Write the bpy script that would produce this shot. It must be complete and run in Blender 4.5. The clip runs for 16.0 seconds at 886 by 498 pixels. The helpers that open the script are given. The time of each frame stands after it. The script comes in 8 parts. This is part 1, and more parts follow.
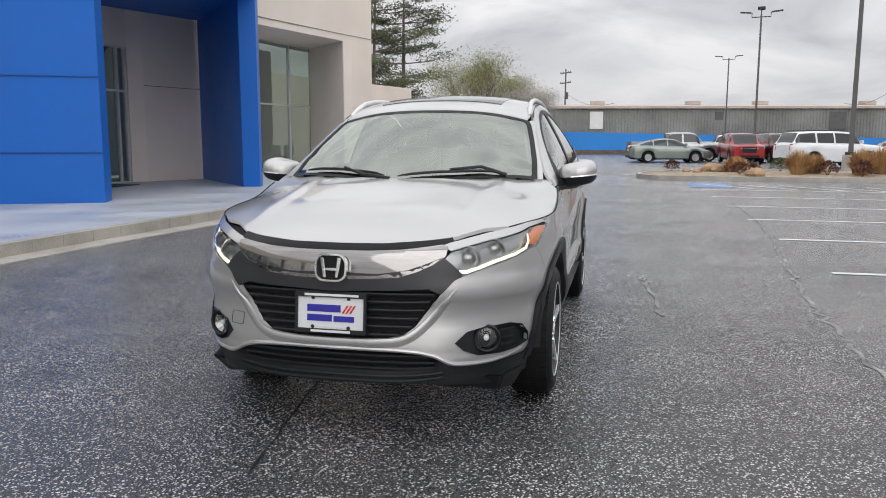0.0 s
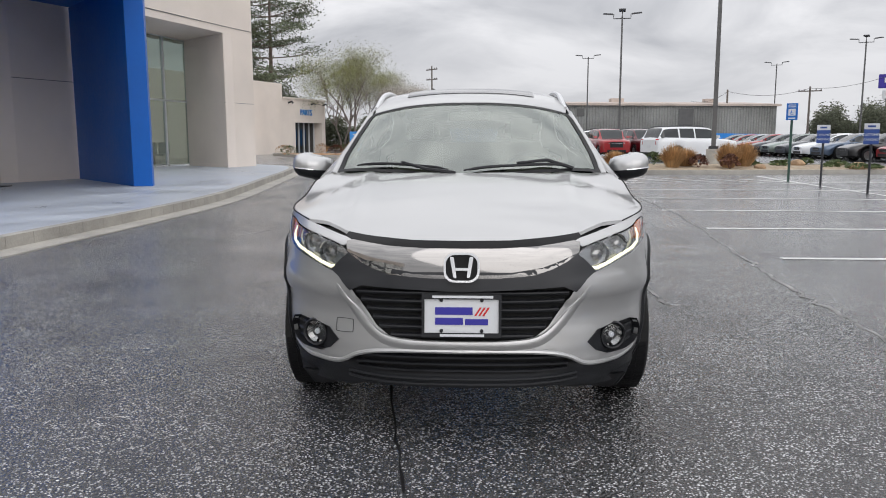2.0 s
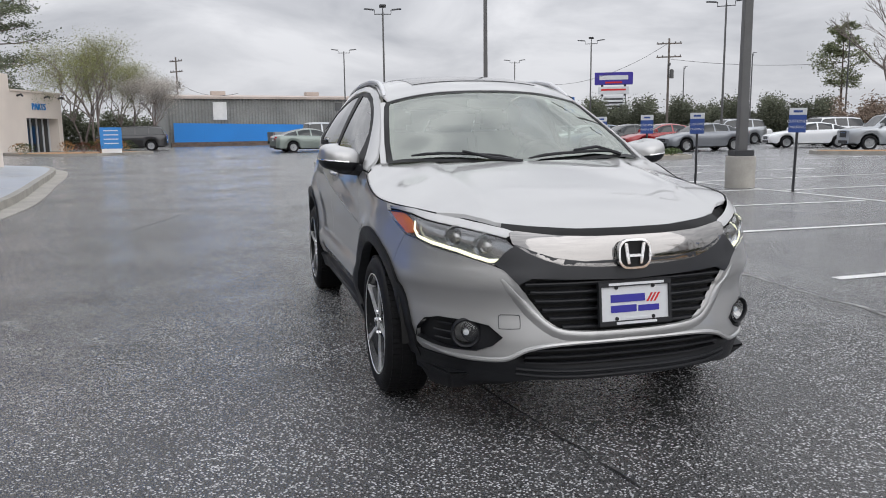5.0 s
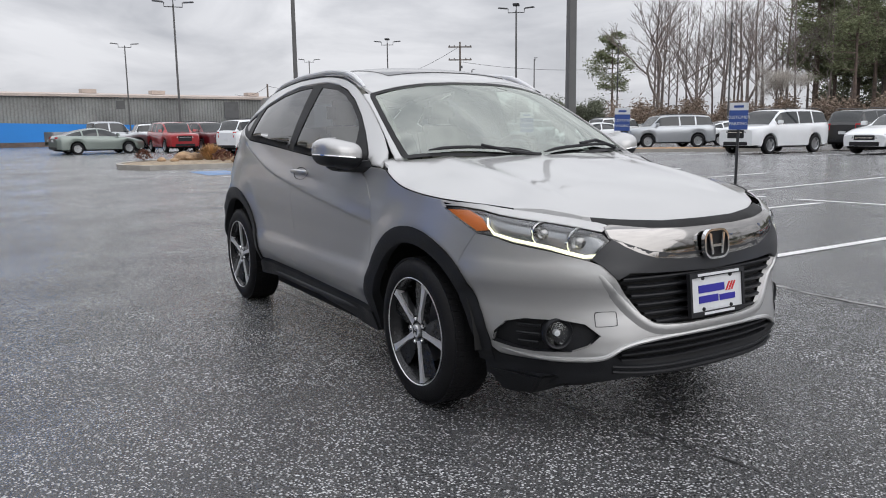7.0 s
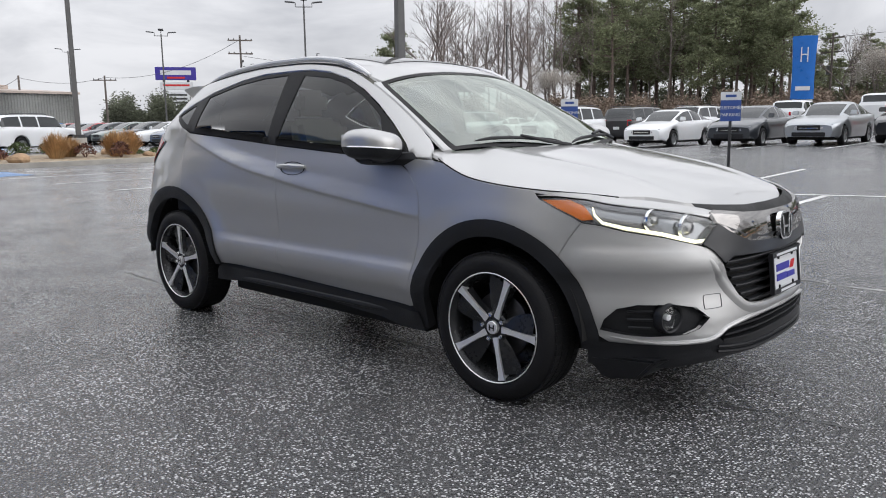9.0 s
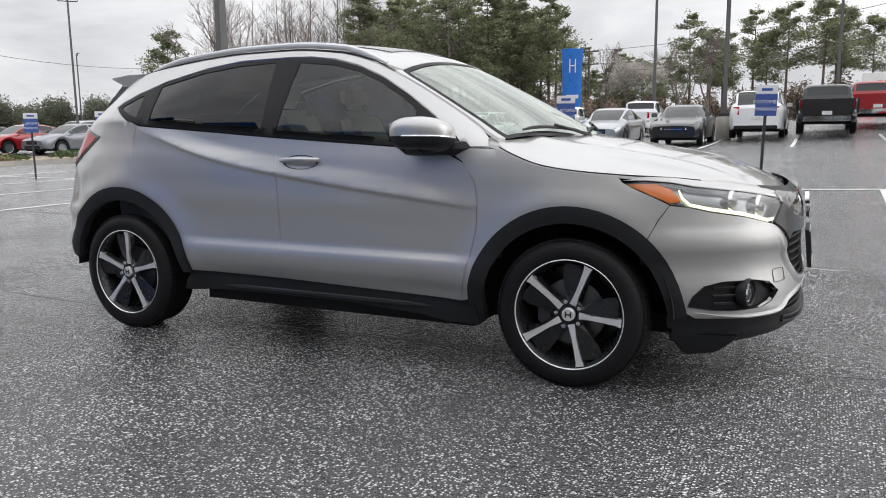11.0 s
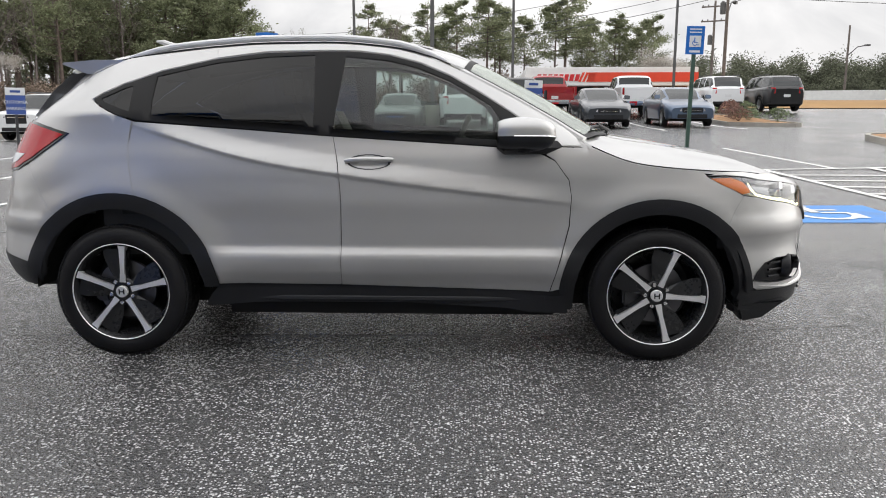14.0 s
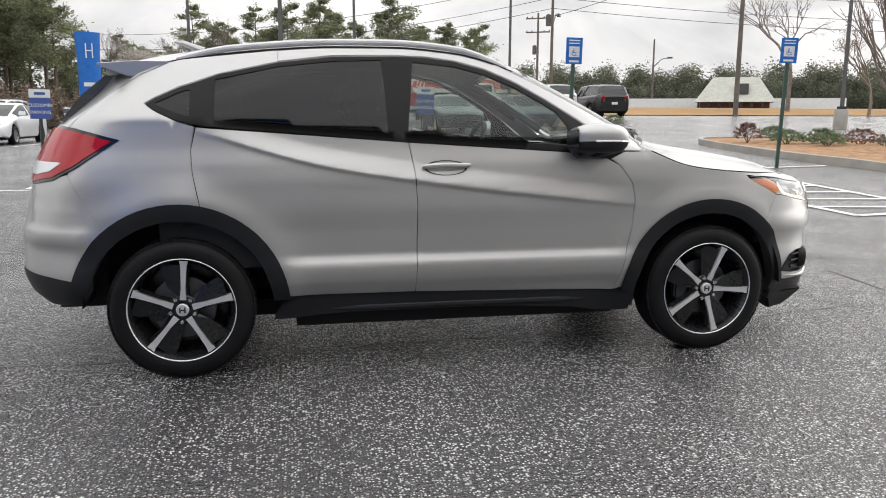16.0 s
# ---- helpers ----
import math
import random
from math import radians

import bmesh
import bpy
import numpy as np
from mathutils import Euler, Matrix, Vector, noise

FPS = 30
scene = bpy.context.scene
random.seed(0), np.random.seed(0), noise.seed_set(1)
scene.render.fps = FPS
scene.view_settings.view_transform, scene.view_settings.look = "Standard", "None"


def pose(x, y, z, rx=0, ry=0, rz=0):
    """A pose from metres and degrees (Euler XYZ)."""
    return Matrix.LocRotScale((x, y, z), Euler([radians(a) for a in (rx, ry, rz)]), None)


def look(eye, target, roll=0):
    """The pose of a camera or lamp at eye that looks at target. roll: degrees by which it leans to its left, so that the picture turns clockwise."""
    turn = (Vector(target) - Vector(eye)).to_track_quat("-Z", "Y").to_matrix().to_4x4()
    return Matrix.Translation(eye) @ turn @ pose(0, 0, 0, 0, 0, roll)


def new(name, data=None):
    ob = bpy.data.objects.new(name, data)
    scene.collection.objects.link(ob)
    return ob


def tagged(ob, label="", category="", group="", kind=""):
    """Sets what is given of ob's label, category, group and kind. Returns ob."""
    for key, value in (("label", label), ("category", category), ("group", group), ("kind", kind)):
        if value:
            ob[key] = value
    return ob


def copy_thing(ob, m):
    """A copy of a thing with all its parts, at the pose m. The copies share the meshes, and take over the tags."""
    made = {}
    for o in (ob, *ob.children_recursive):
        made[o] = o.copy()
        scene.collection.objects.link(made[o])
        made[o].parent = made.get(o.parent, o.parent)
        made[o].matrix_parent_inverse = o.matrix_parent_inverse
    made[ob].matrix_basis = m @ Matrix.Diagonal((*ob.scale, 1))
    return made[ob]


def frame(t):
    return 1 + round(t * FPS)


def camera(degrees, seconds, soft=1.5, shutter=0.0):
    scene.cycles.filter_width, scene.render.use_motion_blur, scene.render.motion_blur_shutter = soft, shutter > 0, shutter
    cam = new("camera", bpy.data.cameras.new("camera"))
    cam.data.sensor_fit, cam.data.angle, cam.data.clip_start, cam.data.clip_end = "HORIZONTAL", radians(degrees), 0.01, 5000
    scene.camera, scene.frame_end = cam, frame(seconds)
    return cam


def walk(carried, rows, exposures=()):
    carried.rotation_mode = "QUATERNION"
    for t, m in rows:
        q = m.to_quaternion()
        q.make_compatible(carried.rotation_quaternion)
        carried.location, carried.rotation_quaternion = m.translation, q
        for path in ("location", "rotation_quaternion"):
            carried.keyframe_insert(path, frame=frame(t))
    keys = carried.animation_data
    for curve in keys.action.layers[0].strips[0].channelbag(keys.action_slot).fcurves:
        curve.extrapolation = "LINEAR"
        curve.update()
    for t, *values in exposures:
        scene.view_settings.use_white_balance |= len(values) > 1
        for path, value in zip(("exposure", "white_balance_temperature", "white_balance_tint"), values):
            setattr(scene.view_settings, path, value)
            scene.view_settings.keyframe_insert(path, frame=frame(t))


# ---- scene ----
cam = camera(59.8, 16.0, soft=1.0)
PATH = [
    (0, (3.896, 1.185, 1.279), (1.967, 0.733, 1.001), 0.1),
    (0.5, (3.914, 0.906, 1.275), (1.967, 0.545, 0.995), 0.0),
    (1, (3.915, 0.645, 1.268), (1.954, 0.372, 0.986), 0.0),
    (1.5, (3.897, 0.353, 1.268), (1.927, 0.165, 0.984), -0.0),
    (2, (3.894, 0.081, 1.261), (1.917, -0.021, 0.974), -0.1),
    (2.5, (3.894, -0.197, 1.264), (1.915, -0.209, 0.974), -0.1),
    (3, (3.853, -0.471, 1.266), (1.877, -0.386, 0.973), -0.2),
    (3.5, (3.794, -0.736, 1.269), (1.825, -0.544, 0.973), -0.3),
    (4, (3.745, -1.012, 1.257), (1.791, -0.707, 0.958), -0.3),
    (4.2, (3.709, -1.112, 1.251), (1.763, -0.761, 0.949), -0.3),
    (6.3, (3.159, -2.158, 1.221), (1.372, -1.312, 0.914), -0.9),
    (6.5, (3.066, -2.242, 1.216), (1.306, -1.345, 0.907), -0.7),
    (7, (2.907, -2.471, 1.213), (1.216, -1.449, 0.903), -0.7),
    (7.5, (2.738, -2.73, 1.221), (1.124, -1.592, 0.906), -0.7),
    (8, (2.506, -2.963, 1.206), (0.978, -1.712, 0.889), -0.7),
    (8.5, (2.255, -3.158, 1.203), (0.821, -1.801, 0.883), -0.7),
    (9, (2.009, -3.365, 1.197), (0.678, -1.908, 0.872), -0.7),
    (9.2, (1.908, -3.437, 1.194), (0.622, -1.941, 0.867), -0.6),
    (11.3, (0.71, -4.111, 1.128), (-0.049, -2.288, 0.812), -0.3),
    (11.5, (0.562, -4.193, 1.146), (-0.124, -2.342, 0.826), -0.0),
    (12, (0.31, -4.273, 1.188), (-0.268, -2.39, 0.842), -0.3),
    (12.5, (0.01, -4.349, 1.182), (-0.441, -2.432, 0.832), -0.3),
    (13, (-0.31, -4.39, 1.19), (-0.631, -2.447, 0.839), -0.2),
    (13.5, (-0.618, -4.449, 1.194), (-0.811, -2.49, 0.84), -0.1),
    (14, (-0.901, -4.496, 1.21), (-0.97, -2.529, 0.852), 0.0),
    (14.5, (-1.21, -4.49, 1.206), (-1.162, -2.523, 0.849), 0.1),
    (15, (-1.49, -4.475, 1.21), (-1.328, -2.513, 0.855), 0.2),
    (15.5, (-1.788, -4.473, 1.218), (-1.52, -2.523, 0.868), 0.2),
    (16, (-2.085, -4.449, 1.21), (-1.714, -2.514, 0.867), 0.2),
]
# the film's camera opens up and warms a little on the way
LIGHT = [(0, 0.17, 6450, 12), (4, 0.08, 6300, 12), (8.5, 0.19, 6300, 12), (11.5, 0.41, 6500, 11), (14, 0.46, 6600, 11), (16, 0.46, 6650, 11)]
walk(cam, [(t, look(eye, target, roll)) for t, eye, target, roll in PATH], LIGHT)

# ---- world, sun ----
SUN_EL, SUN_AZ = 27.0, 18.0
world = bpy.data.worlds.new("overcast_sky")
scene.world = world
world.use_nodes = True
wn, wl = world.node_tree.nodes, world.node_tree.links
wn.clear()
w_out = wn.new("ShaderNodeOutputWorld")
w_sky = wn.new("ShaderNodeTexSky")
w_sky.sky_type, w_sky.sun_disc = "NISHITA", False
w_sky.sun_elevation, w_sky.sun_rotation = radians(SUN_EL), radians(90.0 - SUN_AZ)
w_sky.air_density, w_sky.dust_density, w_sky.ozone_density = 1.0, 4.0, 1.0
w_bg1 = wn.new("ShaderNodeBackground")
w_bg1.inputs["Strength"].default_value = 0.05
wl.new(w_sky.outputs[0], w_bg1.inputs["Color"])
# cloud deck: soft grey banks flattened towards the horizon
w_co = wn.new("ShaderNodeTexCoord")
w_map = wn.new("ShaderNodeMapping")
w_map.inputs["Scale"].default_value = (1.6, 1.6, 5.0)
wl.new(w_co.outputs["Generated"], w_map.inputs["Vector"])
w_n1 = wn.new("ShaderNodeTexNoise")
w_n1.inputs["Scale"].default_value, w_n1.inputs["Detail"].default_value, w_n1.inputs["Roughness"].default_value = 2.2, 6.0, 0.55
w_n1.inputs["Distortion"].default_value = 0.6
wl.new(w_map.outputs[0], w_n1.inputs["Vector"])
w_rmp = wn.new("ShaderNodeValToRGB")
w_rmp.color_ramp.elements[0].position, w_rmp.color_ramp.elements[0].color = 0.30, (0.56, 0.575, 0.60, 1)
w_rmp.color_ramp.elements[1].position, w_rmp.color_ramp.elements[1].color = 0.62, (0.94, 0.945, 0.95, 1)
wl.new(w_n1.outputs["Fac"], w_rmp.inputs["Fac"])
w_bg2 = wn.new("ShaderNodeBackground")
# an overcast deck is brighter towards the zenith
w_sep = wn.new("ShaderNodeSeparateXYZ")
wl.new(w_co.outputs["Generated"], w_sep.inputs[0])
w_zen = wn.new("ShaderNodeMapRange")
w_zen.inputs["From Min"].default_value, w_zen.inputs["From Max"].default_value = 0.05, 1.0
w_zen.inputs["To Min"].default_value, w_zen.inputs["To Max"].default_value = 0.75, 1.74
wl.new(w_sep.outputs["Z"], w_zen.inputs["Value"])
wl.new(w_zen.outputs[0], w_bg2.inputs["Strength"])
wl.new(w_rmp.outputs["Color"], w_bg2.inputs["Color"])
w_add = wn.new("ShaderNodeMixShader")
w_add.inputs[0].default_value = 0.985
wl.new(w_bg1.outputs[0], w_add.inputs[1])
wl.new(w_bg2.outputs[0], w_add.inputs[2])
wl.new(w_add.outputs[0], w_out.inputs["Surface"])

sun = new("sun", bpy.data.lights.new("sun", "SUN"))
sun.data.energy, sun.data.angle, sun.data.color = 0.8, radians(58), (1.0, 0.97, 0.93)
sun.matrix_world = look((0, 0, 30), (-30 * math.cos(radians(SUN_EL)) * math.cos(radians(SUN_AZ)),
                                     -30 * math.cos(radians(SUN_EL)) * math.sin(radians(SUN_AZ)), 30 - 30 * math.sin(radians(SUN_EL))))


# ---- materials ----
def srgb(r, g, b):
    return tuple(((c / 255 + 0.055) / 1.055) ** 2.4 if c > 10 else c / 255 / 12.92 for c in (r, g, b)) + (1,)


def mat(name, col, rough=0.5, metal=0.0, vary=0.12, scale=3.0, fine=60.0, bump=0.0, col2=None, coat=0.0, spec=0.5, rvary=0.1, island=0.0):
    """A surface of one base colour with broad stains, fine grain and a little relief."""
    m = bpy.data.materials.new(name)
    m.use_nodes = True
    n, l = m.node_tree.nodes, m.node_tree.links
    b = n["Principled BSDF"]
    co = n.new("ShaderNodeTexCoord")
    n1, n2 = n.new("ShaderNodeTexNoise"), n.new("ShaderNodeTexNoise")
    n1.inputs["Scale"].default_value, n1.inputs["Detail"].default_value = scale, 5
    n2.inputs["Scale"].default_value, n2.inputs["Detail"].default_value = fine, 3
    l.new(co.outputs["Object"], n1.inputs["Vector"])
    l.new(co.outputs["Object"], n2.inputs["Vector"])
    av = n.new("ShaderNodeMath")
    av.operation = "MULTIPLY_ADD"
    l.new(n2.outputs["Fac"], av.inputs[0])
    av.inputs[1].default_value = 0.4
    l.new(n1.outputs["Fac"], av.inputs[2])
    mx = n.new("ShaderNodeMix")
    mx.data_type = "RGBA"
    c2 = col2 or tuple(c * (1 - 2 * vary) for c in col[:3]) + (1,)
    c1 = col if col2 else tuple(min(1, c * (1 + vary)) for c in col[:3]) + (1,)
    mx.inputs[6].default_value, mx.inputs[7].default_value = c2, c1
    rp = n.new("ShaderNodeMapRange")
    rp.inputs["From Min"].default_value, rp.inputs["From Max"].default_value = 0.45, 0.95
    l.new(av.outputs[0], rp.inputs["Value"])
    l.new(rp.outputs[0], mx.inputs[0])
    out = mx.outputs[2]
    if island:
        geo = n.new("ShaderNodeNewGeometry")
        hs = n.new("ShaderNodeHueSaturation")
        ml = n.new("ShaderNodeMapRange")
        ml.inputs["To Min"].default_value, ml.inputs["To Max"].default_value = 1 - island, 1 + island
        l.new(geo.outputs["Random Per Island"], ml.inputs["Value"])
        l.new(ml.outputs[0], hs.inputs["Value"])
        l.new(out, hs.inputs["Color"])
        out = hs.outputs[0]
    l.new(out, b.inputs["Base Color"])
    b.inputs["Metallic"].default_value = metal
    b.inputs["Specular IOR Level"].default_value = spec
    b.inputs["Coat Weight"].default_value = coat
    b.inputs["Coat Roughness"].default_value = 0.04
    rr = n.new("ShaderNodeMapRange")
    rr.inputs["From Min"].default_value, rr.inputs["From Max"].default_value = 0.45, 0.95
    rr.inputs["To Min"].default_value, rr.inputs["To Max"].default_value = max(0.02, rough - rvary), min(1, rough + rvary)
    l.new(av.outputs[0], rr.inputs["Value"])
    l.new(rr.outputs[0], b.inputs["Roughness"])
    if bump:
        bp = n.new("ShaderNodeBump")
        bp.inputs["Strength"].default_value, bp.inputs["Distance"].default_value = min(1, bump), 0.01
        l.new(n2.outputs["Fac"], bp.inputs["Height"])
        l.new(bp.outputs[0], b.inputs["Normal"])
    return m


def plain(name, col, rough, metal=0.0, coat=0.0, trans=0.0, ior=1.45, emit=0.0, alpha=1.0, spec=0.5):
    m = bpy.data.materials.new(name)
    m.use_nodes = True
    b = m.node_tree.nodes["Principled BSDF"]
    b.inputs["Base Color"].default_value = col
    b.inputs["Roughness"].default_value, b.inputs["Metallic"].default_value = rough, metal
    b.inputs["Coat Weight"].default_value, b.inputs["Coat Roughness"].default_value = coat, 0.03
    b.inputs["Transmission Weight"].default_value, b.inputs["IOR"].default_value = trans, ior
    b.inputs["Specular IOR Level"].default_value = spec
    b.inputs["Alpha"].default_value = alpha
    if emit:
        b.inputs["Emission Color"].default_value, b.inputs["Emission Strength"].default_value = col, emit
    return m


def asphalt(name, dark, light, speck, rough, wet):
    """Damp tarmac: dark binder with pale chips, wet and drier patches, cracks of relief."""
    m = bpy.data.materials.new(name)
    m.use_nodes = True
    n, l = m.node_tree.nodes, m.node_tree.links
    b = n["Principled BSDF"]
    co = n.new("ShaderNodeTexCoord")

    def noise_node(scale, detail=4, rough_=0.6):
        k = n.new("ShaderNodeTexNoise")
        k.inputs["Scale"].default_value, k.inputs["Detail"].default_value, k.inputs["Roughness"].default_value = scale, detail, rough_
        l.new(co.outputs["Object"], k.inputs["Vector"])
        return k

    def ramp(src, a, bb, lo=0.0, hi=1.0):
        k = n.new("ShaderNodeMapRange")
        k.inputs["From Min"].default_value, k.inputs["From Max"].default_value = a, bb
        k.inputs["To Min"].default_value, k.inputs["To Max"].default_value = lo, hi
        l.new(src, k.inputs["Value"])
        return k.outputs[0]

    def mixc(fac, a, bb):
        k = n.new("ShaderNodeMix")
        k.data_type = "RGBA"
        l.new(fac, k.inputs[0])
        for s, v in ((6, a), (7, bb)):
            if isinstance(v, tuple):
                k.inputs[s].default_value = v
            else:
                l.new(v, k.inputs[s])
        return k.outputs[2]

    big, mid = noise_node(0.22, 5), noise_node(1.7, 5)
    v1, v2 = n.new("ShaderNodeTexVoronoi"), n.new("ShaderNodeTexVoronoi")
    v1.inputs["Scale"].default_value, v2.inputs["Scale"].default_value = 90.0, 42.0
    for v in (v1, v2):
        l.new(co.outputs["Object"], v.inputs["Vector"])
    xyz = n.new("ShaderNodeSeparateXYZ")
    l.new(co.outputs["Object"], xyz.inputs[0])
    old = n.new("ShaderNodeMath")
    old.operation = "MAXIMUM"
    l.new(ramp(xyz.outputs["Y"], 2.52, 2.62, 0.0, 0.8), old.inputs[0])
    l.new(ramp(big.outputs["Fac"], 0.42, 0.68), old.inputs[1])
    base = mixc(old.outputs[0], dark, light)
    # pale chips: one cell in several, small round core
    def chips(v, keep, core):
        sep = n.new("ShaderNodeSeparateColor")
        l.new(v.outputs["Color"], sep.inputs[0])
        a = ramp(sep.outputs[0], keep, keep + 0.03)
        d = ramp(v.outputs["Distance"], core, core * 0.55)
        k = n.new("ShaderNodeMath")
        k.operation = "MULTIPLY"
        l.new(a, k.inputs[0]), l.new(d, k.inputs[1])
        return k.outputs[0]
    v3 = n.new("ShaderNodeTexVoronoi")
    v3.inputs["Scale"].default_value = 30.0
    l.new(co.outputs["Object"], v3.inputs["Vector"])
    c1, c2, c3 = chips(v1, 0.47, 0.46), chips(v2, 0.72, 0.32), chips(v3, 0.74, 0.22)
    m0 = n.new("ShaderNodeMath")
    m0.operation = "MAXIMUM"
    l.new(c2, m0.inputs[0]), l.new(c3, m0.inputs[1])
    c2 = m0.outputs[0]
    mx = n.new("ShaderNodeMath")
    mx.operation = "MAXIMUM"
    l.new(c1, mx.inputs[0]), l.new(c2, mx.inputs[1])
    patch = ramp(mid.outputs["Fac"], 0.3, 0.62, 0.25, 1.0)
    mm = n.new("ShaderNodeMath")
    mm.operation = "MULTIPLY"
    l.new(mx.outputs[0], mm.inputs[0]), l.new(patch, mm.inputs[1])
    l.new(mixc(mm.outputs[0], base, speck), b.inputs["Base Color"])
    # wet chips glint
    gl = n.new("ShaderNodeMath")
    gl.operation = "MULTIPLY"
    l.new(mm.outputs[0], gl.inputs[0])
    gl.inputs[1].default_value = 0.45
    l.new(gl.outputs[0], b.inputs["Metallic"])
    wetn = noise_node(0.5, 6, 0.65)
    l.new(ramp(wetn.outputs["Fac"], 0.36, 0.66, rough - wet, rough + wet * 0.8), b.inputs["Roughness"])
    hgt = n.new("ShaderNodeMath")
    hgt.operation = "MULTIPLY_ADD"
    l.new(v1.outputs["Distance"], hgt.inputs[0])
    hgt.inputs[1].default_value = -1.0
    lump = noise_node(26.0, 4, 0.7)
    l2 = n.new("ShaderNodeMath")
    l2.operation = "MULTIPLY"
    l.new(lump.outputs["Fac"], l2.inputs[0])
    l2.inputs[1].default_value = 2.2
    l.new(l2.outputs[0], hgt.inputs[2])
    bp = n.new("ShaderNodeBump")
    bp.inputs["Strength"].default_value, bp.inputs["Distance"].default_value = 1.0, 0.010
    l.new(hgt.outputs[0], bp.inputs["Height"])
    l.new(bp.outputs[0], b.inputs["Normal"])
    b.inputs["Specular IOR Level"].default_value = 0.62
    film_b = n.new("ShaderNodeBump")
    film_b.inputs["Strength"].default_value, film_b.inputs["Distance"].default_value = 0.85, 0.010
    l.new(hgt.outputs[0], film_b.inputs["Height"])
    l.new(film_b.outputs[0], b.inputs["Coat Normal"])
    l.new(ramp(wetn.outputs["Fac"], 0.62, 0.34, 0.35, 0.95), b.inputs["Coat Weight"])
    b.inputs["Coat Roughness"].default_value, b.inputs["Coat IOR"].default_value = 0.22, 1.68
    return m


M_ASPH = asphalt("damp_asphalt", (0.011, 0.0113, 0.0124, 1), (0.066, 0.067, 0.070, 1), (0.95, 0.95, 0.96, 1), 0.20, 0.08)
M_CONC = mat("concrete_walk", srgb(176, 182, 190), 0.45, vary=0.10, scale=0.8, fine=30, bump=0.25, rvary=0.2)
M_KERB = mat("kerb_concrete", srgb(168, 164, 156), 0.7, vary=0.16, scale=2.0, fine=40, bump=0.4)
M_LINE = mat("road_paint_white", srgb(222, 222, 220), 0.5, vary=0.10, scale=2.5, fine=50, bump=0.3)
M_BLUEP = mat("road_paint_blue", srgb(64, 134, 206), 0.5, vary=0.14, scale=2.5, fine=50, bump=0.3)
M_BLUEF = mat("faded_blue_road_paint", srgb(112, 146, 190), 0.6, vary=0.25, scale=2.5, fine=50, bump=0.3)
M_STUC = mat("beige_stucco", srgb(230, 219, 208), 0.85, vary=0.05, scale=0.5, fine=160, bump=0.3)
M_BLUE = mat("blue_panel", srgb(8, 96, 186), 0.42, vary=0.04, scale=0.4, fine=8, spec=0.3)
M_GREYM = mat("grey_pole_paint", srgb(92, 92, 92), 0.5, vary=0.12, scale=2, fine=30)
M_DARKM = mat("dark_metal", srgb(52, 53, 56), 0.5, vary=0.1)
M_BOARD = mat("corrugated_metal", srgb(140, 141, 138), 0.55, vary=0.25, scale=0.25, fine=6, rvary=0.15)
M_WBLUE = mat("blue_wall_paint", srgb(38, 132, 214), 0.55, vary=0.06, scale=0.3, fine=10)
M_EAVE = mat("eave_metal", srgb(190, 176, 166), 0.6, vary=0.12, scale=0.5)
M_WOOD = mat("pole_wood", srgb(112, 104, 98), 0.85, vary=0.2, scale=3, fine=60, bump=0.4)
M_BARK = mat("bark", srgb(112, 98, 90), 0.9, vary=0.25, scale=4, fine=40, bump=0.5)
M_BARKG = mat("grey_bark", srgb(130, 120, 115), 0.9, vary=0.25, scale=4, fine=40)
M_PINE = mat("pine_needles", srgb(138, 144, 112), 0.75, vary=0.3, scale=0.6, fine=8, island=0.35)
M_PINED = mat("dark_pine_needles", srgb(104, 112, 88), 0.75, vary=0.3, scale=0.6, fine=8, island=0.4)
M_WOODS = mat("woods_green", srgb(112, 116, 98), 0.8, vary=0.35, scale=0.25, fine=3, island=0.4)
M_SPRING = mat("spring_leaves", srgb(150, 152, 104), 0.7, vary=0.2, scale=0.6, fine=8, island=0.3)
M_BLOSS = mat("pale_blossom", srgb(196, 190, 182), 0.7, vary=0.15, scale=0.6, fine=8, island=0.25)
M_BRUSH = mat("bare_brush", srgb(138, 122, 108), 0.9, vary=0.25, scale=0.4, fine=6, island=0.3)


def leafy(m, share=0.45):
    """Lets light through thin leaves."""
    n, l = m.node_tree.nodes, m.node_tree.links
    b, o = n["Principled BSDF"], n["Material Output"]
    tr, mx = n.new("ShaderNodeBsdfTranslucent"), n.new("ShaderNodeMixShader")
    mx.inputs[0].default_value = share
    l.new(b.inputs["Base Color"].links[0].from_socket, tr.inputs["Color"])
    l.new(b.outputs[0], mx.inputs[1]), l.new(tr.outputs[0], mx.inputs[2])
    l.new(mx.outputs[0], o.inputs["Surface"])


for m_ in (M_PINE, M_WOODS, M_SPRING, M_BLOSS):
    leafy(m_)
M_GRASS = mat("dry_lawn", srgb(160, 126, 82), 0.95, vary=0.2, scale=0.3, fine=20, bump=0.5)
M_MULCH = mat("bark_mulch", srgb(172, 134, 98), 0.95, vary=0.3, scale=6, fine=60, bump=0.8)
M_TANBED = mat("tan_bed_gravel", srgb(168, 152, 130), 0.95, vary=0.3, scale=5, fine=60, bump=0.8)
M_TUFT = mat("dry_ornamental_grass", srgb(188, 150, 104), 0.9, vary=0.2, scale=2, fine=20, island=0.3)
M_SHRUB = mat("shrub_leaves", srgb(84, 100, 60), 0.7, vary=0.3, scale=3, fine=30, island=0.35)
M_SHRUBR = mat("russet_shrub_leaves", srgb(108, 70, 56), 0.7, vary=0.3, scale=3, fine=30, island=0.35)
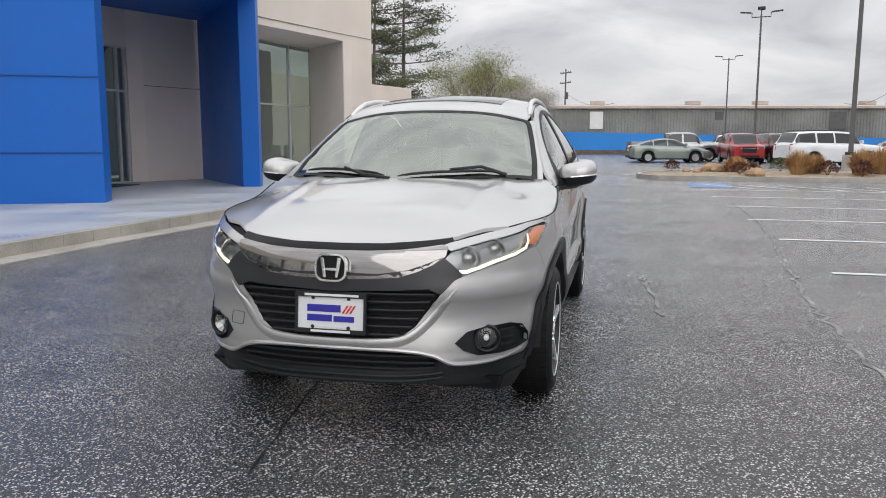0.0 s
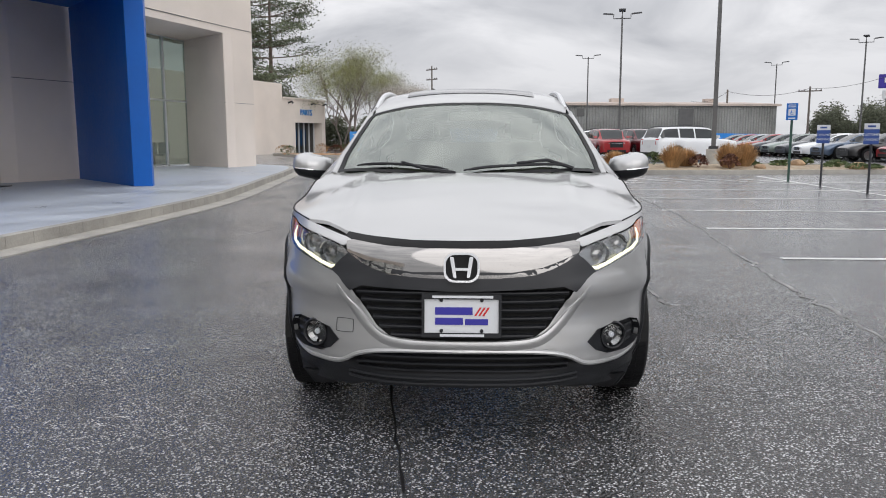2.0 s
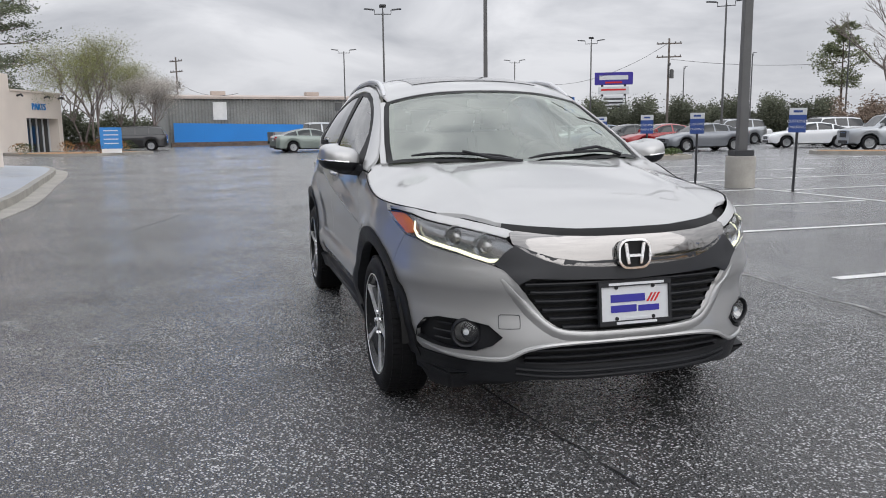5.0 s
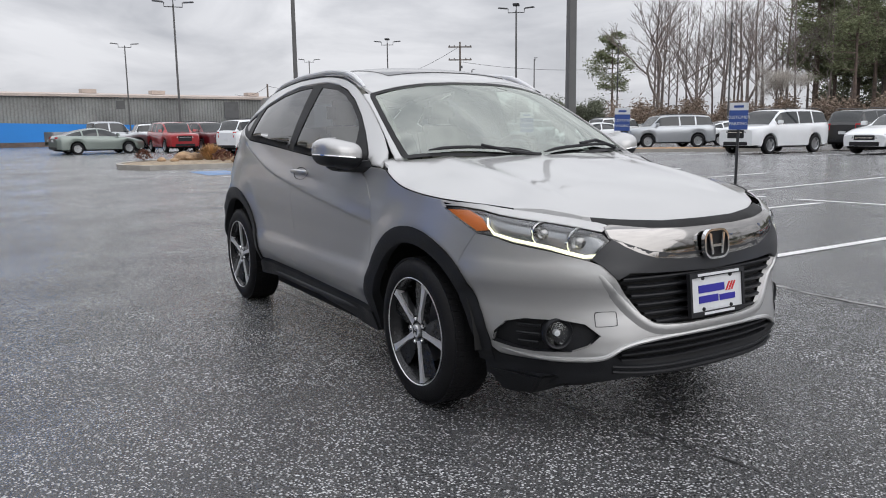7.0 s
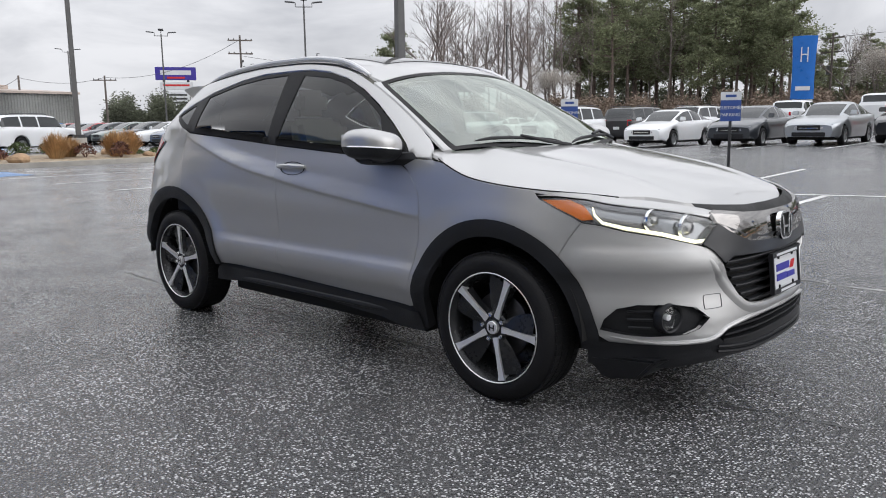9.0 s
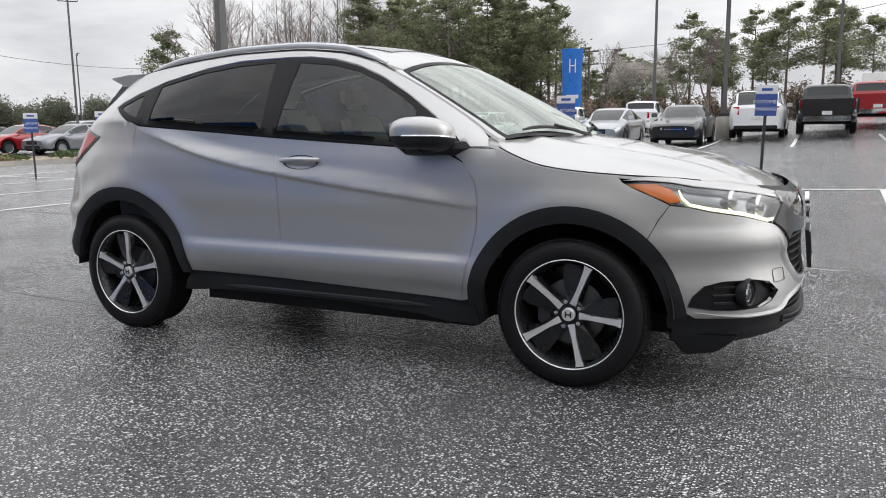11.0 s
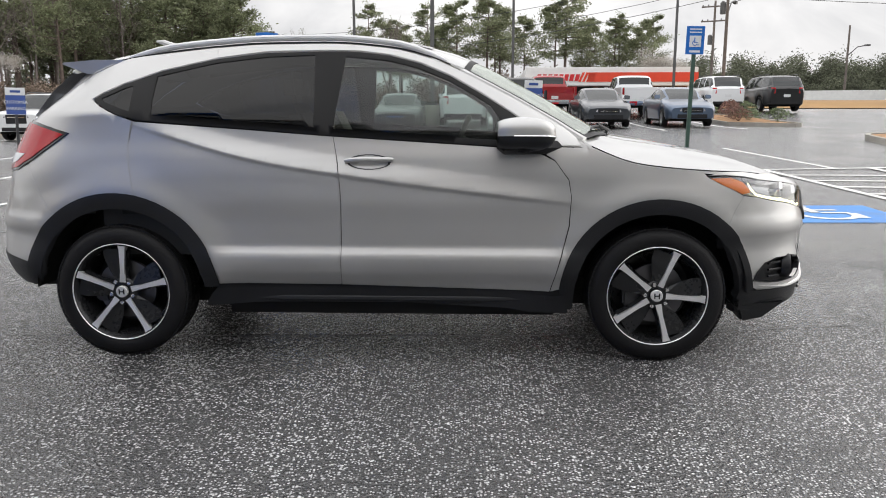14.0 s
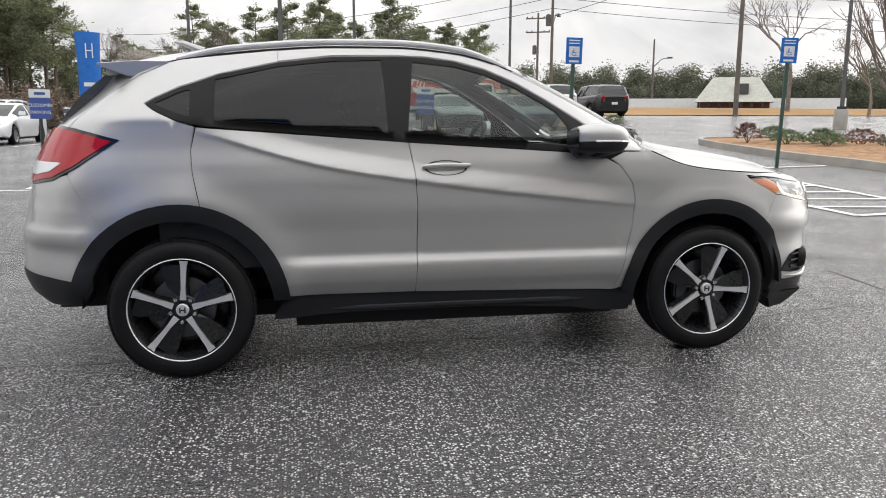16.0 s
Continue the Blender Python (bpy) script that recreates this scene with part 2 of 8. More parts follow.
M_ROCK = mat("tan_rock", srgb(170, 142, 112), 0.9, vary=0.3, scale=3, fine=30, bump=0.6)
M_WHITE = mat("white_paint", srgb(232, 232, 230), 0.45, vary=0.04)
M_SIGNW = mat("white_sign_face", srgb(216, 218, 220), 0.35, vary=0.04)
M_SIGNB = mat("blue_sign_face", srgb(18, 104, 190), 0.35, vary=0.05)
M_NAVY = mat("navy_sign_face", srgb(58, 84, 150), 0.4, vary=0.05)
M_PURP = mat("purple_sign_face", srgb(62, 50, 150), 0.35, vary=0.05)
M_RED = mat("red_sign_face", srgb(206, 40, 44), 0.4, vary=0.05)
M_ORNG = mat("orange_red_band", srgb(226, 74, 48), 0.45, vary=0.05)
M_LBLUE = mat("light_blue_sign", srgb(52, 134, 205), 0.4, vary=0.05)
M_GREEN = mat("green_sign_post", srgb(58, 84, 74), 0.55, vary=0.12)
M_BRICK = mat("brown_brick", srgb(128, 84, 66), 0.85, vary=0.2, scale=4)
M_GLASSD = plain("dark_window_glass", (0.015, 0.018, 0.02, 1), 0.03, spec=0.6)
M_ALU = plain("aluminium_frame", (0.66, 0.67, 0.68, 1), 0.4, 0.35)
M_CHROME = plain("chrome", (0.78, 0.79, 0.80, 1), 0.06, 1.0)
M_BLACKP = mat("black_plastic", srgb(35, 36, 39), 0.46, vary=0.12, scale=4, fine=160, bump=0.12, spec=0.3)
M_TYRE = mat("tyre_rubber", srgb(25, 25, 27), 0.62, vary=0.18, scale=5, fine=90, bump=0.2, spec=0.25)
M_LAMPGL = plain("lamp_lens", (0.8, 0.82, 0.84, 1), 0.08, spec=0.8, metal=0.3)
M_REDL = plain("red_lamp_lens", (0.44, 0.006, 0.014, 1), 0.06, spec=0.5, coat=0.25)


def sheet_glass(name, tint, gloss, sheen=(1, 1, 1, 1)):
    """A thin pane: tinted straight-through light with a mirror gloss that grows at grazing angles."""
    m = bpy.data.materials.new(name)
    m.use_nodes = True
    n, l = m.node_tree.nodes, m.node_tree.links
    n.clear()
    o, mx, tr, gl, fr, pw, ma = (n.new("ShaderNode" + k) for k in ("OutputMaterial", "MixShader", "BsdfTransparent", "BsdfGlossy", "LayerWeight", "Math", "Math"))
    tr.inputs["Color"].default_value = tint
    gl.inputs["Color"].default_value = sheen
    gl.inputs["Roughness"].default_value = 0.015
    fr.inputs["Blend"].default_value = 0.5
    pw.operation, ma.operation = "POWER", "MULTIPLY_ADD"
    pw.inputs[1].default_value = 4.0
    ma.inputs[1].default_value, ma.inputs[2].default_value = 1 - gloss, gloss
    l.new(fr.outputs["Facing"], pw.inputs[0]), l.new(pw.outputs[0], ma.inputs[0]), l.new(ma.outputs[0], mx.inputs[0])
    l.new(tr.outputs[0], mx.inputs[1]), l.new(gl.outputs[0], mx.inputs[2])
    l.new(mx.outputs[0], o.inputs["Surface"])
    return m


M_BLDGL = sheet_glass("building_glass", (0.62, 0.68, 0.64, 1), 0.16)


# ---- mesh helpers ----
class Mesh:
    """Collects vertices and faces of one part."""

    def __init__(self):
        self.v, self.f = [], []

    def add(self, vs, fs):
        k = len(self.v)
        self.v += [tuple(p) for p in vs]
        self.f += [tuple(i + k for i in f) for f in fs]
        return self

    def hexa(self, bottom, top):
        n = len(bottom)
        fs = [tuple(reversed(range(n))), tuple(range(n, 2 * n))]
        fs += [(i, (i + 1) % n, n + (i + 1) % n, n + i) for i in range(n)]
        return self.add(list(bottom) + list(top), fs)

    def box(self, x0, x1, y0, y1, z0, z1):
        q = [(x0, y0), (x1, y0), (x1, y1), (x0, y1)]
        return self.hexa([(x, y, z0) for x, y in q], [(x, y, z1) for x, y in q])

    def prism(self, poly, z0, z1):
        return self.hexa([(x, y, z0) for x, y in poly], [(x, y, z1) for x, y in poly])

    def tube(self, pts, radii, n=8, cap=True):
        """A round bar along a line of points."""
        pts = [Vector(p) for p in pts]
        if not isinstance(radii, (list, tuple)):
            radii = [radii] * len(pts)
        rings, k0 = [], len(self.v)
        t = (pts[1] - pts[0]).normalized()
        u = t.orthogonal().normalized()
        for i, p in enumerate(pts):
            a = pts[max(0, i - 1)]
            b = pts[min(len(pts) - 1, i + 1)]
            t = (b - a).normalized()
            u = (u - t * u.dot(t)).normalized()
            w = t.cross(u)
            self.v += [tuple(p + (u * math.cos(2 * math.pi * j / n) + w * math.sin(2 * math.pi * j / n)) * radii[i]) for j in range(n)]
        for i in range(len(pts) - 1):
            for j in range(n):
                a, b = k0 + i * n + j, k0 + i * n + (j + 1) % n
                self.f.append((a, b, b + n, a + n))
        if cap:
            self.f.append(tuple(k0 + j for j in reversed(range(n))))
            self.f.append(tuple(k0 + (len(pts) - 1) * n + j for j in range(n)))
        return self

    def lathe(self, prof, n=24, axis="z", at=(0, 0, 0)):
        """Turns a profile of (radius, height) round an axis."""
        k0 = len(self.v)
        for r, h in prof:
            for j in range(n):
                c, s = r * math.cos(2 * math.pi * j / n), r * math.sin(2 * math.pi * j / n)
                p = {"z": (c, s, h), "y": (c, h, s), "x": (h, c, s)}[axis]
                self.v.append((p[0] + at[0], p[1] + at[1], p[2] + at[2]))
        for i in range(len(prof) - 1):
            for j in range(n):
                a, b = k0 + i * n + j, k0 + i * n + (j + 1) % n
                self.f.append((a, b, b + n, a + n))
        return self

    def grid(self, rows):
        """A sheet from rows of points of equal length."""
        k0, m = len(self.v), len(rows[0])
        for r in rows:
            self.v += [tuple(p) for p in r]
        for i in range(len(rows) - 1):
            for j in range(m - 1):
                a = k0 + i * m + j
                self.f.append((a, a + 1, a + m + 1, a + m))
        return self

    def turned(self, m):
        self.v = [tuple(m @ Vector(p)) for p in self.v]
        return self

    def make(self, name, material, parent=None, label="", smooth=False, bevel=0.0, kind="", at=None, sub=0, angle=35):
        me = bpy.data.meshes.new(name)
        me.from_pydata(self.v, [], self.f)
        me.update()
        bm = bmesh.new()
        bm.from_mesh(me)
        bmesh.ops.recalc_face_normals(bm, faces=bm.faces)
        if bevel:
            eds = [e for e in bm.edges if len(e.link_faces) == 2 and e.calc_face_angle(0) > radians(30)]
            bmesh.ops.bevel(bm, geom=eds, offset=bevel, segments=2, affect="EDGES", clamp_overlap=True)
        if smooth:
            for f in bm.faces:
                f.smooth = True
            for e in bm.edges:
                if len(e.link_faces) == 2 and e.calc_face_angle(0) > radians(angle):
                    e.smooth = False
        bm.to_mesh(me)
        bm.free()
        me.materials.append(material)
        ob = new(name, me)
        if at is not None:
            ob.matrix_world = at
        if parent is not None:
            ob.parent = parent
        if label:
            ob["label"] = label
        if kind:
            ob["kind"] = kind
        return ob


def thing(name, m, label, category, group=""):
    """An empty at a thing's base that carries its parts."""
    ob = new(name)
    ob.empty_display_size = 0.2
    ob.matrix_world = m
    return tagged(ob, label, category, group)


def smooth01(a, b, v):
    u = min(1.0, max(0.0, (v - a) / (b - a)))
    return u * u * (3 - 2 * u)


RISE_Y, RISE_Z = (2, 9, 19.5, 30, 37, 60, 120), (0, 0.14, 0.45, 0.75, 1.08, 1.5, 1.9)


LOT_X = (-22, -16, -10, -5, -2, 2, 5, 9)
LOT_9, LOT_15, LOT_22 = (0, -0.03, -0.03, -0.01, 0.03, 0.14, 0.19, 0.27), (0.01, 0, 0, 0.06, 0.11, 0.21, 0.27, 0.35), (0, 0.06, 0.2, 0.28, 0.34, 0.43, 0.5, 0.56)


def ground_z(x, y):
    """The lot is level round the car, tilts a little along the stalls and rises gently beyond them."""
    far = min(1.0, max(0.0, (x + 20) / 22)) ** 1.5 * np.interp(y, RISE_Y, RISE_Z)
    if y <= 2 or y >= 30:
        return float(far)
    lot = [0.0] + [np.interp(x, LOT_X, q) for q in (LOT_9, LOT_15, LOT_22)]
    near = np.interp(y, (2, 9, 15.2, 22), lot)
    return float(near + (far - near) * min(1.0, max(0.0, (y - 22) / 8)))


# ---- ground ----
gx = [-1500, -600, -300, -180] + list(range(-120, 61, 2)) + [90, 180, 400, 1500]
gy = [-1500, -500, -200, -90] + list(range(-40, 121, 2)) + [160, 260, 500, 1500]
tagged(Mesh().grid([[(x, y, ground_z(x, y)) for y in gy] for x in gx]).make("ground", M_ASPH, smooth=True),
       "damp dark asphalt car park with pale stone chips", "asphalt", kind="structure")


def strip(name, a, b, width, material, label, lift=0.005, group=""):
    """A painted stripe from a to b that lies on the ground."""
    a, b = Vector(a), Vector(b)
    d = (b - a).normalized()
    n = Vector((-d.y, d.x)) * width / 2
    k = max(1, int((b - a).length / 1.0))
    rows = []
    for i in range(k + 1):
        p = a.lerp(b, i / k)
        rows.append([(q.x, q.y, ground_z(q.x, q.y) + lift) for q in (p - n, p + n)])
    ob = Mesh().grid(rows).make(name, material)
    return tagged(ob, label, "road marking", group, "structure")


STALL, MID = 2.73, 9.0
LINE_L = "worn white painted stall line on damp asphalt"
for k in range(-6, 1):
    x = -4.22 + STALL * (k + 1)
    strip("stall_line", (x, 3.2), (x, MID), 0.11, M_LINE, LINE_L, group="stall lines")
strip("stall_line", (1.74, 3.55), (1.82, MID), 0.11, M_LINE, LINE_L, group="stall lines")
for k in range(-1, 8):
    x = 2.43 - 2.94 * k
    strip("stall_line", (x, MID), (x - 0.14, 15.15), 0.11, M_LINE, LINE_L, group="stall lines")
strip("stall_head_line", (-21.5, MID - 0.1), (8.1, MID), 0.11, M_LINE, "white painted line along the heads of the stalls", 0.009)
for k in range(12):
    x = 5.62 - 2.72 * (k - 1)
    strip("stall_line", (x, 21.9), (x, 28.4), 0.11, M_LINE, LINE_L, group="far stall lines")
# access aisle with hatching, blue symbol field
AISLE = "white line that edges the hatched access aisle"
strip("aisle_line", (4.47, 3.55), (4.13, MID), 0.12, M_LINE, AISLE, 0.010)
strip("aisle_line", (5.95, 4.6), (5.95, MID), 0.12, M_LINE, AISLE, 0.010)
strip("aisle_line", (4.47, 3.56), (5.95, 3.70), 0.12, M_LINE, AISLE, 0.012)
strip("aisle_line", (5.95, 3.66), (5.95, 4.6), 0.12, M_LINE, AISLE, 0.010)
for k in range(6):
    y = 4.30 + 0.76 * k
    strip("hatch_line", (4.44 - 0.06 * k, y), (5.93, y - 0.28), 0.12, M_LINE, "white hatch stripe in the access aisle", 0.012, "aisle hatching")
strip("symbol_field", (2.31, 4.22), (3.79, 4.22), 1.22, M_BLUEP, "blue painted accessible-parking field on the asphalt", 0.006)
sy = Mesh()
for q0, q1, a0_, a1_ in ((0.34, 0.25, 2.0, 6.1),):
    aa_ = np.linspace(a0_, a1_, 22)
    ring_ = [(3.05 + r_ * math.cos(a), 4.12 + r_ * math.sin(a)) for r_ in (q0, q1) for a in aa_]
    sy.add([(x, y, ground_z(x, y) + 0.012) for x, y in ring_], [(i, i + 1, 23 + i, 22 + i) for i in range(21)])
for x0, x1, y0, y1 in ((2.94, 3.04, 4.25, 4.66), (3.04, 3.30, 4.40, 4.47), (3.04, 3.36, 4.20, 4.27), (3.30, 3.42, 3.88, 4.20), (2.91, 3.07, 4.69, 4.79)):
    q = ((x0, y0), (x1, y0), (x1, y1), (x0, y1))
    sy.add([(x, y, ground_z(x, y) + 0.013) for x, y in q], [(0, 1, 2, 3)])
tagged(sy.make("wheelchair_symbol", M_LINE), "white wheelchair symbol painted on the blue field", "road marking", kind="structure")
for k in range(5):
    strip("hatch_line", (-20.6 + 0.2 * k, 3.4 + k * 1.1), (-18.6 + 0.2 * k, 4.6 + k * 1.1), 0.11, M_LINE, "white hatch stripe in the access aisle", 0.010, "far aisle hatching")
strip("symbol_field", (-21.0, 3.6), (-18.8, 3.6), 1.1, M_BLUEF, "faded blue painted accessible-parking field on the asphalt", 0.006)

# old tar seams and pale scuffs in the asphalt
M_SEAM = mat("tar_seam", srgb(30, 30, 31), 0.4, vary=0.15, scale=3)
M_SCUFF = mat("pale_scuff", srgb(140, 140, 138), 0.7, vary=0.45, scale=5, fine=40)


def wander(name, pts, width, material, label, seed, lift=0.004):
    rng = random.Random(seed)
    rows = []
    for i in range(len(pts) - 1):
        a, b = Vector(pts[i]), Vector(pts[i + 1])
        d = (b - a).normalized()
        n = Vector((-d.y, d.x))
        k = max(2, int((b - a).length / 0.12))
        for j in range(k):
            p = a.lerp(b, j / k) + n * rng.gauss(0, width * 0.35)
            w = width * rng.uniform(0.35, 1.0) / 2
            rows.append([(q.x, q.y, ground_z(q.x, q.y) + lift) for q in (p - n * w, p + n * w)])
    return tagged(Mesh().grid(rows).make(name, material), label, "asphalt seam", kind="structure")


wander("asphalt_seam", [(1.2, 2.5), (-0.85, 2.6), (-2.5, 2.65), (-4.4, 2.84), (-9.0, 3.3), (-13.0, 3.4)], 0.05, M_SCUFF, "pale ragged joint between two asphalt lanes", 3)
wander("asphalt_seam", [(-1.9, 1.5), (-2.7, 1.46), (-3.7, 1.36)], 0.05, M_SCUFF, "short pale scuff worn into the asphalt", 13)
wander("asphalt_seam", [(2.05, 0.9), (1.95, -0.3), (1.7, -1.2)], 0.03, M_SEAM, "dark tar-filled crack in the asphalt", 4)
wander("asphalt_seam", [(1.3, -0.2), (0.34, -0.35), (-0.52, -0.46), (-3.1, -0.56), (-4.3, -0.5)], 0.014, M_SEAM, "fine dark crack in the asphalt", 5)
wander("asphalt_seam", [(-6.0, -3.0), (-9.0, -2.2), (-9.8, -1.4)], 0.02, M_SEAM, "fine dark crack in the asphalt", 8)

# ---- raised walk and kerb of the showroom ----
KERB = [(6.0, -5.6), (0.0, -5.45), (-4.0, -5.35), (-8.0, -5.15), (-11.0, -5.15), (-14.0, -5.45), (-17.0, -5.85), (-21.0, -6.35), (-24.6, -6.95), (-26.8, -7.7)]


def curve(pts, k=8):
    """A smooth line through the points (Catmull-Rom)."""
    out, p = [], [Vector(q) for q in pts]
    for i in range(len(p) - 1):
        a, b, c, d = p[max(0, i - 1)], p[i], p[i + 1], p[min(len(p) - 1, i + 2)]
        for j in range(k):
            t = j / k
            out.append(0.5 * ((2 * b) + (c - a) * t + (2 * a - 5 * b + 4 * c - d) * t * t + (3 * b - a - 3 * c + d) * t ** 3))
    return out + [p[-1]]


edge = curve(KERB)
walk_poly = [(p.x, p.y) for p in edge] + [(-28.2, -9.3), (-28.6, -14), (6, -14)]
tagged(Mesh().prism([(p[0], p[1] - 0.16) if i < len(edge) else p for i, p in enumerate(walk_poly)], 0.0, 0.148).make("pavement", M_CONC),
       "pale broom-finished concrete walk along the showroom", "pavement", kind="structure")
kerb = tagged(new("kerb"), "weathered concrete kerb stones along the walk", "kerb", kind="structure")
gut = tagged(new("gutter"), "worn concrete gutter slabs along the kerb", "gutter", kind="structure")
for i in range(0, len(edge) - 1, 2):
    seg = edge[i:i + 3]
    for holder, name, o0, o1, z0, z1, mt in ((kerb, "kerb_stone", -0.16, 0.0, 0.0, 0.155, M_KERB), (gut, "gutter_slab", 0.0, 0.36, -0.03, 0.014, M_KERB)):
        mm = Mesh()
        a, b = seg[0], seg[-1]
        for q0, q1 in zip(seg, seg[1:]):
            t = (q1 - q0).normalized()
            n = Vector((t.y, -t.x)) * -1
            n = n if n.y > 0 else -n
            s = 0.006
            c = [q0 + n * o0 + t * s, q1 + n * o0, q1 + n * o1, q0 + n * o1 + t * s]
            mm.prism([(v.x, v.y) for v in c], z0, z1)
        mm.make(name, mt, holder)
# ---- showroom building ----
def wall(name, poly, z0, z1, material, label, bevel=0.0):
    return tagged(Mesh().prism(poly, z0, z1).make(name, material, bevel=bevel), label, "wall", kind="structure")


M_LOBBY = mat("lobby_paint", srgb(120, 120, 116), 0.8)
ST = "smooth beige stucco wall of the showroom"
BL = "glossy blue clad pier of the entrance portal"
H0, HT = 0.15, 7.6
pier_a = wall("wall_portal_a", [(-8.42, -8.05), (-6.2, -12.6), (-6.75, -12.85), (-8.95, -8.3)], H0, HT, M_BLUE, BL)
pier_b = wall("wall_portal_b", [(-13.58, -7.98), (-13.68, -7.58), (-14.1, -7.72), (-17.1, -10.75), (-16.85, -11.0)], H0, 4.7, M_BLUE, BL)
beam = wall("wall_portal_beam", [(-8.42, -8.05), (-13.68, -7.55), (-14.1, -7.8), (-16.9, -10.9), (-13, -12.4), (-6.2, -12.6)], 4.7, HT, M_BLUE, "blue clad head of the entrance portal")
# panel joints on the blue piers
M_JOINT = plain("panel_joint", (0.0, 0.05, 0.2, 1), 0.5)
for z in (1.05, 2.4, 3.75, 5.1, 6.45):
    Mesh().prism([(-8.40, -8.03), (-6.18, -12.58), (-6.2, -12.6), (-8.42, -8.05)], z, z + 0.012).make("panel_joint", M_JOINT, pier_a)
wall("wall_entry", [(-15.05, -11.62), (-16.95, -11.0), (-17.1, -11.3), (-15.2, -12.0)], H0, 5.6, M_STUC, ST)
wall("wall_entry_return", [(-15.05, -11.62), (-15.2, -12.0), (-14.9, -12.25), (-14.72, -11.88)], H0, 5.6, M_STUC, ST)
wall("wall_entry_head", [(-11.0, -12.4), (-14.72, -11.88), (-14.9, -12.25), (-11.1, -12.8)], 3.74, 5.6, M_STUC, ST)
wall("wall_entry_back", [(-6.6, -12.7), (-11.9, -12.3), (-11.9, -12.7), (-6.6, -13.1)], H0, 5.6, M_STUC, ST)


def glazed(name, a, b, z0, z1, posts, rails, label):
    """A glazed front from a to b with aluminium posts and rails."""
    a, b = Vector(a), Vector(b)
    d = b - a
    L = d.length
    ob = thing(name, Matrix.Translation((a.x, a.y, z0)) @ Matrix.Rotation(math.atan2(d.y, d.x), 4, "Z"), label, "window")
    ob["kind"] = "structure"
    h = z1 - z0
    xs, zs = [0] + [p * L for p in posts] + [L], [0] + [r * h for r in rails] + [h]
    for i in range(len(xs) - 1):
        for j in range(len(zs) - 1):
            Mesh().box(xs[i] + 0.02, xs[i + 1] - 0.02, -0.01, 0.01, zs[j] + 0.02, zs[j + 1] - 0.02).make("pane", M_BLDGL, ob)
    for x in xs:
        Mesh().box(x - 0.032, x + 0.032, -0.06, 0.06, 0, h).make("window_post", M_ALU, ob, bevel=0.004)
    for z in zs:
        Mesh().box(0.032, L - 0.032, -0.055, 0.055, z - 0.03 if z else 0, z + 0.03).make("window_rail", M_ALU, ob, bevel=0.004)
    return ob


glazed("door_1", (-14.72, -11.99), (-11.9, -12.45), 0.15, 3.74, (0.10, 0.50), (0.68,), "tall glazed entrance door in an aluminium frame")
tagged(Mesh().box(-13.6, -12.0, -11.7, -10.9, 0.15, 0.165).make("door_mat", M_BLACKP, bevel=0.004), "black ribbed door mat on the concrete walk", "door mat")
win = glazed("window_1", (-27.0, -11.8), (-21.0, -12.75), 0.2, 5.06, (0.27, 0.62), (0.51,), "large two-row shop window with aluminium bars")
wall("wall_bay_return", [(-24.7, -9.45), (-25.1, -9.3), (-27.2, -11.5), (-26.95, -11.8)], H0, 5.06, M_STUC, ST)
wall("wall_bay_pier", [(-24.7, -9.47), (-26.5, -8.92), (-27.6, -11.6), (-27.2, -11.55), (-25.1, -9.25)], H0, 5.06, M_STUC, ST)
wall("wall_upper", [(-14.2, -12.2), (-24.72, -9.475), (-26.52, -8.925), (-28.0, -12.4), (-17, -14)], 5.06, 9.2, M_STUC, ST)
wall("wall_front_base", [(-6.0, -11.15), (40, -12.15), (40, -12.9), (-6.0, -11.9)], 0, 0.4, M_STUC, ST)
# grey wall close behind the panes; its colour stands in for the unlit room
wall("wall_front_room", [(-6.0, -11.6), (40, -12.6), (40, -12.9), (-6.0, -11.9)], 0.4, 4.9, mat("room_shade_grey", srgb(104, 106, 110), 0.8), "grey wall close behind the showroom windows, coloured dark for the unlit room")
wall("wall_front_head", [(-6.0, -11.1), (40, -12.1), (40, -12.9), (-6.0, -11.9)], 4.9, 7.2, M_STUC, "plain beige stucco wall above the showroom windows")
for k in range(6):
    glazed("window_2", (-4.0 + 7.0 * k, -11.21 - 0.152 * k), (1.9 + 7.0 * k, -11.34 - 0.152 * k), 0.4, 4.9, (0.33, 0.66), (0.5,), "large shop window with aluminium bars")
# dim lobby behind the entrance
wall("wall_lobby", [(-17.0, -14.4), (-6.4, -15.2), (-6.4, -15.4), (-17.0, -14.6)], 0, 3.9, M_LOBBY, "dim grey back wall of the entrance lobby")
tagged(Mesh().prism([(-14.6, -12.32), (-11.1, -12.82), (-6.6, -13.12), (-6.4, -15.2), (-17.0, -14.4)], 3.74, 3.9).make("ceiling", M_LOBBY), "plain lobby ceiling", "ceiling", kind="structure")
# fine joints in the stucco
for poly, zs in (([(-24.66, -9.475), (-26.49, -8.915), (-26.50, -8.93), (-24.70, -9.49)], (2.55,)), ([(-14.15, -12.15), (-24.70, -9.462), (-26.49, -8.912), (-26.50, -8.93), (-24.72, -9.48), (-14.2, -12.2)], (5.3,)), ([(-15.04, -11.60), (-16.94, -10.985), (-16.95, -11.0), (-15.05, -11.62)], (2.75,))):
    for z in zs:
        tagged(Mesh().prism(poly, z, z + 0.014).make("trim", M_GREYM), "fine shadow joint across the stucco wall", "wall joint", kind="structure")
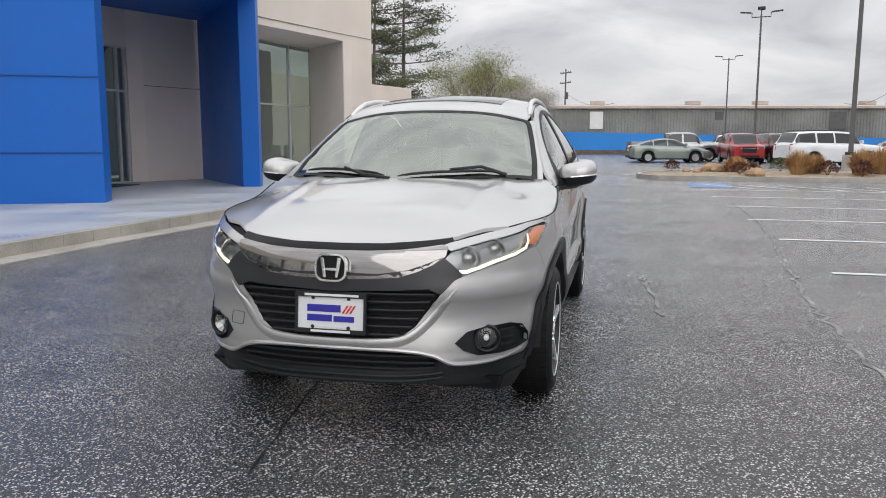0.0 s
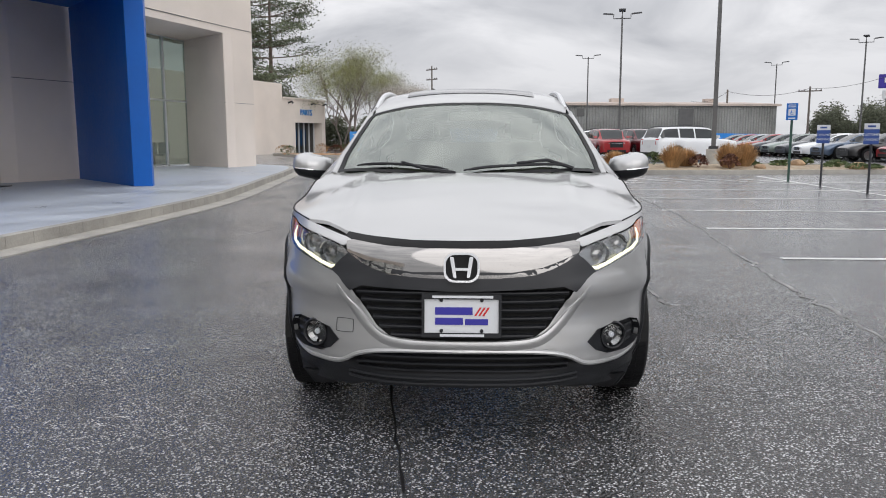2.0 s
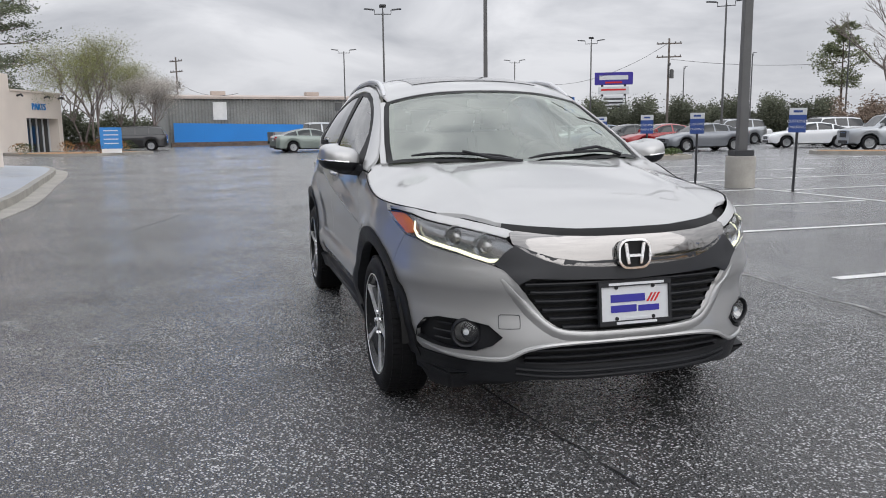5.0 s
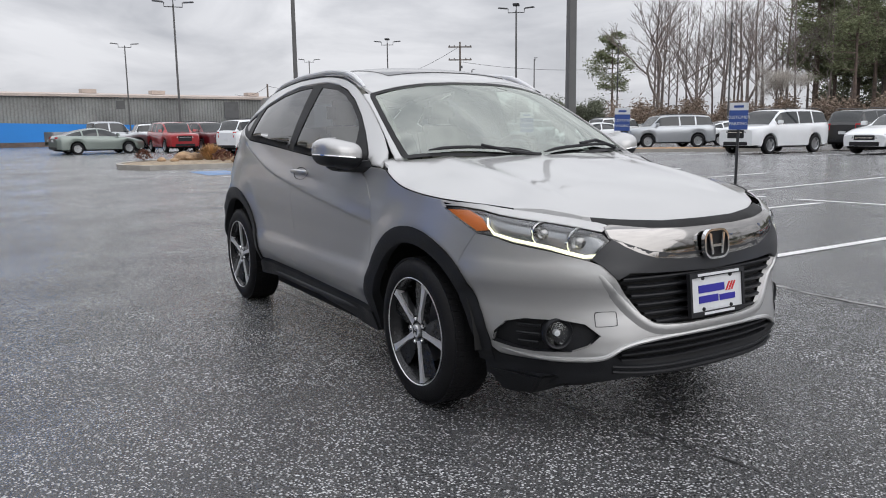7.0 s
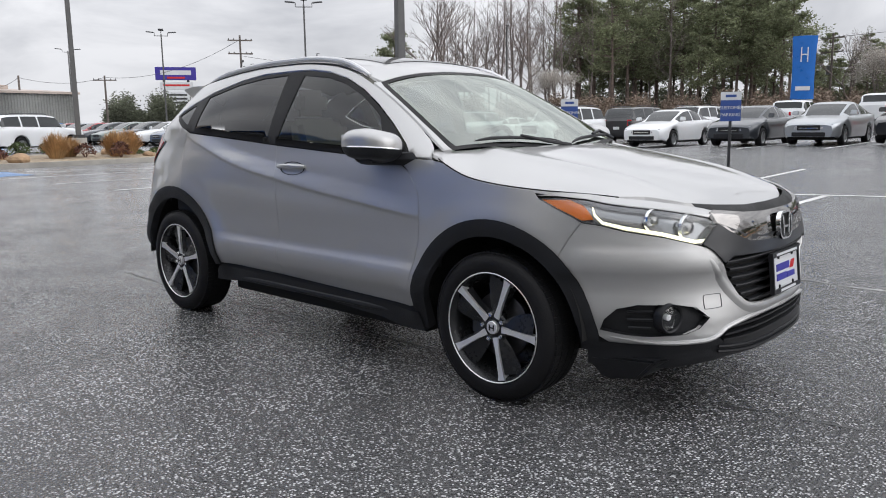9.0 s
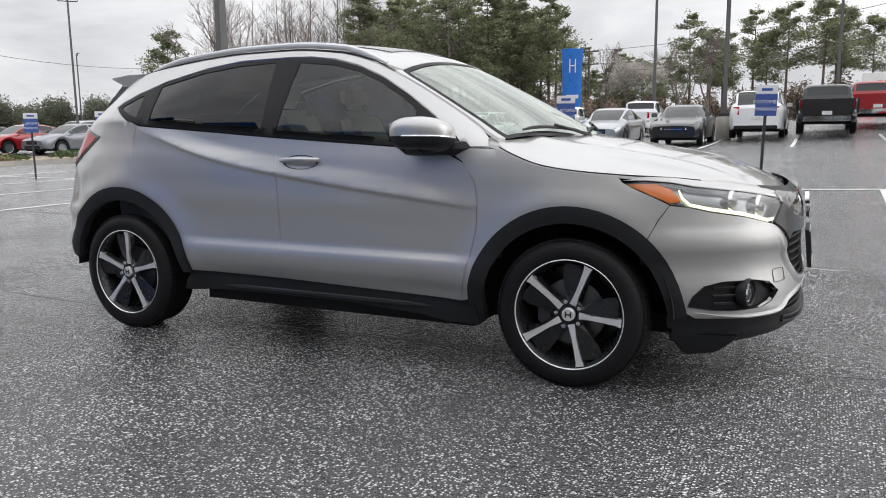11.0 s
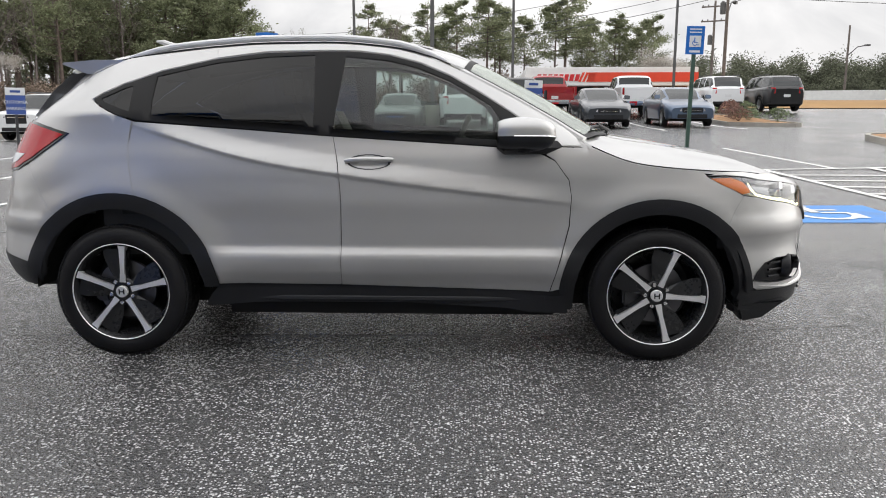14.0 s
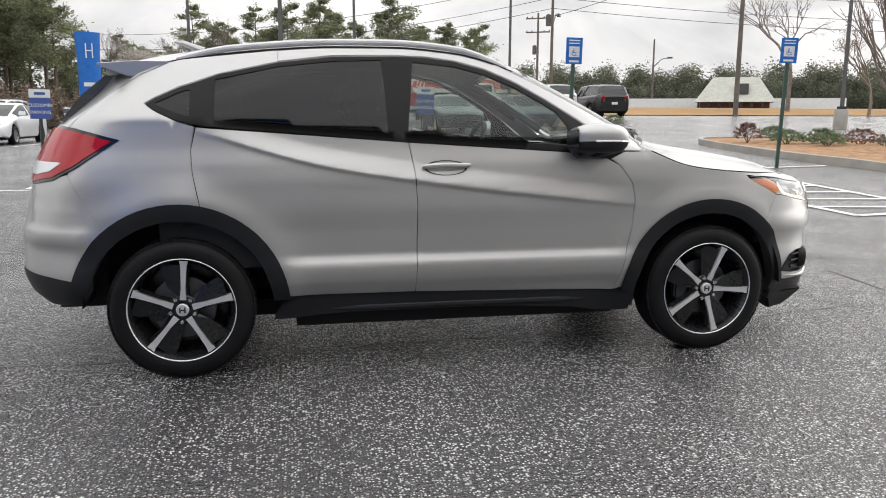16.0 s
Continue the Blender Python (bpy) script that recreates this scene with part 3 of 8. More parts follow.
# dark shop interior behind the glass, with a counter and chairs
tagged(Mesh().prism([(-17.5, -15.2), (-27.5, -14.0), (-27.5, -13.8), (-17.5, -15.0)], 0.15, 5.06).make("wall_shop_back", mat("shop_wall", srgb(160, 160, 158), 0.8)), "plain pale back wall of the showroom", "wall", kind="structure")
for x, y in ((-25.9, -12.5), (-25.1, -12.7)):
    ch = thing("waiting_chair", pose(x, y, 0.15, 0, 0, 80), "white moulded chair on dark legs behind the shop window", "chair", "waiting chairs")
    Mesh().box(-0.25, 0.25, -0.25, 0.25, 0.42, 0.5).make("seat", M_WHITE, ch, bevel=0.03)
    Mesh().box(-0.25, 0.25, 0.2, 0.27, 0.5, 0.95).make("backrest", M_WHITE, ch, bevel=0.03)
    for sx in (-0.2, 0.2):
        for sy_ in (-0.2, 0.2):
            Mesh().tube([(sx, sy_, 0), (sx * 0.9, sy_ * 0.9, 0.42)], 0.015, 6).make("leg", M_DARKM, ch)
# low wing and the parts entrance
WP, WD = Vector((-51.2, -16.7)), Vector((-0.958, 0.285))
WN = Vector((0.285, 0.958))


def wing(s_, d):
    """Plan point s_ along the wing's face and d behind it."""
    q = WP + WD * s_ - WN * d
    return (q.x, q.y)


wall("wall_wing", [wing(-14, 0), wing(4.7, 0), wing(4.7, 9), wing(-14, 9)], 0, 5.35, M_STUC, ST)
parts_b = thing("parts_building", pose(0, 0, 0), "low beige stucco building with a parts entrance", "building")
Mesh().prism([wing(4.7, 0.02), wing(6.6, 0.02), wing(6.6, 0.9), wing(11.0, 0.9), wing(11.0, 0.02), wing(11.6, 0.02), wing(11.6, 9), wing(4.7, 9)], 0, 4.25).make("wall", M_STUC, parts_b)
Mesh().prism([wing(6.6, 0.02), wing(11.0, 0.02), wing(11.0, 0.9), wing(6.6, 0.9)], 2.45, 4.25).make("lintel", M_STUC, parts_b)
Mesh().prism([wing(4.7, -0.08), wing(11.7, -0.08), wing(11.7, 0.2), wing(4.7, 0.2)], 4.25, 4.38).make("roof_edge", M_STUC, parts_b)
pd = Mesh().prism([wing(6.6, 0.8), wing(11.0, 0.8), wing(11.0, 0.85), wing(6.6, 0.85)], 0, 2.45).make("door", M_GLASSD, parts_b)
for u in np.linspace(6.7, 10.9, 6):
    x, y = wing(u, 0.76)
    Mesh().box(x - 0.05, x + 0.05, y - 0.05, y + 0.05, 0, 2.45).make("door_post", M_ALU, pd)
for u in (5.6, 9.2, 11.2):
    x, y = wing(u, 0)
    Mesh().tube([(x, y, 3.95), (x + 0.1, y + 0.3, 4.05), (x + 0.12, y + 0.4, 3.9)], 0.07, 8).make("wall_lamp", M_DARKM, parts_b)


def lettering(text, size, m, material, depth, parent=None, name="lettering"):
    cu = bpy.data.curves.new("text", "FONT")
    cu.body, cu.size, cu.extrude, cu.align_x, cu.align_y = text, size, depth, "CENTER", "CENTER"
    tmp = new("text_tmp", cu)
    me = bpy.data.meshes.new_from_object(tmp.evaluated_get(bpy.context.evaluated_depsgraph_get()))
    bpy.data.objects.remove(tmp)
    me.name = name
    me.materials.clear()
    me.materials.append(material)
    ob = new(name, me)
    ob.matrix_world = m
    if parent is not None:
        ob.parent = parent
        ob.matrix_parent_inverse = parent.matrix_world.inverted()
    return ob


lettering("PARTS", 0.66, pose(*wing(8.3, -0.03), 3.25, 90, 0, 163.4), M_LBLUE, 0.03, parts_b)

# ---- warehouse across the lot ----
WA, WB, WH = Vector((-74.8, -6.5)), Vector((-81.6, 31.5)), 4.5
wd = (WB - WA).normalized()
wn_ = Vector((wd.y, -wd.x)) * -1
wn_ = wn_ if wn_.x > 0 else -wn_
WL = (WB - WA).length
ware = thing("warehouse", Matrix.Translation((WA.x, WA.y, 0)) @ Matrix.Rotation(math.atan2(wd.y, wd.x), 4, "Z"), "long low warehouse of weathered grey corrugated metal", "building")
rows = []
for z in (0.0, WH):
    line, k = [], int(WL / 0.3)
    for i in range(k):
        x = WL * i / k
        for dx, dy in ((0, 0), (0.1, 0), (0.14, -0.05), (0.24, -0.05), (0.28, 0)):
            line.append((x + dx, dy, z))
    rows.append(line)
Mesh().grid(rows).make("wall", M_BOARD, ware)
Mesh().box(0, WL, 0.05, 14, 0, WH - 0.1).make("wall_body", M_BOARD, ware)
Mesh().hexa([(-0.3, -0.35, WH), (WL + 0.3, -0.35, WH), (WL + 0.3, 14, WH), (-0.3, 14, WH)],
            [(-0.3, -0.35, WH + 0.22), (WL + 0.3, -0.35, WH + 0.22), (WL + 0.3, 7, WH + 0.7), (-0.3, 7, WH + 0.7)]).make("roof", M_EAVE, ware)
for x, w in ((4.2, 1.3), (16.5, 0.8), (27.6, 1.6)):
    Mesh().box(x, x + w, -0.12, 0.05, 2.5 if w > 1 else 3.4, 4.2).make("vent_panel", M_WHITE if w == 1.3 else M_GREYM, ware)
for x in (5, 15, 22, 33):
    Mesh().box(x, x + 1.4, 5, 6, WH + 0.6, WH + 1.0).make("roof_vent", M_EAVE, ware)
fence = thing("blue_screen_wall", Matrix.Translation((WA.x, WA.y, 0)) @ Matrix.Rotation(math.atan2(wd.y, wd.x), 4, "Z"), "long painted blue screen wall before the warehouse", "wall")
for i in range(13):
    Mesh().hexa([(0.3 + i * 2.75, -1.5, 0.35), (3.045 + i * 2.75, -1.5, 0.35), (3.045 + i * 2.75, -1.38, 0.35), (0.3 + i * 2.75, -1.38, 0.35)],
                [(0.3 + i * 2.75, -1.5, 2.2 - i * 0.05), (3.05 + i * 2.75, -1.5, 2.15 - i * 0.05), (3.05 + i * 2.75, -1.38, 2.15 - i * 0.05), (0.3 + i * 2.75, -1.38, 2.2 - i * 0.05)]).make("panel", M_WBLUE, fence)
Mesh().box(0, 37, -1.7, -1.3, 0, 0.4).make("footing", M_BARK, fence)

# ---- planted islands ----
def island(name, poly, fill, label):
    c = Vector((sum(p[0] for p in poly), sum(p[1] for p in poly))) / len(poly)
    loop = curve([Vector(p) for p in poly] + [Vector(poly[0])], 5)[:-1]
    z = [ground_z(p.x, p.y) for p in loop]
    isl = tagged(new(name), label, "planting bed", kind="structure")
    n = len(loop)
    inn = [p + (c - p).normalized() * 0.16 for p in loop]
    for i in range(0, n):
        j = (i + 1) % n
        q = (loop[i], loop[j], inn[j], inn[i])
        Mesh().hexa([(p.x, p.y, ground_z(p.x, p.y) - 0.05) for p in q], [(p.x, p.y, ground_z(p.x, p.y) + 0.15) for p in q]).make("kerb_stone", M_KERB, isl)
    mm = Mesh()
    mm.add([(p.x, p.y, ground_z(p.x, p.y) + 0.11) for p in inn] + [(c.x, c.y, ground_z(c.x, c.y) + 0.2)], [(i, (i + 1) % n, n) for i in range(n)])
    mm.make("mulch", fill, isl)
    return isl


island("planting_bed_a", [(-22.9, 2.3), (-22.6, 6.5), (-22.9, 11.5), (-23.2, 16.0), (-25.6, 16.5), (-29.5, 12.5), (-29.8, 6.5), (-27.5, 2.6), (-24.6, 1.6)], M_TANBED, "kerbed planting bed with tan mulch, rocks and dry grasses")
island("planting_bed_b", [(9.6, 16.6), (8.95, 13.5), (8.5, 10.6), (8.5, 8.6), (9.0, 6.8), (13.0, 6.4), (18, 8.5), (18, 14.0), (14.0, 17.0), (10.6, 17.6)], M_MULCH, "kerbed planting bed with orange bark mulch and low shrubs")
island("planting_bed_c", [(8.75, 25.2), (10.7, 23.7), (11.2, 25.5), (11.2, 31), (9.2, 31.5)], M_MULCH, "kerbed planting bed with green and russet shrubs")
island("planting_bed_d", [(-24.4, 23.2), (-19.9, 27.6), (-20.8, 28.6), (-26.2, 25.0)], M_MULCH, "kerbed planting bed with rocks at the row's end")
island("planting_bed_e", [(-45, -8.6), (-49.5, -5.9), (-50.6, -8.4), (-52.0, -15), (-46.5, -12)], M_MULCH, "kerbed planting bed by the parts entrance")
tagged(Mesh().grid([[(x, y, ground_z(x, y) + 0.05 + (0.35 if y > 47 else 0.0)) for x in (12, 25, 45, 70, 110)] for y in (44, 47.5, 60)]).make("lawn", M_GRASS), "dormant tan lawn verge along the road", "lawn", kind="structure")


def tuft(name, x, y, h, r, material, label, seed, blades=260, cat="ornamental grass", up=True, group=""):
    """A clump of many thin blades or leaves on one spot."""
    rng = random.Random(seed)
    mm = Mesh()
    for _ in range(blades):
        a, q = rng.uniform(0, 2 * math.pi), r * math.sqrt(rng.random())
        if up:
            e = math.asin(rng.uniform(0.0, 1.0))
            f = rng.uniform(0.82, 1.05)
            bx, by = 0.3 * q * math.cos(a), 0.3 * q * math.sin(a)
            tx, ty, tz = f * r * math.cos(e) * math.cos(a), f * r * math.cos(e) * math.sin(a), h * (0.42 + 0.58 * f * math.sin(e)) * rng.uniform(0.9, 1.0)
            w = 0.011
            px, py = -math.sin(a) * w, math.cos(a) * w
            mxp = ((bx + tx) * 0.5, (by + ty) * 0.5, tz * 0.68)
            mm.add([(bx - px, by - py, 0), (bx + px, by + py, 0), (mxp[0] + px, mxp[1] + py, mxp[2]), (mxp[0] - px, mxp[1] - py, mxp[2]), (tx, ty, tz)], [(0, 1, 2, 3), (3, 2, 4)])
        else:
            e = rng.uniform(-0.2, 1.4)
            rad = r * rng.uniform(0.55, 1.0)
            c = Vector((rad * math.cos(a) * math.cos(e), rad * math.sin(a) * math.cos(e), max(0.03, h * (0.35 + 0.6 * math.sin(e) * rng.uniform(0.7, 1)))))
            s = rng.uniform(0.03, 0.06)
            d1 = Vector((rng.gauss(0, 1), rng.gauss(0, 1), rng.gauss(0, 1))).normalized() * s
            d2 = d1.orthogonal().normalized() * s * 0.6
            mm.add([c - d1, c + d2, c + d1, c - d2], [(0, 1, 2, 3)])
    if not up:
        for k in range(6):
            a = k * 1.05
            mm.tube([(0, 0, 0), (r * 0.5 * math.cos(a), r * 0.5 * math.sin(a), h * 0.6)], [0.012, 0.004], 4)
    ob = mm.make(name, material, at=pose(x, y, ground_z(x, y) + 0.12))
    return tagged(ob, label, cat, group)


RNG = random.Random(11)
for x, y, h in ((-24.6, 6.95, 1.0), (-24.5, 8.9, 1.05), (-25.2, 9.7, 1.1), (-25.3, 7.6, 0.85), (-26.5, 5.2, 0.7)):
    tuft("dry_grass_clump", x, y, h, 0.62, M_TUFT, "rounded clump of dry tan ornamental grass", int(-x * 10 + y), 900, group="dry grass clumps")
for i in range(22):
    x, y = RNG.uniform(-28.5, -23.4), RNG.uniform(2.8, 15.5)
    tuft("shrub", x, y, RNG.uniform(0.35, 0.6) * (0.6 if y > 9.5 else 1), RNG.uniform(0.3, 0.5), M_SHRUBR if i % 3 and y < 9.5 else M_SHRUB, "small rounded shrub in the mulch bed", i, 240, "shrub", False, "bed shrubs")
for i in range(16):
    x, y = RNG.uniform(-28.5, -23.4), RNG.uniform(2.6, 14.5)
    s = RNG.uniform(0.15, 0.4)
    bm = bmesh.new()
    bmesh.ops.create_icosphere(bm, subdivisions=2, radius=s)
    for v in bm.verts:
        v.co = v.co * (1 + 0.25 * noise.noise(v.co * 4 + Vector((i, 0, 0))))
        v.co.z *= 0.6
    me = bpy.data.meshes.new("rock")
    bm.to_mesh(me)
    bm.free()
    me.materials.append(M_ROCK)
    r = new("rock", me)
    r.matrix_world = pose(x, y, ground_z(x, y) + 0.12 + s * 0.3, 0, 0, i * 40)
    tagged(r, "tan boulder lying in the mulch", "rock", "bed rocks")
for i, (x, y, h, r) in enumerate([(10.1, 14.9, 0.62, 0.4), (10.6, 13.9, 0.45, 0.5), (11.4, 13.6, 0.5, 0.55), (10.9, 12.7, 0.42, 0.5), (12.0, 12.9, 0.5, 0.6), (12.2, 12.0, 0.35, 0.45), (12.0, 10.6, 0.35, 0.4), (13.0, 9.4, 0.4, 0.45), (11.2, 15.4, 0.5, 0.45)]):
    tuft("shrub", x, y, h, r, M_SHRUBR if i in (0, 4, 6) else M_SHRUB, "low clipped shrub in the orange mulch", 60 + i, 420, "shrub", False, "bed shrubs near")
for i in range(9):
    tuft("shrub", 9.4 + RNG.random() * 1.4, 25.4 + i * 0.62, RNG.uniform(0.5, 0.9), 0.55, M_SHRUBR if i % 2 else M_SHRUB, "leafy green and russet shrub in the end bed", 90 + i, 300, "shrub", False, "end bed shrubs")
for i in range(12):
    tuft("shrub", RNG.uniform(-51, -46), RNG.uniform(-13, -7), RNG.uniform(0.5, 0.9), 0.6, (M_SHRUB, M_TUFT, M_SHRUBR)[i % 3], "loose shrub in the bed by the parts entrance", 120 + i, 200, "shrub", False, "parts bed shrubs")


# ---- lamps and poles ----
def lamp_post(x, y, h, heads, turn, base=0.0, radius=0.075, label="tall dark square lamp post with paired flood heads"):
    z = ground_z(x, y)
    ob = thing("lamp_post", pose(x, y, z, 0, 0, turn), label, "lamp post", "lamp posts")
    if base:
        Mesh().lathe([(0, 0), (0.3, 0), (0.3, base - 0.03), (0.28, base), (0, base)], 20).make("concrete_base", M_KERB, ob, "round white-grey concrete footing", smooth=True)
        Mesh().box(-0.2, 0.2, -0.2, 0.2, base, base + 0.12).make("base_cover", M_DARKM, ob, bevel=0.01)
    w = radius
    Mesh().hexa([(-w, -w, base), (w, -w, base), (w, w, base), (-w, w, base)], [(-w * .7, -w * .7, h), (w * .7, -w * .7, h), (w * .7, w * .7, h), (-w * .7, w * .7, h)]).make("pole", M_GREYM, ob, bevel=0.008)
    for k in range(heads):
        s = 1 if k == 0 else -1
        if k < 2:
            Mesh().tube([(0, 0, h - 0.15), (s * 0.55, 0, h - 0.15), (s * 0.55, 0, h + 0.12), (s * 0.65, 0, h + 0.14)], 0.03, 6).make("arm", M_DARKM, ob)
            Mesh().hexa([(s * 0.6, -0.17, h + 0.1), (s * 1.25, -0.17, h + 0.16), (s * 1.25, 0.17, h + 0.16), (s * 0.6, 0.17, h + 0.1)], [(s * 0.6, -0.12, h + 0.17), (s * 1.2, -0.14, h + 0.22), (s * 1.2, 0.14, h + 0.22), (s * 0.6, 0.12, h + 0.17)]).make("lamp_head", M_DARKM, ob)
        else:
            Mesh().tube([(0, 0, h - 0.1), (0, 0, h + 0.3)], 0.03, 6).make("arm", M_DARKM, ob)
            Mesh().box(-0.22, 0.22, -0.45, 0.3, h + 0.3, h + 0.42).make("lamp_head", M_DARKM, ob, bevel=0.02)
    return ob


def by_bearing(x, y, az, el, h, eye):
    """A post whose top of height h shows at that bearing and rise from the eye."""
    d = (h - eye) / math.tan(radians(el))
    return x + d * math.cos(radians(az)), y + d * math.sin(radians(az))


PH = 9.1
for (x, y, az, el, heads, turn) in ((3.9, 1.19, 171.4, 8.38, 3, 80), (3.9, 1.19, 173.3, 5.65, 2, 80), (3.8, -0.74, 159.5, 4.82, 2, 70), (3.8, -0.74, 154.2, 6.03, 3, 60),
                                    (2.9, -2.47, 143.4, 8.16, 3, 50), (2.9, -2.47, 142.1, 4.83, 1, 130), (2.9, -2.47, 136.2, 5.65, 1, 130), (2.9, -2.47, 146.6, 4.11, 1, 130), (2.9, -2.47, 128.7, 6.65, 1, 120)):
    px, py = by_bearing(x, y, az, el, PH, 1.25)
    lamp_post(px, py, PH - ground_z(px, py), heads, turn)
lamp_post(-29.9, 9.93, 11.2, 2, 75, 0.75, 0.095)
lamp_post(-10.4, 8.9, 9.3, 2, 75, 0.66, 0.095)
for x, y, az, d, base in ((0.31, -4.27, 99.9, 46, 0), (0.31, -4.27, 94.9, 33, 0.9), (0.31, -4.27, 88.4, 48, 0), (-0.9, -4.5, 75.7, 50, 0), (-2.08, -4.45, 52.2, 40, 0.9)):
    px, py = x + d * math.cos(radians(az)), y + d * math.sin(radians(az))
    lamp_post(px, py, 11.0, 2, az, base, 0.09)


def utility_pole(x, y, h, arms, turn, lamp=False, r=0.14, lean=0.0):
    ob = thing("utility_pole", pose(x, y, ground_z(x, y), lean, 0, turn), "weathered wooden utility pole with crossarms", "utility pole", "utility poles")
    Mesh().tube([(0, 0, -0.2), (0, 0, h)], [r, r * 0.65], 10).make("pole", M_WOOD, ob, smooth=True)
    for k in range(arms):
        z = h - 0.5 - 1.3 * k
        Mesh().box(-1.2, 1.2, -0.06, 0.06, z - 0.06, z + 0.06).make("crossarm", M_WOOD, ob)
        for sx in (-1.1, -0.6, 0.6, 1.1):
            Mesh().lathe([(0, z + 0.06), (0.05, z + 0.06), (0.06, z + 0.14), (0.03, z + 0.2), (0, z + 0.2)], 6, at=(sx, 0, 0)).make("insulator", M_GREYM, ob)
    if arms > 1:
        Mesh().lathe([(0, h - 3.9), (0.2, h - 3.9), (0.2, h - 3.1), (0.1, h - 3.0), (0, h - 3.0)], 10, at=(0.32, 0, 0)).make("transformer", M_GREYM, ob, smooth=True)
    if lamp:
        Mesh().tube([(0, 0, h * 0.62), (0, -1.2, h * 0.72), (0, -2.2, h * 0.73)], 0.05, 6).make("street_lamp_arm", M_GREYM, ob)
        Mesh().box(-0.12, 0.12, -2.7, -2.1, h * 0.72, h * 0.74).make("lamp_head", M_GREYM, ob, bevel=0.01)
    return ob


UP = []
for x, y, az, d, h, arms, turn, lamp in ((3.8, -0.74, 148.8, 82, 10.0, 2, 60, True), (3.8, -0.74, 157.4, 95, 6.7, 1, 60, False), (3.8, -0.74, 162.5, 92, 6.4, 0, 60, False), (3.8, -0.74, -176.7, 105, 10.7, 2, 40, False),
                                         (-2.08, -4.45, 71.4, 62, 10.5, 2, 150, True), (-2.08, -4.45, 72.4, 78, 9.4, 2, 150, False), (1.9, -3.4, 106.0, 85, 9.2, 2, 160, False), (-2.08, -4.45, 58.7, 56, 13.5, 0, 0, False), (-2.08, -4.45, 64.3, 92, 8.0, 0, 20, True)):
    px, py = x + d * math.cos(radians(az)), y + d * math.sin(radians(az))
    UP.append((px, py, h))
    utility_pole(px, py, h, arms, turn, lamp, 0.17 if arms == 0 and d < 60 else 0.14)


def cable(a, b, sag, r=0.02, label="sagging black overhead cable"):
    a, b = Vector(a), Vector(b)
    pts = [a.lerp(b, i / 14) - Vector((0, 0, sag * 4 * (i / 14) * (1 - i / 14))) for i in range(15)]
    tagged(Mesh().tube(pts, r, 5).make("overhead_cable", M_DARKM), label, "cable", "overhead cables")


def top(i, dz=-0.4):
    return (UP[i][0], UP[i][1], UP[i][2] + ground_z(UP[i][0], UP[i][1]) + dz)


for dz in (-0.4, -1.8, -2.6):
    cable(top(4, dz), top(6, dz), 1.2)
    cable(top(6, dz), (-75, 110, 10 + dz), 1.5)
    cable(top(4, dz), (75, 48, 11 + dz), 1.0)
cable(top(4, -3.2), (25, 20, 14), 1.2)
cable(top(0), top(1, -0.2), 1.2)
cable(top(1, -0.2), top(2, -0.2), 0.6)
cable(top(2, -0.2), (-80, 22, 5.0), 0.5)
cable(top(0, -2), (-60, 75, 10), 1.5)
cable(top(3, -3), (-73, 0, 4.9), 0.8)


# ---- signs ----
def board_sign(x, y, kind, turn, h=1.62, lean=0.0):
    """A small sign on a post."""
    z = ground_z(x, y)
    if kind == "customer":
        ob = thing("customer_parking_sign", pose(x, y, z, 0, lean, turn), "navy and white customer parking sign on a thin post", "sign", "customer parking signs")
        Mesh().box(-0.022, 0.022, -0.022, 0.022, 0, h - 0.05).make("post", M_DARKM, ob)
        Mesh().box(-0.155, 0.155, -0.04, -0.024, h - 0.46, h - 0.13).make("sign_panel", M_NAVY, ob, bevel=0.003)
        Mesh().box(-0.155, 0.155, -0.042, -0.024, h - 0.13, h).make("header_panel", M_SIGNW, ob, bevel=0.003)
        Mesh().box(-0.08, 0.08, -0.047, -0.042, h - 0.085, h - 0.045).make("logo_bar", M_NAVY, ob)
        for k, t in enumerate(("CUSTOMER", "PARKING")):
            lettering(t, 0.072, ob.matrix_world @ pose(0, -0.043, h - 0.25 - 0.11 * k, 90, 0, 0), M_SIGNW, 0.002, ob)
    else:
        ob = thing("accessible_parking_sign", pose(x, y, z, 0, lean, turn), "blue accessible parking sign with a white square on a green post", "sign", "accessible parking signs")
        Mesh().box(-0.03, 0.03, -0.025, 0.025, 0, h - 0.3).make("post", M_GREEN, ob)
        Mesh().box(-0.15, 0.15, -0.045, -0.027, h - 0.46, h).make("sign_panel", M_SIGNB, ob, bevel=0.004)
        Mesh().box(-0.095, 0.095, -0.05, -0.045, h - 0.34, h - 0.155).make("symbol_panel", M_SIGNW, ob)
        sm = Mesh()
        cx, cz = -0.005, h - 0.275
        sm.add([(cx + r * math.cos(a), -0.0535, cz + r * math.sin(a)) for r in (0.045, 0.033) for a in np.linspace(1.9, 5.9, 14)], [(i, i + 1, 15 + i, 14 + i) for i in range(13)])
        sm.box(-0.018, -0.004, -0.0535, -0.05, cz, h - 0.185).box(-0.018, 0.04, -0.0535, -0.05, cz + 0.005, cz + 0.017).box(0.03, 0.06, -0.0535, -0.05, cz - 0.035, cz - 0.025)
        sm.make("wheelchair_symbol", M_SIGNB, ob)
        for k in range(2):
            Mesh().box(-0.1, 0.1, -0.049, -0.045, h - 0.06 - 0.05 * k, h - 0.04 - 0.05 * k).make("text_bar", M_SIGNW, ob)
        Mesh().box(-0.09, 0.09, -0.049, -0.045, h - 0.43, h - 0.395).make("text_bar", M_SIGNW, ob)
    return ob


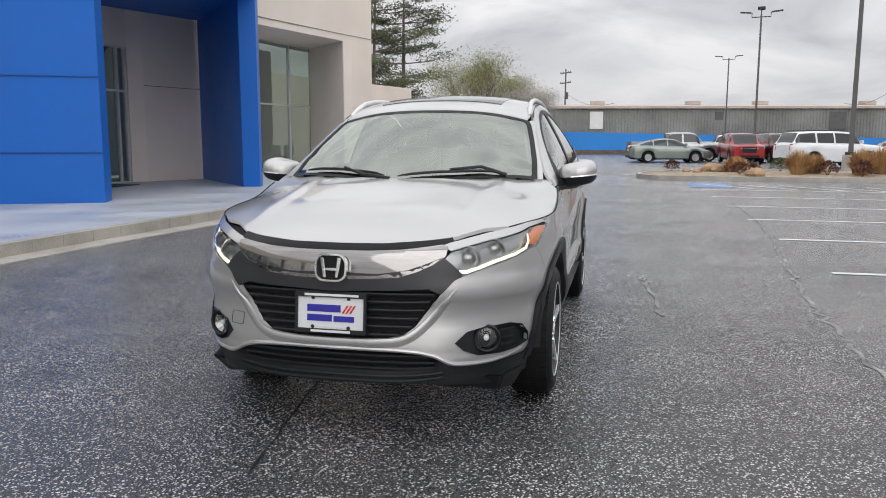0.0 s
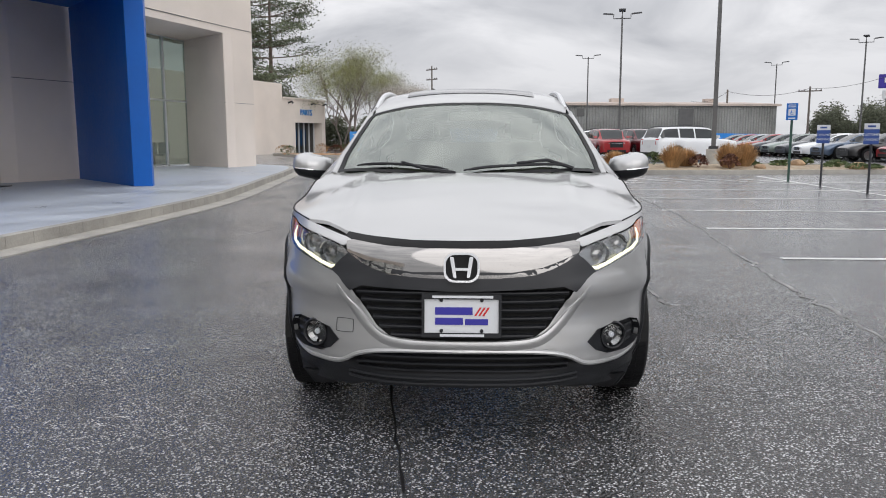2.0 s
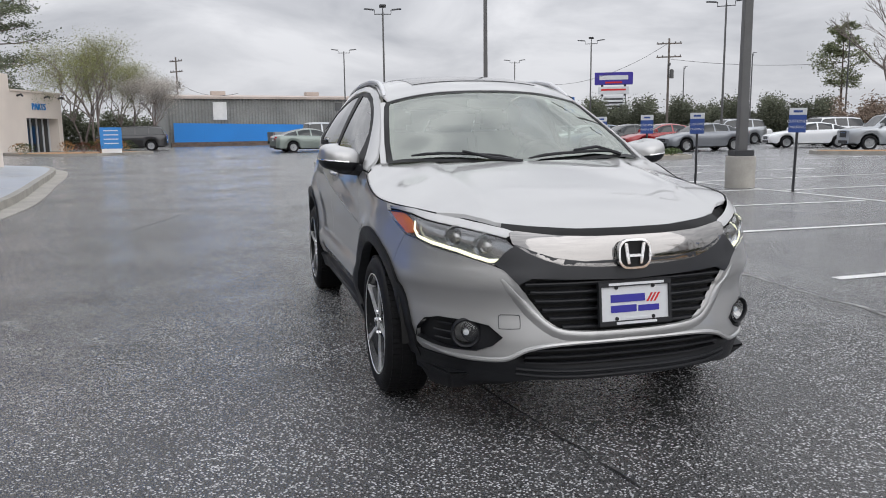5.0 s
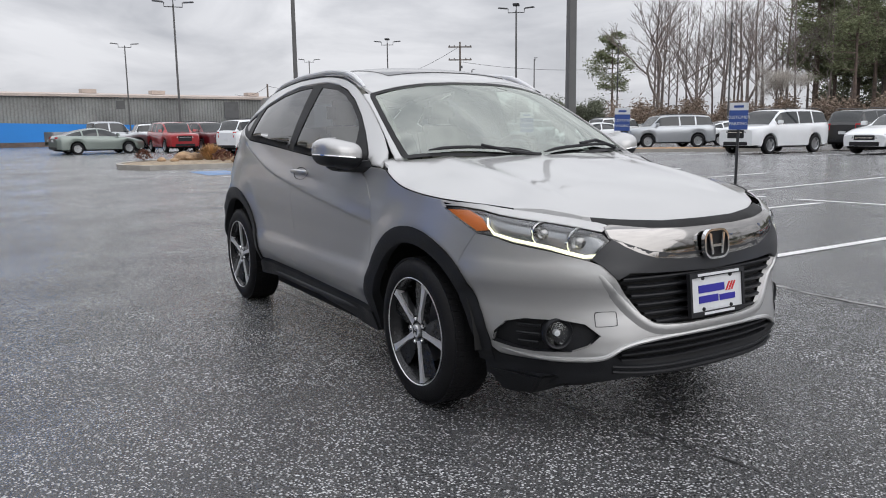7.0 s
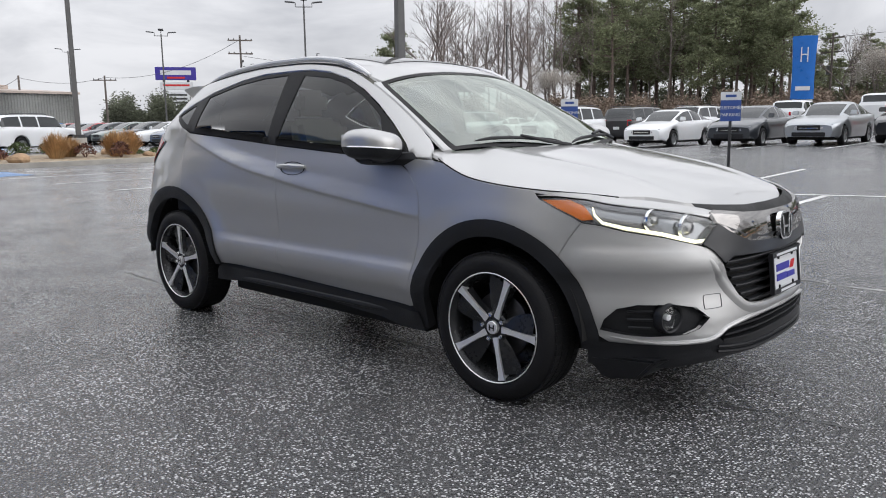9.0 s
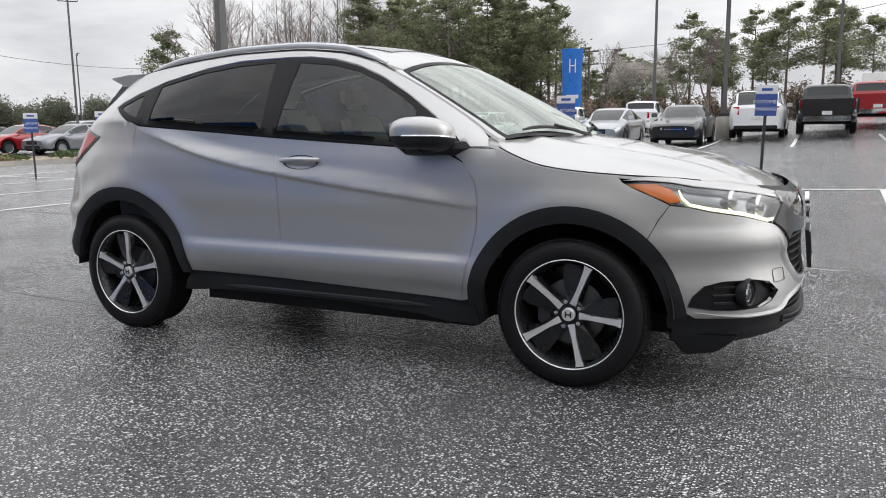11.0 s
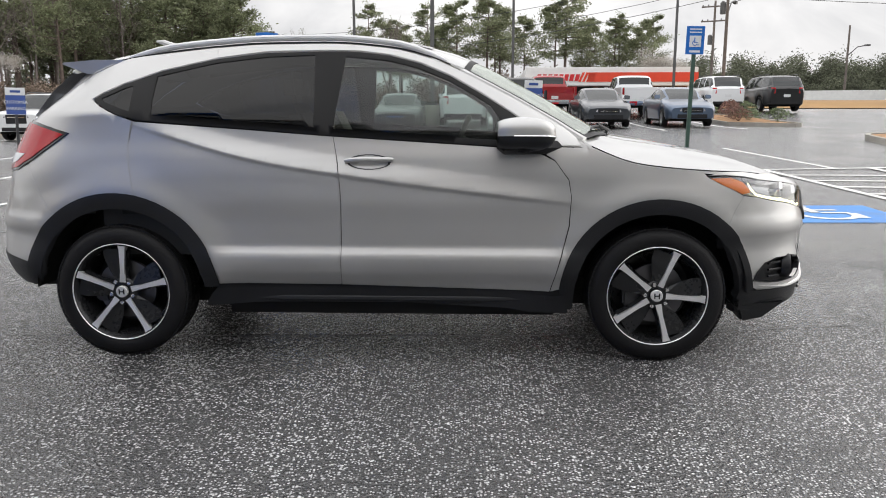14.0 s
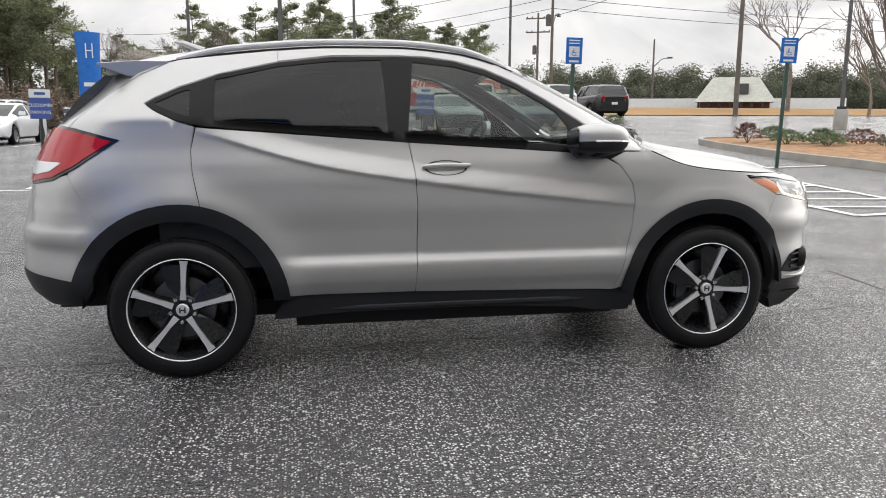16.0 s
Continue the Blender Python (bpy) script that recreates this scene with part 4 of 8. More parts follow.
def facing(x, y):
    """The turn that makes a sign face the drive lane."""
    return math.degrees(math.atan2(-4.0 - y, 1.5 - x)) + 90


for x in (-8.9, -6.05, -3.0, 0.13):
    board_sign(x, MID - 0.02, "customer", facing(x, MID), 1.60, RNG.uniform(-2, 2))
for x in (-18.4, -16.3, -13.85, -11.7):
    board_sign(x, MID - 0.3, "customer" if x > -17 else "accessible", facing(x, MID), 1.58 if x > -17 else 2.2, 0)
board_sign(2.83, MID + 0.05, "accessible", facing(2.83, MID) + 4, 2.42, 1)
board_sign(7.0, MID - 0.06, "accessible", facing(7.0, MID) + 6, 2.42, 1.5)

# tall pylon sign across the road
px, py = 3.8 + 138 * math.cos(radians(152.3)), -0.74 + 138 * math.sin(radians(152.3))
pyl = thing("pylon_sign", pose(px, py, -1.35, 0, 0, 62) @ Matrix.Diagonal((2.0, 2.09, 2.09, 1)), "tall two-post pylon sign with purple head and white boards", "sign")
for sx in (-0.95, 0.95):
    Mesh().box(sx - 0.1, sx + 0.1, -0.1, 0.1, 0, 5.2).make("post", M_DARKM, pyl)
Mesh().box(-1.6, 1.6, -0.2, 0.2, 4.75, 5.75).make("head_panel", M_PURP, pyl, bevel=0.03)
Mesh().box(-1.2, 1.2, -0.215, -0.2, 5.15, 5.5).make("logo_bar", M_SIGNW, pyl)
Mesh().box(-0.7, 0.7, -0.215, -0.2, 4.86, 5.0).make("logo_bar", M_RED, pyl)
for z0, z1, w, bar in ((4.0, 4.6, 1.3, M_RED), (2.55, 3.85, 1.0, M_DARKM), (1.6, 2.4, 1.4, M_DARKM)):
    Mesh().box(-w, w, -0.15, 0.15, z0, z1).make("board", M_SIGNW, pyl, bevel=0.02)
    for k in range(max(1, int((z1 - z0) / 0.32))):
        Mesh().box(-w * 0.8, w * 0.8, -0.162, -0.15, z1 - 0.22 - 0.3 * k - 0.1, z1 - 0.22 - 0.3 * k + 0.04).make("text_bar", bar, pyl)

# blue dealer tower sign
px, py = 1.9 + 55 * math.cos(radians(107.6)), -3.4 + 55 * math.sin(radians(107.6))
tw = thing("tower_sign", pose(px, py, ground_z(px, py), 0, 0, 20), "tall blue dealer tower sign on a white plinth", "sign")
Mesh().box(-0.62, 0.62, -0.3, 0.3, 0, 2.2).make("plinth", M_WHITE, tw, bevel=0.04)
Mesh().grid([[(x * w, y, z) for x, y in ((-0.66, 0.3), (-0.66, -0.22), (-0.4, -0.36), (0, -0.42), (0.4, -0.36), (0.66, -0.22), (0.66, 0.3), (-0.66, 0.3))] for z, w in ((2.2, 1.02), (3.5, 0.97), (4.8, 1.0), (6.1, 1.1), (6.12, 0.2))]).make("panel", M_SIGNB, tw, smooth=True, angle=40)
for b in ((-0.22, -0.15, 4.5, 5.4), (0.15, 0.22, 4.5, 5.4), (-0.15, 0.15, 4.92, 5.0)):
    Mesh().box(b[0], b[1], -0.46, -0.40, b[2], b[3]).make("emblem_bar", M_SIGNW, tw)
Mesh().box(-0.42, 0.42, -0.45, -0.36, 2.75, 3.0).make("logo_bar", M_SIGNW, tw)

# small blue service sign near the parts entrance
sv = thing("service_sign", pose(-46.3, -7.95, 0.14, 0, 0, 96), "light blue directional sign on a white base", "sign")
Mesh().box(-0.55, 0.55, -0.12, 0.12, 0, 0.25).make("base", M_WHITE, sv)
Mesh().box(-0.6, 0.6, -0.13, 0.13, 0.25, 1.5).make("panel", M_LBLUE, sv, bevel=0.02)
for k in range(4):
    Mesh().box(-0.4, 0.4, -0.142, -0.13, 1.28 - 0.25 * k, 1.34 - 0.25 * k).make("text_bar", M_SIGNW, sv)

# ---- shops across the road ----
a0 = Vector((0.31 + 62 * math.cos(radians(86.9)), -4.27 + 62 * math.sin(radians(86.9))))
a1 = Vector((-0.9 + 64 * math.cos(radians(74.6)), -4.5 + 64 * math.sin(radians(74.6))))
dz = (a1 - a0).length
sh = thing("auto_parts_shop", Matrix.Translation((a0.x, a0.y, 1.2)) @ Matrix.Rotation(math.atan2(a1.y - a0.y, a1.x - a0.x), 4, "Z"), "low shop with a white fascia and orange-red stripe", "building")
Mesh().box(0, dz, 0, 14, 0, 2.2).make("wall", M_BRICK, sh)
Mesh().box(-0.3, dz + 0.3, -1.2, 14, 1.75, 3.15).make("fascia", M_WHITE, sh, bevel=0.05)
Mesh().box(dz * 0.36, dz + 0.31, -1.25, -1.2, 2.05, 2.75).make("stripe", M_ORNG, sh)
for k in range(4):
    Mesh().hexa([(dz * 0.30 + 0.3 * k, -1.25, 2.05), (dz * 0.30 + 0.3 * k + 0.18, -1.25, 2.05), (dz * 0.30 + 0.3 * k + 0.18, -1.2, 2.05), (dz * 0.30 + 0.3 * k, -1.2, 2.05)], [(dz * 0.30 + 0.3 * k + 0.3, -1.25, 2.75), (dz * 0.30 + 0.3 * k + 0.48, -1.25, 2.75), (dz * 0.30 + 0.3 * k + 0.48, -1.2, 2.75), (dz * 0.30 + 0.3 * k + 0.3, -1.2, 2.75)]).make("stripe", M_ORNG, sh)
for k in range(8):
    x = 0.5 + k * 0.42
    Mesh().hexa([(x, -1.26, 2.12), (x + 0.3, -1.26, 2.12), (x + 0.3, -1.2, 2.12), (x, -1.2, 2.12)], [(x + 0.12, -1.26, 2.62), (x + 0.42, -1.26, 2.62), (x + 0.42, -1.2, 2.62), (x + 0.12, -1.2, 2.62)]).make("logo_shape", M_RED, sh)
for k in range(5):
    Mesh().box(1.2 + 2.1 * k, 2.9 + 2.1 * k, -0.05, 0, 0.2, 1.7).make("window", M_GLASSD, sh)
Mesh().box(-0.6, 0.6, -1.6, -0.6, 0, 1.8).make("pillar", M_RED, sh)
# restaurant with a steep metal roof
c0 = Vector((-2.08 + 78 * math.cos(radians(61.2)), -4.45 + 78 * math.sin(radians(61.2))))
c1 = Vector((-2.08 + 78 * math.cos(radians(56.4)), -4.45 + 78 * math.sin(radians(56.4))))
cl = (c1 - c0).length
rs = thing("restaurant", Matrix.Translation((c0.x, c0.y, 1.5)) @ Matrix.Rotation(math.atan2(c1.y - c0.y, c1.x - c0.x), 4, "Z"), "low restaurant under a steep pale metal roof", "building")
Mesh().box(0.2, cl - 0.2, 0.5, 8, -0.5, 1.1).make("wall", M_BRICK, rs)
Mesh().hexa([(-0.3, -0.3, 1.0), (cl + 0.3, -0.3, 1.0), (cl + 0.3, 8.5, 1.0), (-0.3, 8.5, 1.0)], [(1.2, 3.2, 3.4), (cl - 1.2, 3.2, 3.4), (cl - 1.2, 5.5, 3.4), (1.2, 5.5, 3.4)]).make("roof", mat("pale_metal_roof", srgb(176, 178, 168), 0.5), rs)
Mesh().hexa([(cl * 0.5, 0.6, 1.75), (cl * 0.68, 0.6, 1.75), (cl * 0.68, 1.6, 1.75), (cl * 0.5, 1.6, 1.75)], [(cl * 0.5, 0.9, 2.7), (cl * 0.68, 0.9, 2.7), (cl * 0.68, 2.4, 2.7), (cl * 0.5, 2.4, 2.7)]).make("roof_sign", M_DARKM, rs)
for k in range(7):
    Mesh().box(k * cl / 7, k * cl / 7 + 0.2, -0.25, -0.05, -0.5, 1.0).make("porch_post", M_DARKM, rs)
# long pale screen wall along the road
w0 = Vector((-2.08 + 88 * math.cos(radians(72.5)), -4.45 + 88 * math.sin(radians(72.5))))
w1 = Vector((-2.08 + 88 * math.cos(radians(52)), -4.45 + 88 * math.sin(radians(52))))
tagged(Mesh().prism([(w0.x, w0.y), (w1.x, w1.y), (w1.x + 0.3, w1.y + 0.3), (w0.x + 0.3, w0.y + 0.3)], 0.5, 3.0).make("wall_roadside", M_WHITE), "long low white wall beyond the road", "wall", kind="structure")

# ---- parked cars ----
from mathutils import Quaternion
random.seed(11)
PAINT = {k: mat(k + "_car_paint", c, r, metal=me, vary=0.03, scale=1, fine=200, coat=0.9, rvary=0.03) for k, c, r, me in (
    ("white", srgb(226, 228, 230), 0.35, 0.0), ("black", srgb(22, 23, 26), 0.3, 0.2), ("dark_grey", srgb(60, 64, 70), 0.32, 0.5), ("silver", srgb(168, 172, 176), 0.32, 0.75),
    ("grey", srgb(122, 126, 132), 0.32, 0.7), ("red", srgb(150, 22, 28), 0.32, 0.15), ("dark_red", srgb(92, 26, 34), 0.32, 0.3), ("blue_grey", srgb(84, 100, 122), 0.32, 0.6), ("yellow", srgb(232, 190, 20), 0.35, 0.0), ("green_grey", srgb(128, 138, 132), 0.32, 0.6))}
M_CARGL = plain("car_window_glass", (0.018, 0.022, 0.024, 1), 0.04, spec=0.8)
M_HEADL = plain("clear_lamp_lens", (0.55, 0.57, 0.6, 1), 0.1, 0.6)
M_RIM = plain("alloy_rim", (0.42, 0.43, 0.44, 1), 0.32, 0.9)
M_WELL = plain("wheel_well_black", (0.008, 0.008, 0.008, 1), 0.9)

# length, width, axles (share of the length from the nose), wheel radius, sill, top line of the body, windows' base and roof line
CARS = {
    "sedan": dict(L=4.78, W=1.82, ax=(0.195, 0.785), r=0.325, sill=0.24, top=((0, 0.66), (0.02, 0.73), (0.12, 0.86), (0.26, 0.96), (0.5, 0.98), (0.82, 1.03), (0.95, 1.04), (0.985, 0.99), (1, 0.86)),
                  glass=((0.265, 0.955), (0.44, 1.38), (0.66, 1.40), (0.91, 1.05)), roof=1.455, pill=(0.40, 0.545, 0.72)),
    "suv": dict(L=4.9, W=1.96, ax=(0.185, 0.775), r=0.37, sill=0.30, top=((0, 0.96), (0.012, 1.03), (0.1, 1.10), (0.24, 1.15), (0.5, 1.16), (0.9, 1.20), (0.985, 1.20), (1, 1.08)),
                glass=((0.232, 1.14), (0.362, 1.71), (0.915, 1.71), (0.985, 1.19)), roof=1.78, pill=(0.38, 0.56, 0.75)),
    "pickup": dict(L=5.85, W=2.00, ax=(0.165, 0.79), r=0.40, sill=0.42, top=((0, 0.98), (0.015, 1.06), (0.1, 1.14), (0.22, 1.18), (0.5, 1.20), (0.615, 1.20), (0.63, 0.78), (0.985, 0.78), (1, 0.78)),
                   glass=((0.215, 1.17), (0.325, 1.80), (0.575, 1.81), (0.61, 1.19)), roof=1.86, pill=(0.33, 0.45, 0.585)),
}


def parked_car(style, colour, m, label, group="cars on the dealer's lot"):
    """A car of a common body style, nose along local +x, standing on its wheels."""
    d = CARS[style]
    L, W, R = d["L"], d["W"], d["r"]
    ob = thing(("pickup_truck" if style == "pickup" else style), m, label, "pickup truck" if style == "pickup" else "car", group)
    tx, tz = [p[0] * L for p in d["top"]], [p[1] for p in d["top"]]
    axles = [a * L for a in d["ax"]]

    def wid(s):
        u = abs(2 * s / L - 1)
        return W / 2 * (1 - 0.05 * u ** 3 - 0.11 * u ** 14 * 1.4)

    stations = sorted(set([round(v, 3) for v in np.linspace(0, L, 26)] + tx + [a + (R + 0.07) * math.cos(t) for a in axles for t in np.linspace(0.03, math.pi - 0.03, 13)]))
    rows = []
    for s in stations:
        top, zb = float(np.interp(s, tx, tz)), d["sill"]
        if s < 0.22 or s > L - 0.22:
            zb += 0.05
        for a in axles:
            q = (R + 0.07) ** 2 - (s - a) ** 2
            if q > 0:
                zb = max(zb, R + math.sqrt(q))
        w = wid(s)
        belt_ = [(0.90, zb), (0.97, zb + 0.03), (1.0, zb + (top - zb) * 0.45), (0.995, zb + (top - zb) * 0.72), (0.965, top - 0.05), (0.92, top - 0.012), (0.70, top + 0.012), (0.30, top + 0.028), (0.0, top + 0.032)]
        half_ = [(L / 2 - s, w * k, z) for k, z in belt_]
        rows.append([(x, -y, z) for x, y, z in half_] + half_[-2::-1])
    bd = Mesh().grid(rows)
    n = len(rows[0])
    bd.add(rows[0], [tuple(range(n))]).add(rows[-1], [tuple(range(n))])
    body_ = bd.make("body", PAINT[colour], ob, smooth=True, angle=50)
    # dark underside and wheel wells
    un = Mesh().box(-L / 2 + 0.25, L / 2 - 0.25, -W * 0.40, W * 0.40, d["sill"] - 0.05, d["sill"] + 0.10)
    for a in axles:
        un.box(L / 2 - a - R - 0.05, L / 2 - a + R + 0.05, -W * 0.36, W * 0.36, d["sill"], R * 2 + 0.02)
    un.make("underbody", M_WELL, ob)
    # glasshouse: one lofted shell, cut into screen, side windows, rear window and painted frame
    (g0, z0), (g1, z1), (g2, z2), (g3, z3) = d["glass"]
    X = lambda f: L / 2 - f * L
    wb, wt = W / 2 * 0.93, W / 2 * (0.70 if style == "sedan" else 0.78)
    line = curve([Vector((g0 - 0.03, z0 - 0.05)), Vector((g0, z0)), Vector(((g0 + g1) / 2, (z0 + z1) / 2 + 0.035)), Vector((g1, z1 + 0.01)), Vector(((g1 + g2) / 2, d["roof"])), Vector((g2, z2 + 0.005)), Vector(((g2 + g3) / 2, (z2 + z3) / 2 + (0.05 if style == "sedan" else 0.02))), Vector((g3, z3)), Vector((g3 + 0.02, z3 - 0.05))], 8)
    lx, lz = [p.x for p in line], [p.y for p in line]
    p1, p2 = d["pill"][1], d["pill"][2]
    fs = sorted(set([round(float(v), 4) for v in np.linspace(g0, g3, 30)] + [round(v, 4) for v in (g0 + 0.035, g1 - 0.012, g1 + 0.008, p1 - 0.008, p1 + 0.008, p2 - 0.008, p2 + 0.010, g2 - 0.008, g2 + 0.012, g3 - 0.018)]))
    cut = ((1.0, 0.0), (0.985, 0.07), (0.90, 0.46), (0.775, 0.84), (0.69, 0.945), (0.56, 0.985), (0.28, 1.0), (0.0, 1.003))
    rows, deck = [], lambda f: float(np.interp(f * L, tx, tz)) - 0.015
    for f in fs:
        zb_, zr_ = min(z0, deck(f)) if f < g0 + 0.02 else deck(f), float(np.interp(f, lx, lz))
        zb_ = min(zb_, zr_ - 0.002)
        wf = wb * (1 - 0.05 * smooth01(0.5, 1.0, f)) * (1 - 0.06 * smooth01(g0 + 0.12, g0, f))
        half_ = [(X(f), wf * (1 + (wt / wb / 0.775 - 1) * h_ * (1 if q < 0.9 else 0.5)) * q, zb_ + (zr_ - zb_) * h_) for q, h_ in cut]
        rows.append([(x, -y, z) for x, y, z in half_] + half_[-2::-1])
    cells = {}
    for i in range(len(fs) - 1):
        f = (fs[i] + fs[i + 1]) / 2
        for j in range(14):
            k = j if j < 7 else 13 - j
            nm = "frame"
            if k in (1, 2) and g0 + 0.05 < f < g3 - 0.02 and not (p1 - 0.008 < f < p1 + 0.008) and not (style != "pickup" and p2 - 0.008 < f < p2 + 0.010):
                nm = ("side_window", j > 6, f > p1, f > p2 and style != "pickup")
            elif k >= 4 and g0 < f < g1 - 0.012:
                nm = "windscreen"
            elif k >= 4 and f > g2 + 0.012 and f < g3 - (0.0 if style == "sedan" else 0.008):
                nm = "rear_window"
            cells.setdefault(nm, []).append((rows[i][j], rows[i][j + 1], rows[i + 1][j + 1], rows[i + 1][j]))
    for nm, quads in cells.items():
        mm, seen = Mesh(), {}
        for q in quads:
            ids = []
            for p in q:
                p = tuple(round(c, 5) for c in p)
                if p not in seen:
                    seen[p] = len(mm.v)
                    mm.v.append(p)
                ids.append(seen[p])
            if len(set(ids)) >= 3:
                mm.f.append(tuple(dict.fromkeys(ids)))
        if nm == "frame":
            mm.make("roof_frame", PAINT[colour], ob, smooth=True, angle=60)
        else:
            mm.make(nm if isinstance(nm, str) else nm[0], M_CARGL, ob, smooth=True, angle=60)
    for s in (-1, 1):
        p = (X(g0 + 0.055), s * wb * 0.985, z0 + 0.05)
        Mesh().hexa([(p[0] - 0.08, p[1], p[2]), (p[0] + 0.08, p[1], p[2]), (p[0] + 0.06, p[1] + s * 0.2, p[2]), (p[0] - 0.06, p[1] + s * 0.2, p[2])], [(p[0] - 0.08, p[1], p[2] + 0.15), (p[0] + 0.05, p[1], p[2] + 0.15), (p[0] + 0.04, p[1] + s * 0.2, p[2] + 0.14), (p[0] - 0.06, p[1] + s * 0.2, p[2] + 0.14)]).make("door_mirror", PAINT[colour], ob, bevel=0.02)
        # lamps
        zf = d["top"][0][1]
        y1, y0 = s * wid(0.12) * 1.0, s * wid(0.0) * 0.52
        Mesh().hexa([(L / 2 + 0.012, y0, zf - 0.12), (L / 2 - 0.10, y0, zf - 0.12), (L / 2 - 0.42, y1 * 0.985, zf - 0.05), (L / 2 - 0.04, y1 * 0.90, zf - 0.12)], [(L / 2 - 0.0, y0, zf + 0.015), (L / 2 - 0.12, y0, zf + 0.035), (L / 2 - 0.44, y1 * 0.985, zf + 0.06), (L / 2 - 0.06, y1 * 0.90, zf + 0.05)]).make("headlight", M_HEADL, ob, bevel=0.012)
        zr0, zr1, yr = (0.78, 0.98, 0.55) if style == "sedan" else (0.86, 1.16, 0.72)
        if style == "pickup":
            zr0, zr1, yr = 0.92, 1.24, 0.84
        Mesh().hexa([(-L / 2 - 0.012, s * wid(L) * yr, zr0), (-L / 2 + 0.1, s * wid(L) * yr, zr0), (-L / 2 + 0.22, s * wid(L - 0.2) * 0.995, zr0 + 0.02), (-L / 2 + 0.02, s * wid(L) * 1.0, zr0)], [(-L / 2 - 0.0, s * wid(L) * yr, zr1), (-L / 2 + 0.1, s * wid(L) * yr, zr1), (-L / 2 + 0.26, s * wid(L - 0.2) * 0.985, zr1), (-L / 2 + 0.03, s * wid(L) * 0.98, zr1)]).make("tail_lamp", M_REDL, ob, bevel=0.012)
    # front and rear fittings
    zf = d["top"][0][1]
    Mesh().box(L / 2 - 0.05, L / 2 + 0.014, -wid(0) * 0.50, wid(0) * 0.50, zf - (0.16 if style == "sedan" else 0.32), zf + 0.0).make("grille", M_BLACKP, ob, bevel=0.012)
    Mesh().box(L / 2 - 0.02, L / 2 + 0.024, -wid(0) * 0.42, wid(0) * 0.42, zf - 0.10, zf - 0.075).make("grille_bar", M_CHROME, ob, bevel=0.006)
    Mesh().box(L / 2 - 0.05, L / 2 + 0.016, -wid(0) * 0.72, wid(0) * 0.72, d["sill"] + 0.06, d["sill"] + 0.20).make("air_intake", M_BLACKP, ob, bevel=0.012)
    Mesh().box(-L / 2 - 0.03, -L / 2 + 0.1, -wid(L) * 0.95, wid(L) * 0.95, d["sill"] + 0.05, d["sill"] + (0.24 if style == "pickup" else 0.18)).make("rear_bumper", M_CHROME if style == "pickup" else M_BLACKP, ob, bevel=0.02)
    Mesh().box(-L / 2 - 0.02, -L / 2 + 0.02, -0.16, 0.16, 0.70, 0.83).make("number_plate", M_SIGNW, ob)
    if style == "pickup":
        for s in (-1, 1):
            Mesh().box(-L / 2 + 0.04, X(0.63), s * W / 2 * 0.955 - 0.04, s * W / 2 * 0.955 + 0.03, 0.74, 1.26).make("bed_side", PAINT[colour], ob, bevel=0.02)
        Mesh().box(-L / 2 - 0.01, -L / 2 + 0.06, -W / 2 * 0.83, W / 2 * 0.83, 0.72, 1.25).make("tailgate", PAINT[colour], ob, bevel=0.015)
    if style == "suv":
        for s in (-1, 1):
            Mesh().tube([(X(g1 + 0.06), s * wt * 0.92, d["roof"] - 0.03), (X(g1 + 0.1), s * wt * 0.92, d["roof"] + 0.03), (X(g2 - 0.08), s * wt * 0.92, d["roof"] + 0.03), (X(g2 - 0.03), s * wt * 0.92, d["roof"] - 0.03)], 0.018, 6).make("roof_rail", M_DARKM, ob, smooth=True)
    for a in axles:
        for s in (-1, 1):
            w = Mesh().lathe([(R * 0.66, 0.10), (R * 0.72, 0.115), (R * 0.9, 0.115), (R * 0.985, 0.09), (R, 0.04), (R, -0.08), (R * 0.7, -0.11)], 28, "y").turned(Matrix.Translation((L / 2 - a, s * (W / 2 - 0.135), R)) @ Matrix.Diagonal((1, s, 1, 1))).make("wheel", M_TYRE, ob, smooth=True)
            rim = Mesh().lathe([(R * 0.66, 0.105), (R * 0.60, 0.085), (R * 0.58, 0.03), (0.02, 0.03)], 24, "y")
            for k in range(5):
                t = 2 * math.pi * k / 5
                c, q = math.cos(t), math.sin(t)
                rim.add([(r_ * c - u * q, yy, r_ * q + u * c) for r_, u, yy in ((0.03, -0.035, 0.09), (R * 0.63, -0.03, 0.095), (R * 0.63, 0.03, 0.095), (0.03, 0.035, 0.09))], [(0, 1, 2, 3)])
            rim.turned(Matrix.Translation((L / 2 - a, s * (W / 2 - 0.135), R)) @ Matrix.Diagonal((1, s, 1, 1))).make("rim", M_RIM, w, smooth=True)
    return ob


car_made = {}
WORDS = {"yellow": "bright yellow", "white": "white", "black": "black", "dark_grey": "dark grey", "silver": "silver", "grey": "mid grey", "red": "bright red", "dark_red": "dark red", "blue_grey": "blue-grey", "green_grey": "pale green-grey"}


def park(style, colour, x, y, heading, where):
    z = ground_z(x, y)
    m = pose(x, y, z, 0, 0, heading)
    label = "%s %s parked %s" % (WORDS[colour], {"sedan": "four-door sedan", "suv": "utility car", "pickup": "crew-cab pickup truck"}[style], where)
    if (style, colour) in car_made:
        c = copy_thing(car_made[style, colour], m)
        c["label"] = label
        return c
    car_made[style, colour] = c = parked_car(style, colour, m, label)
    return c


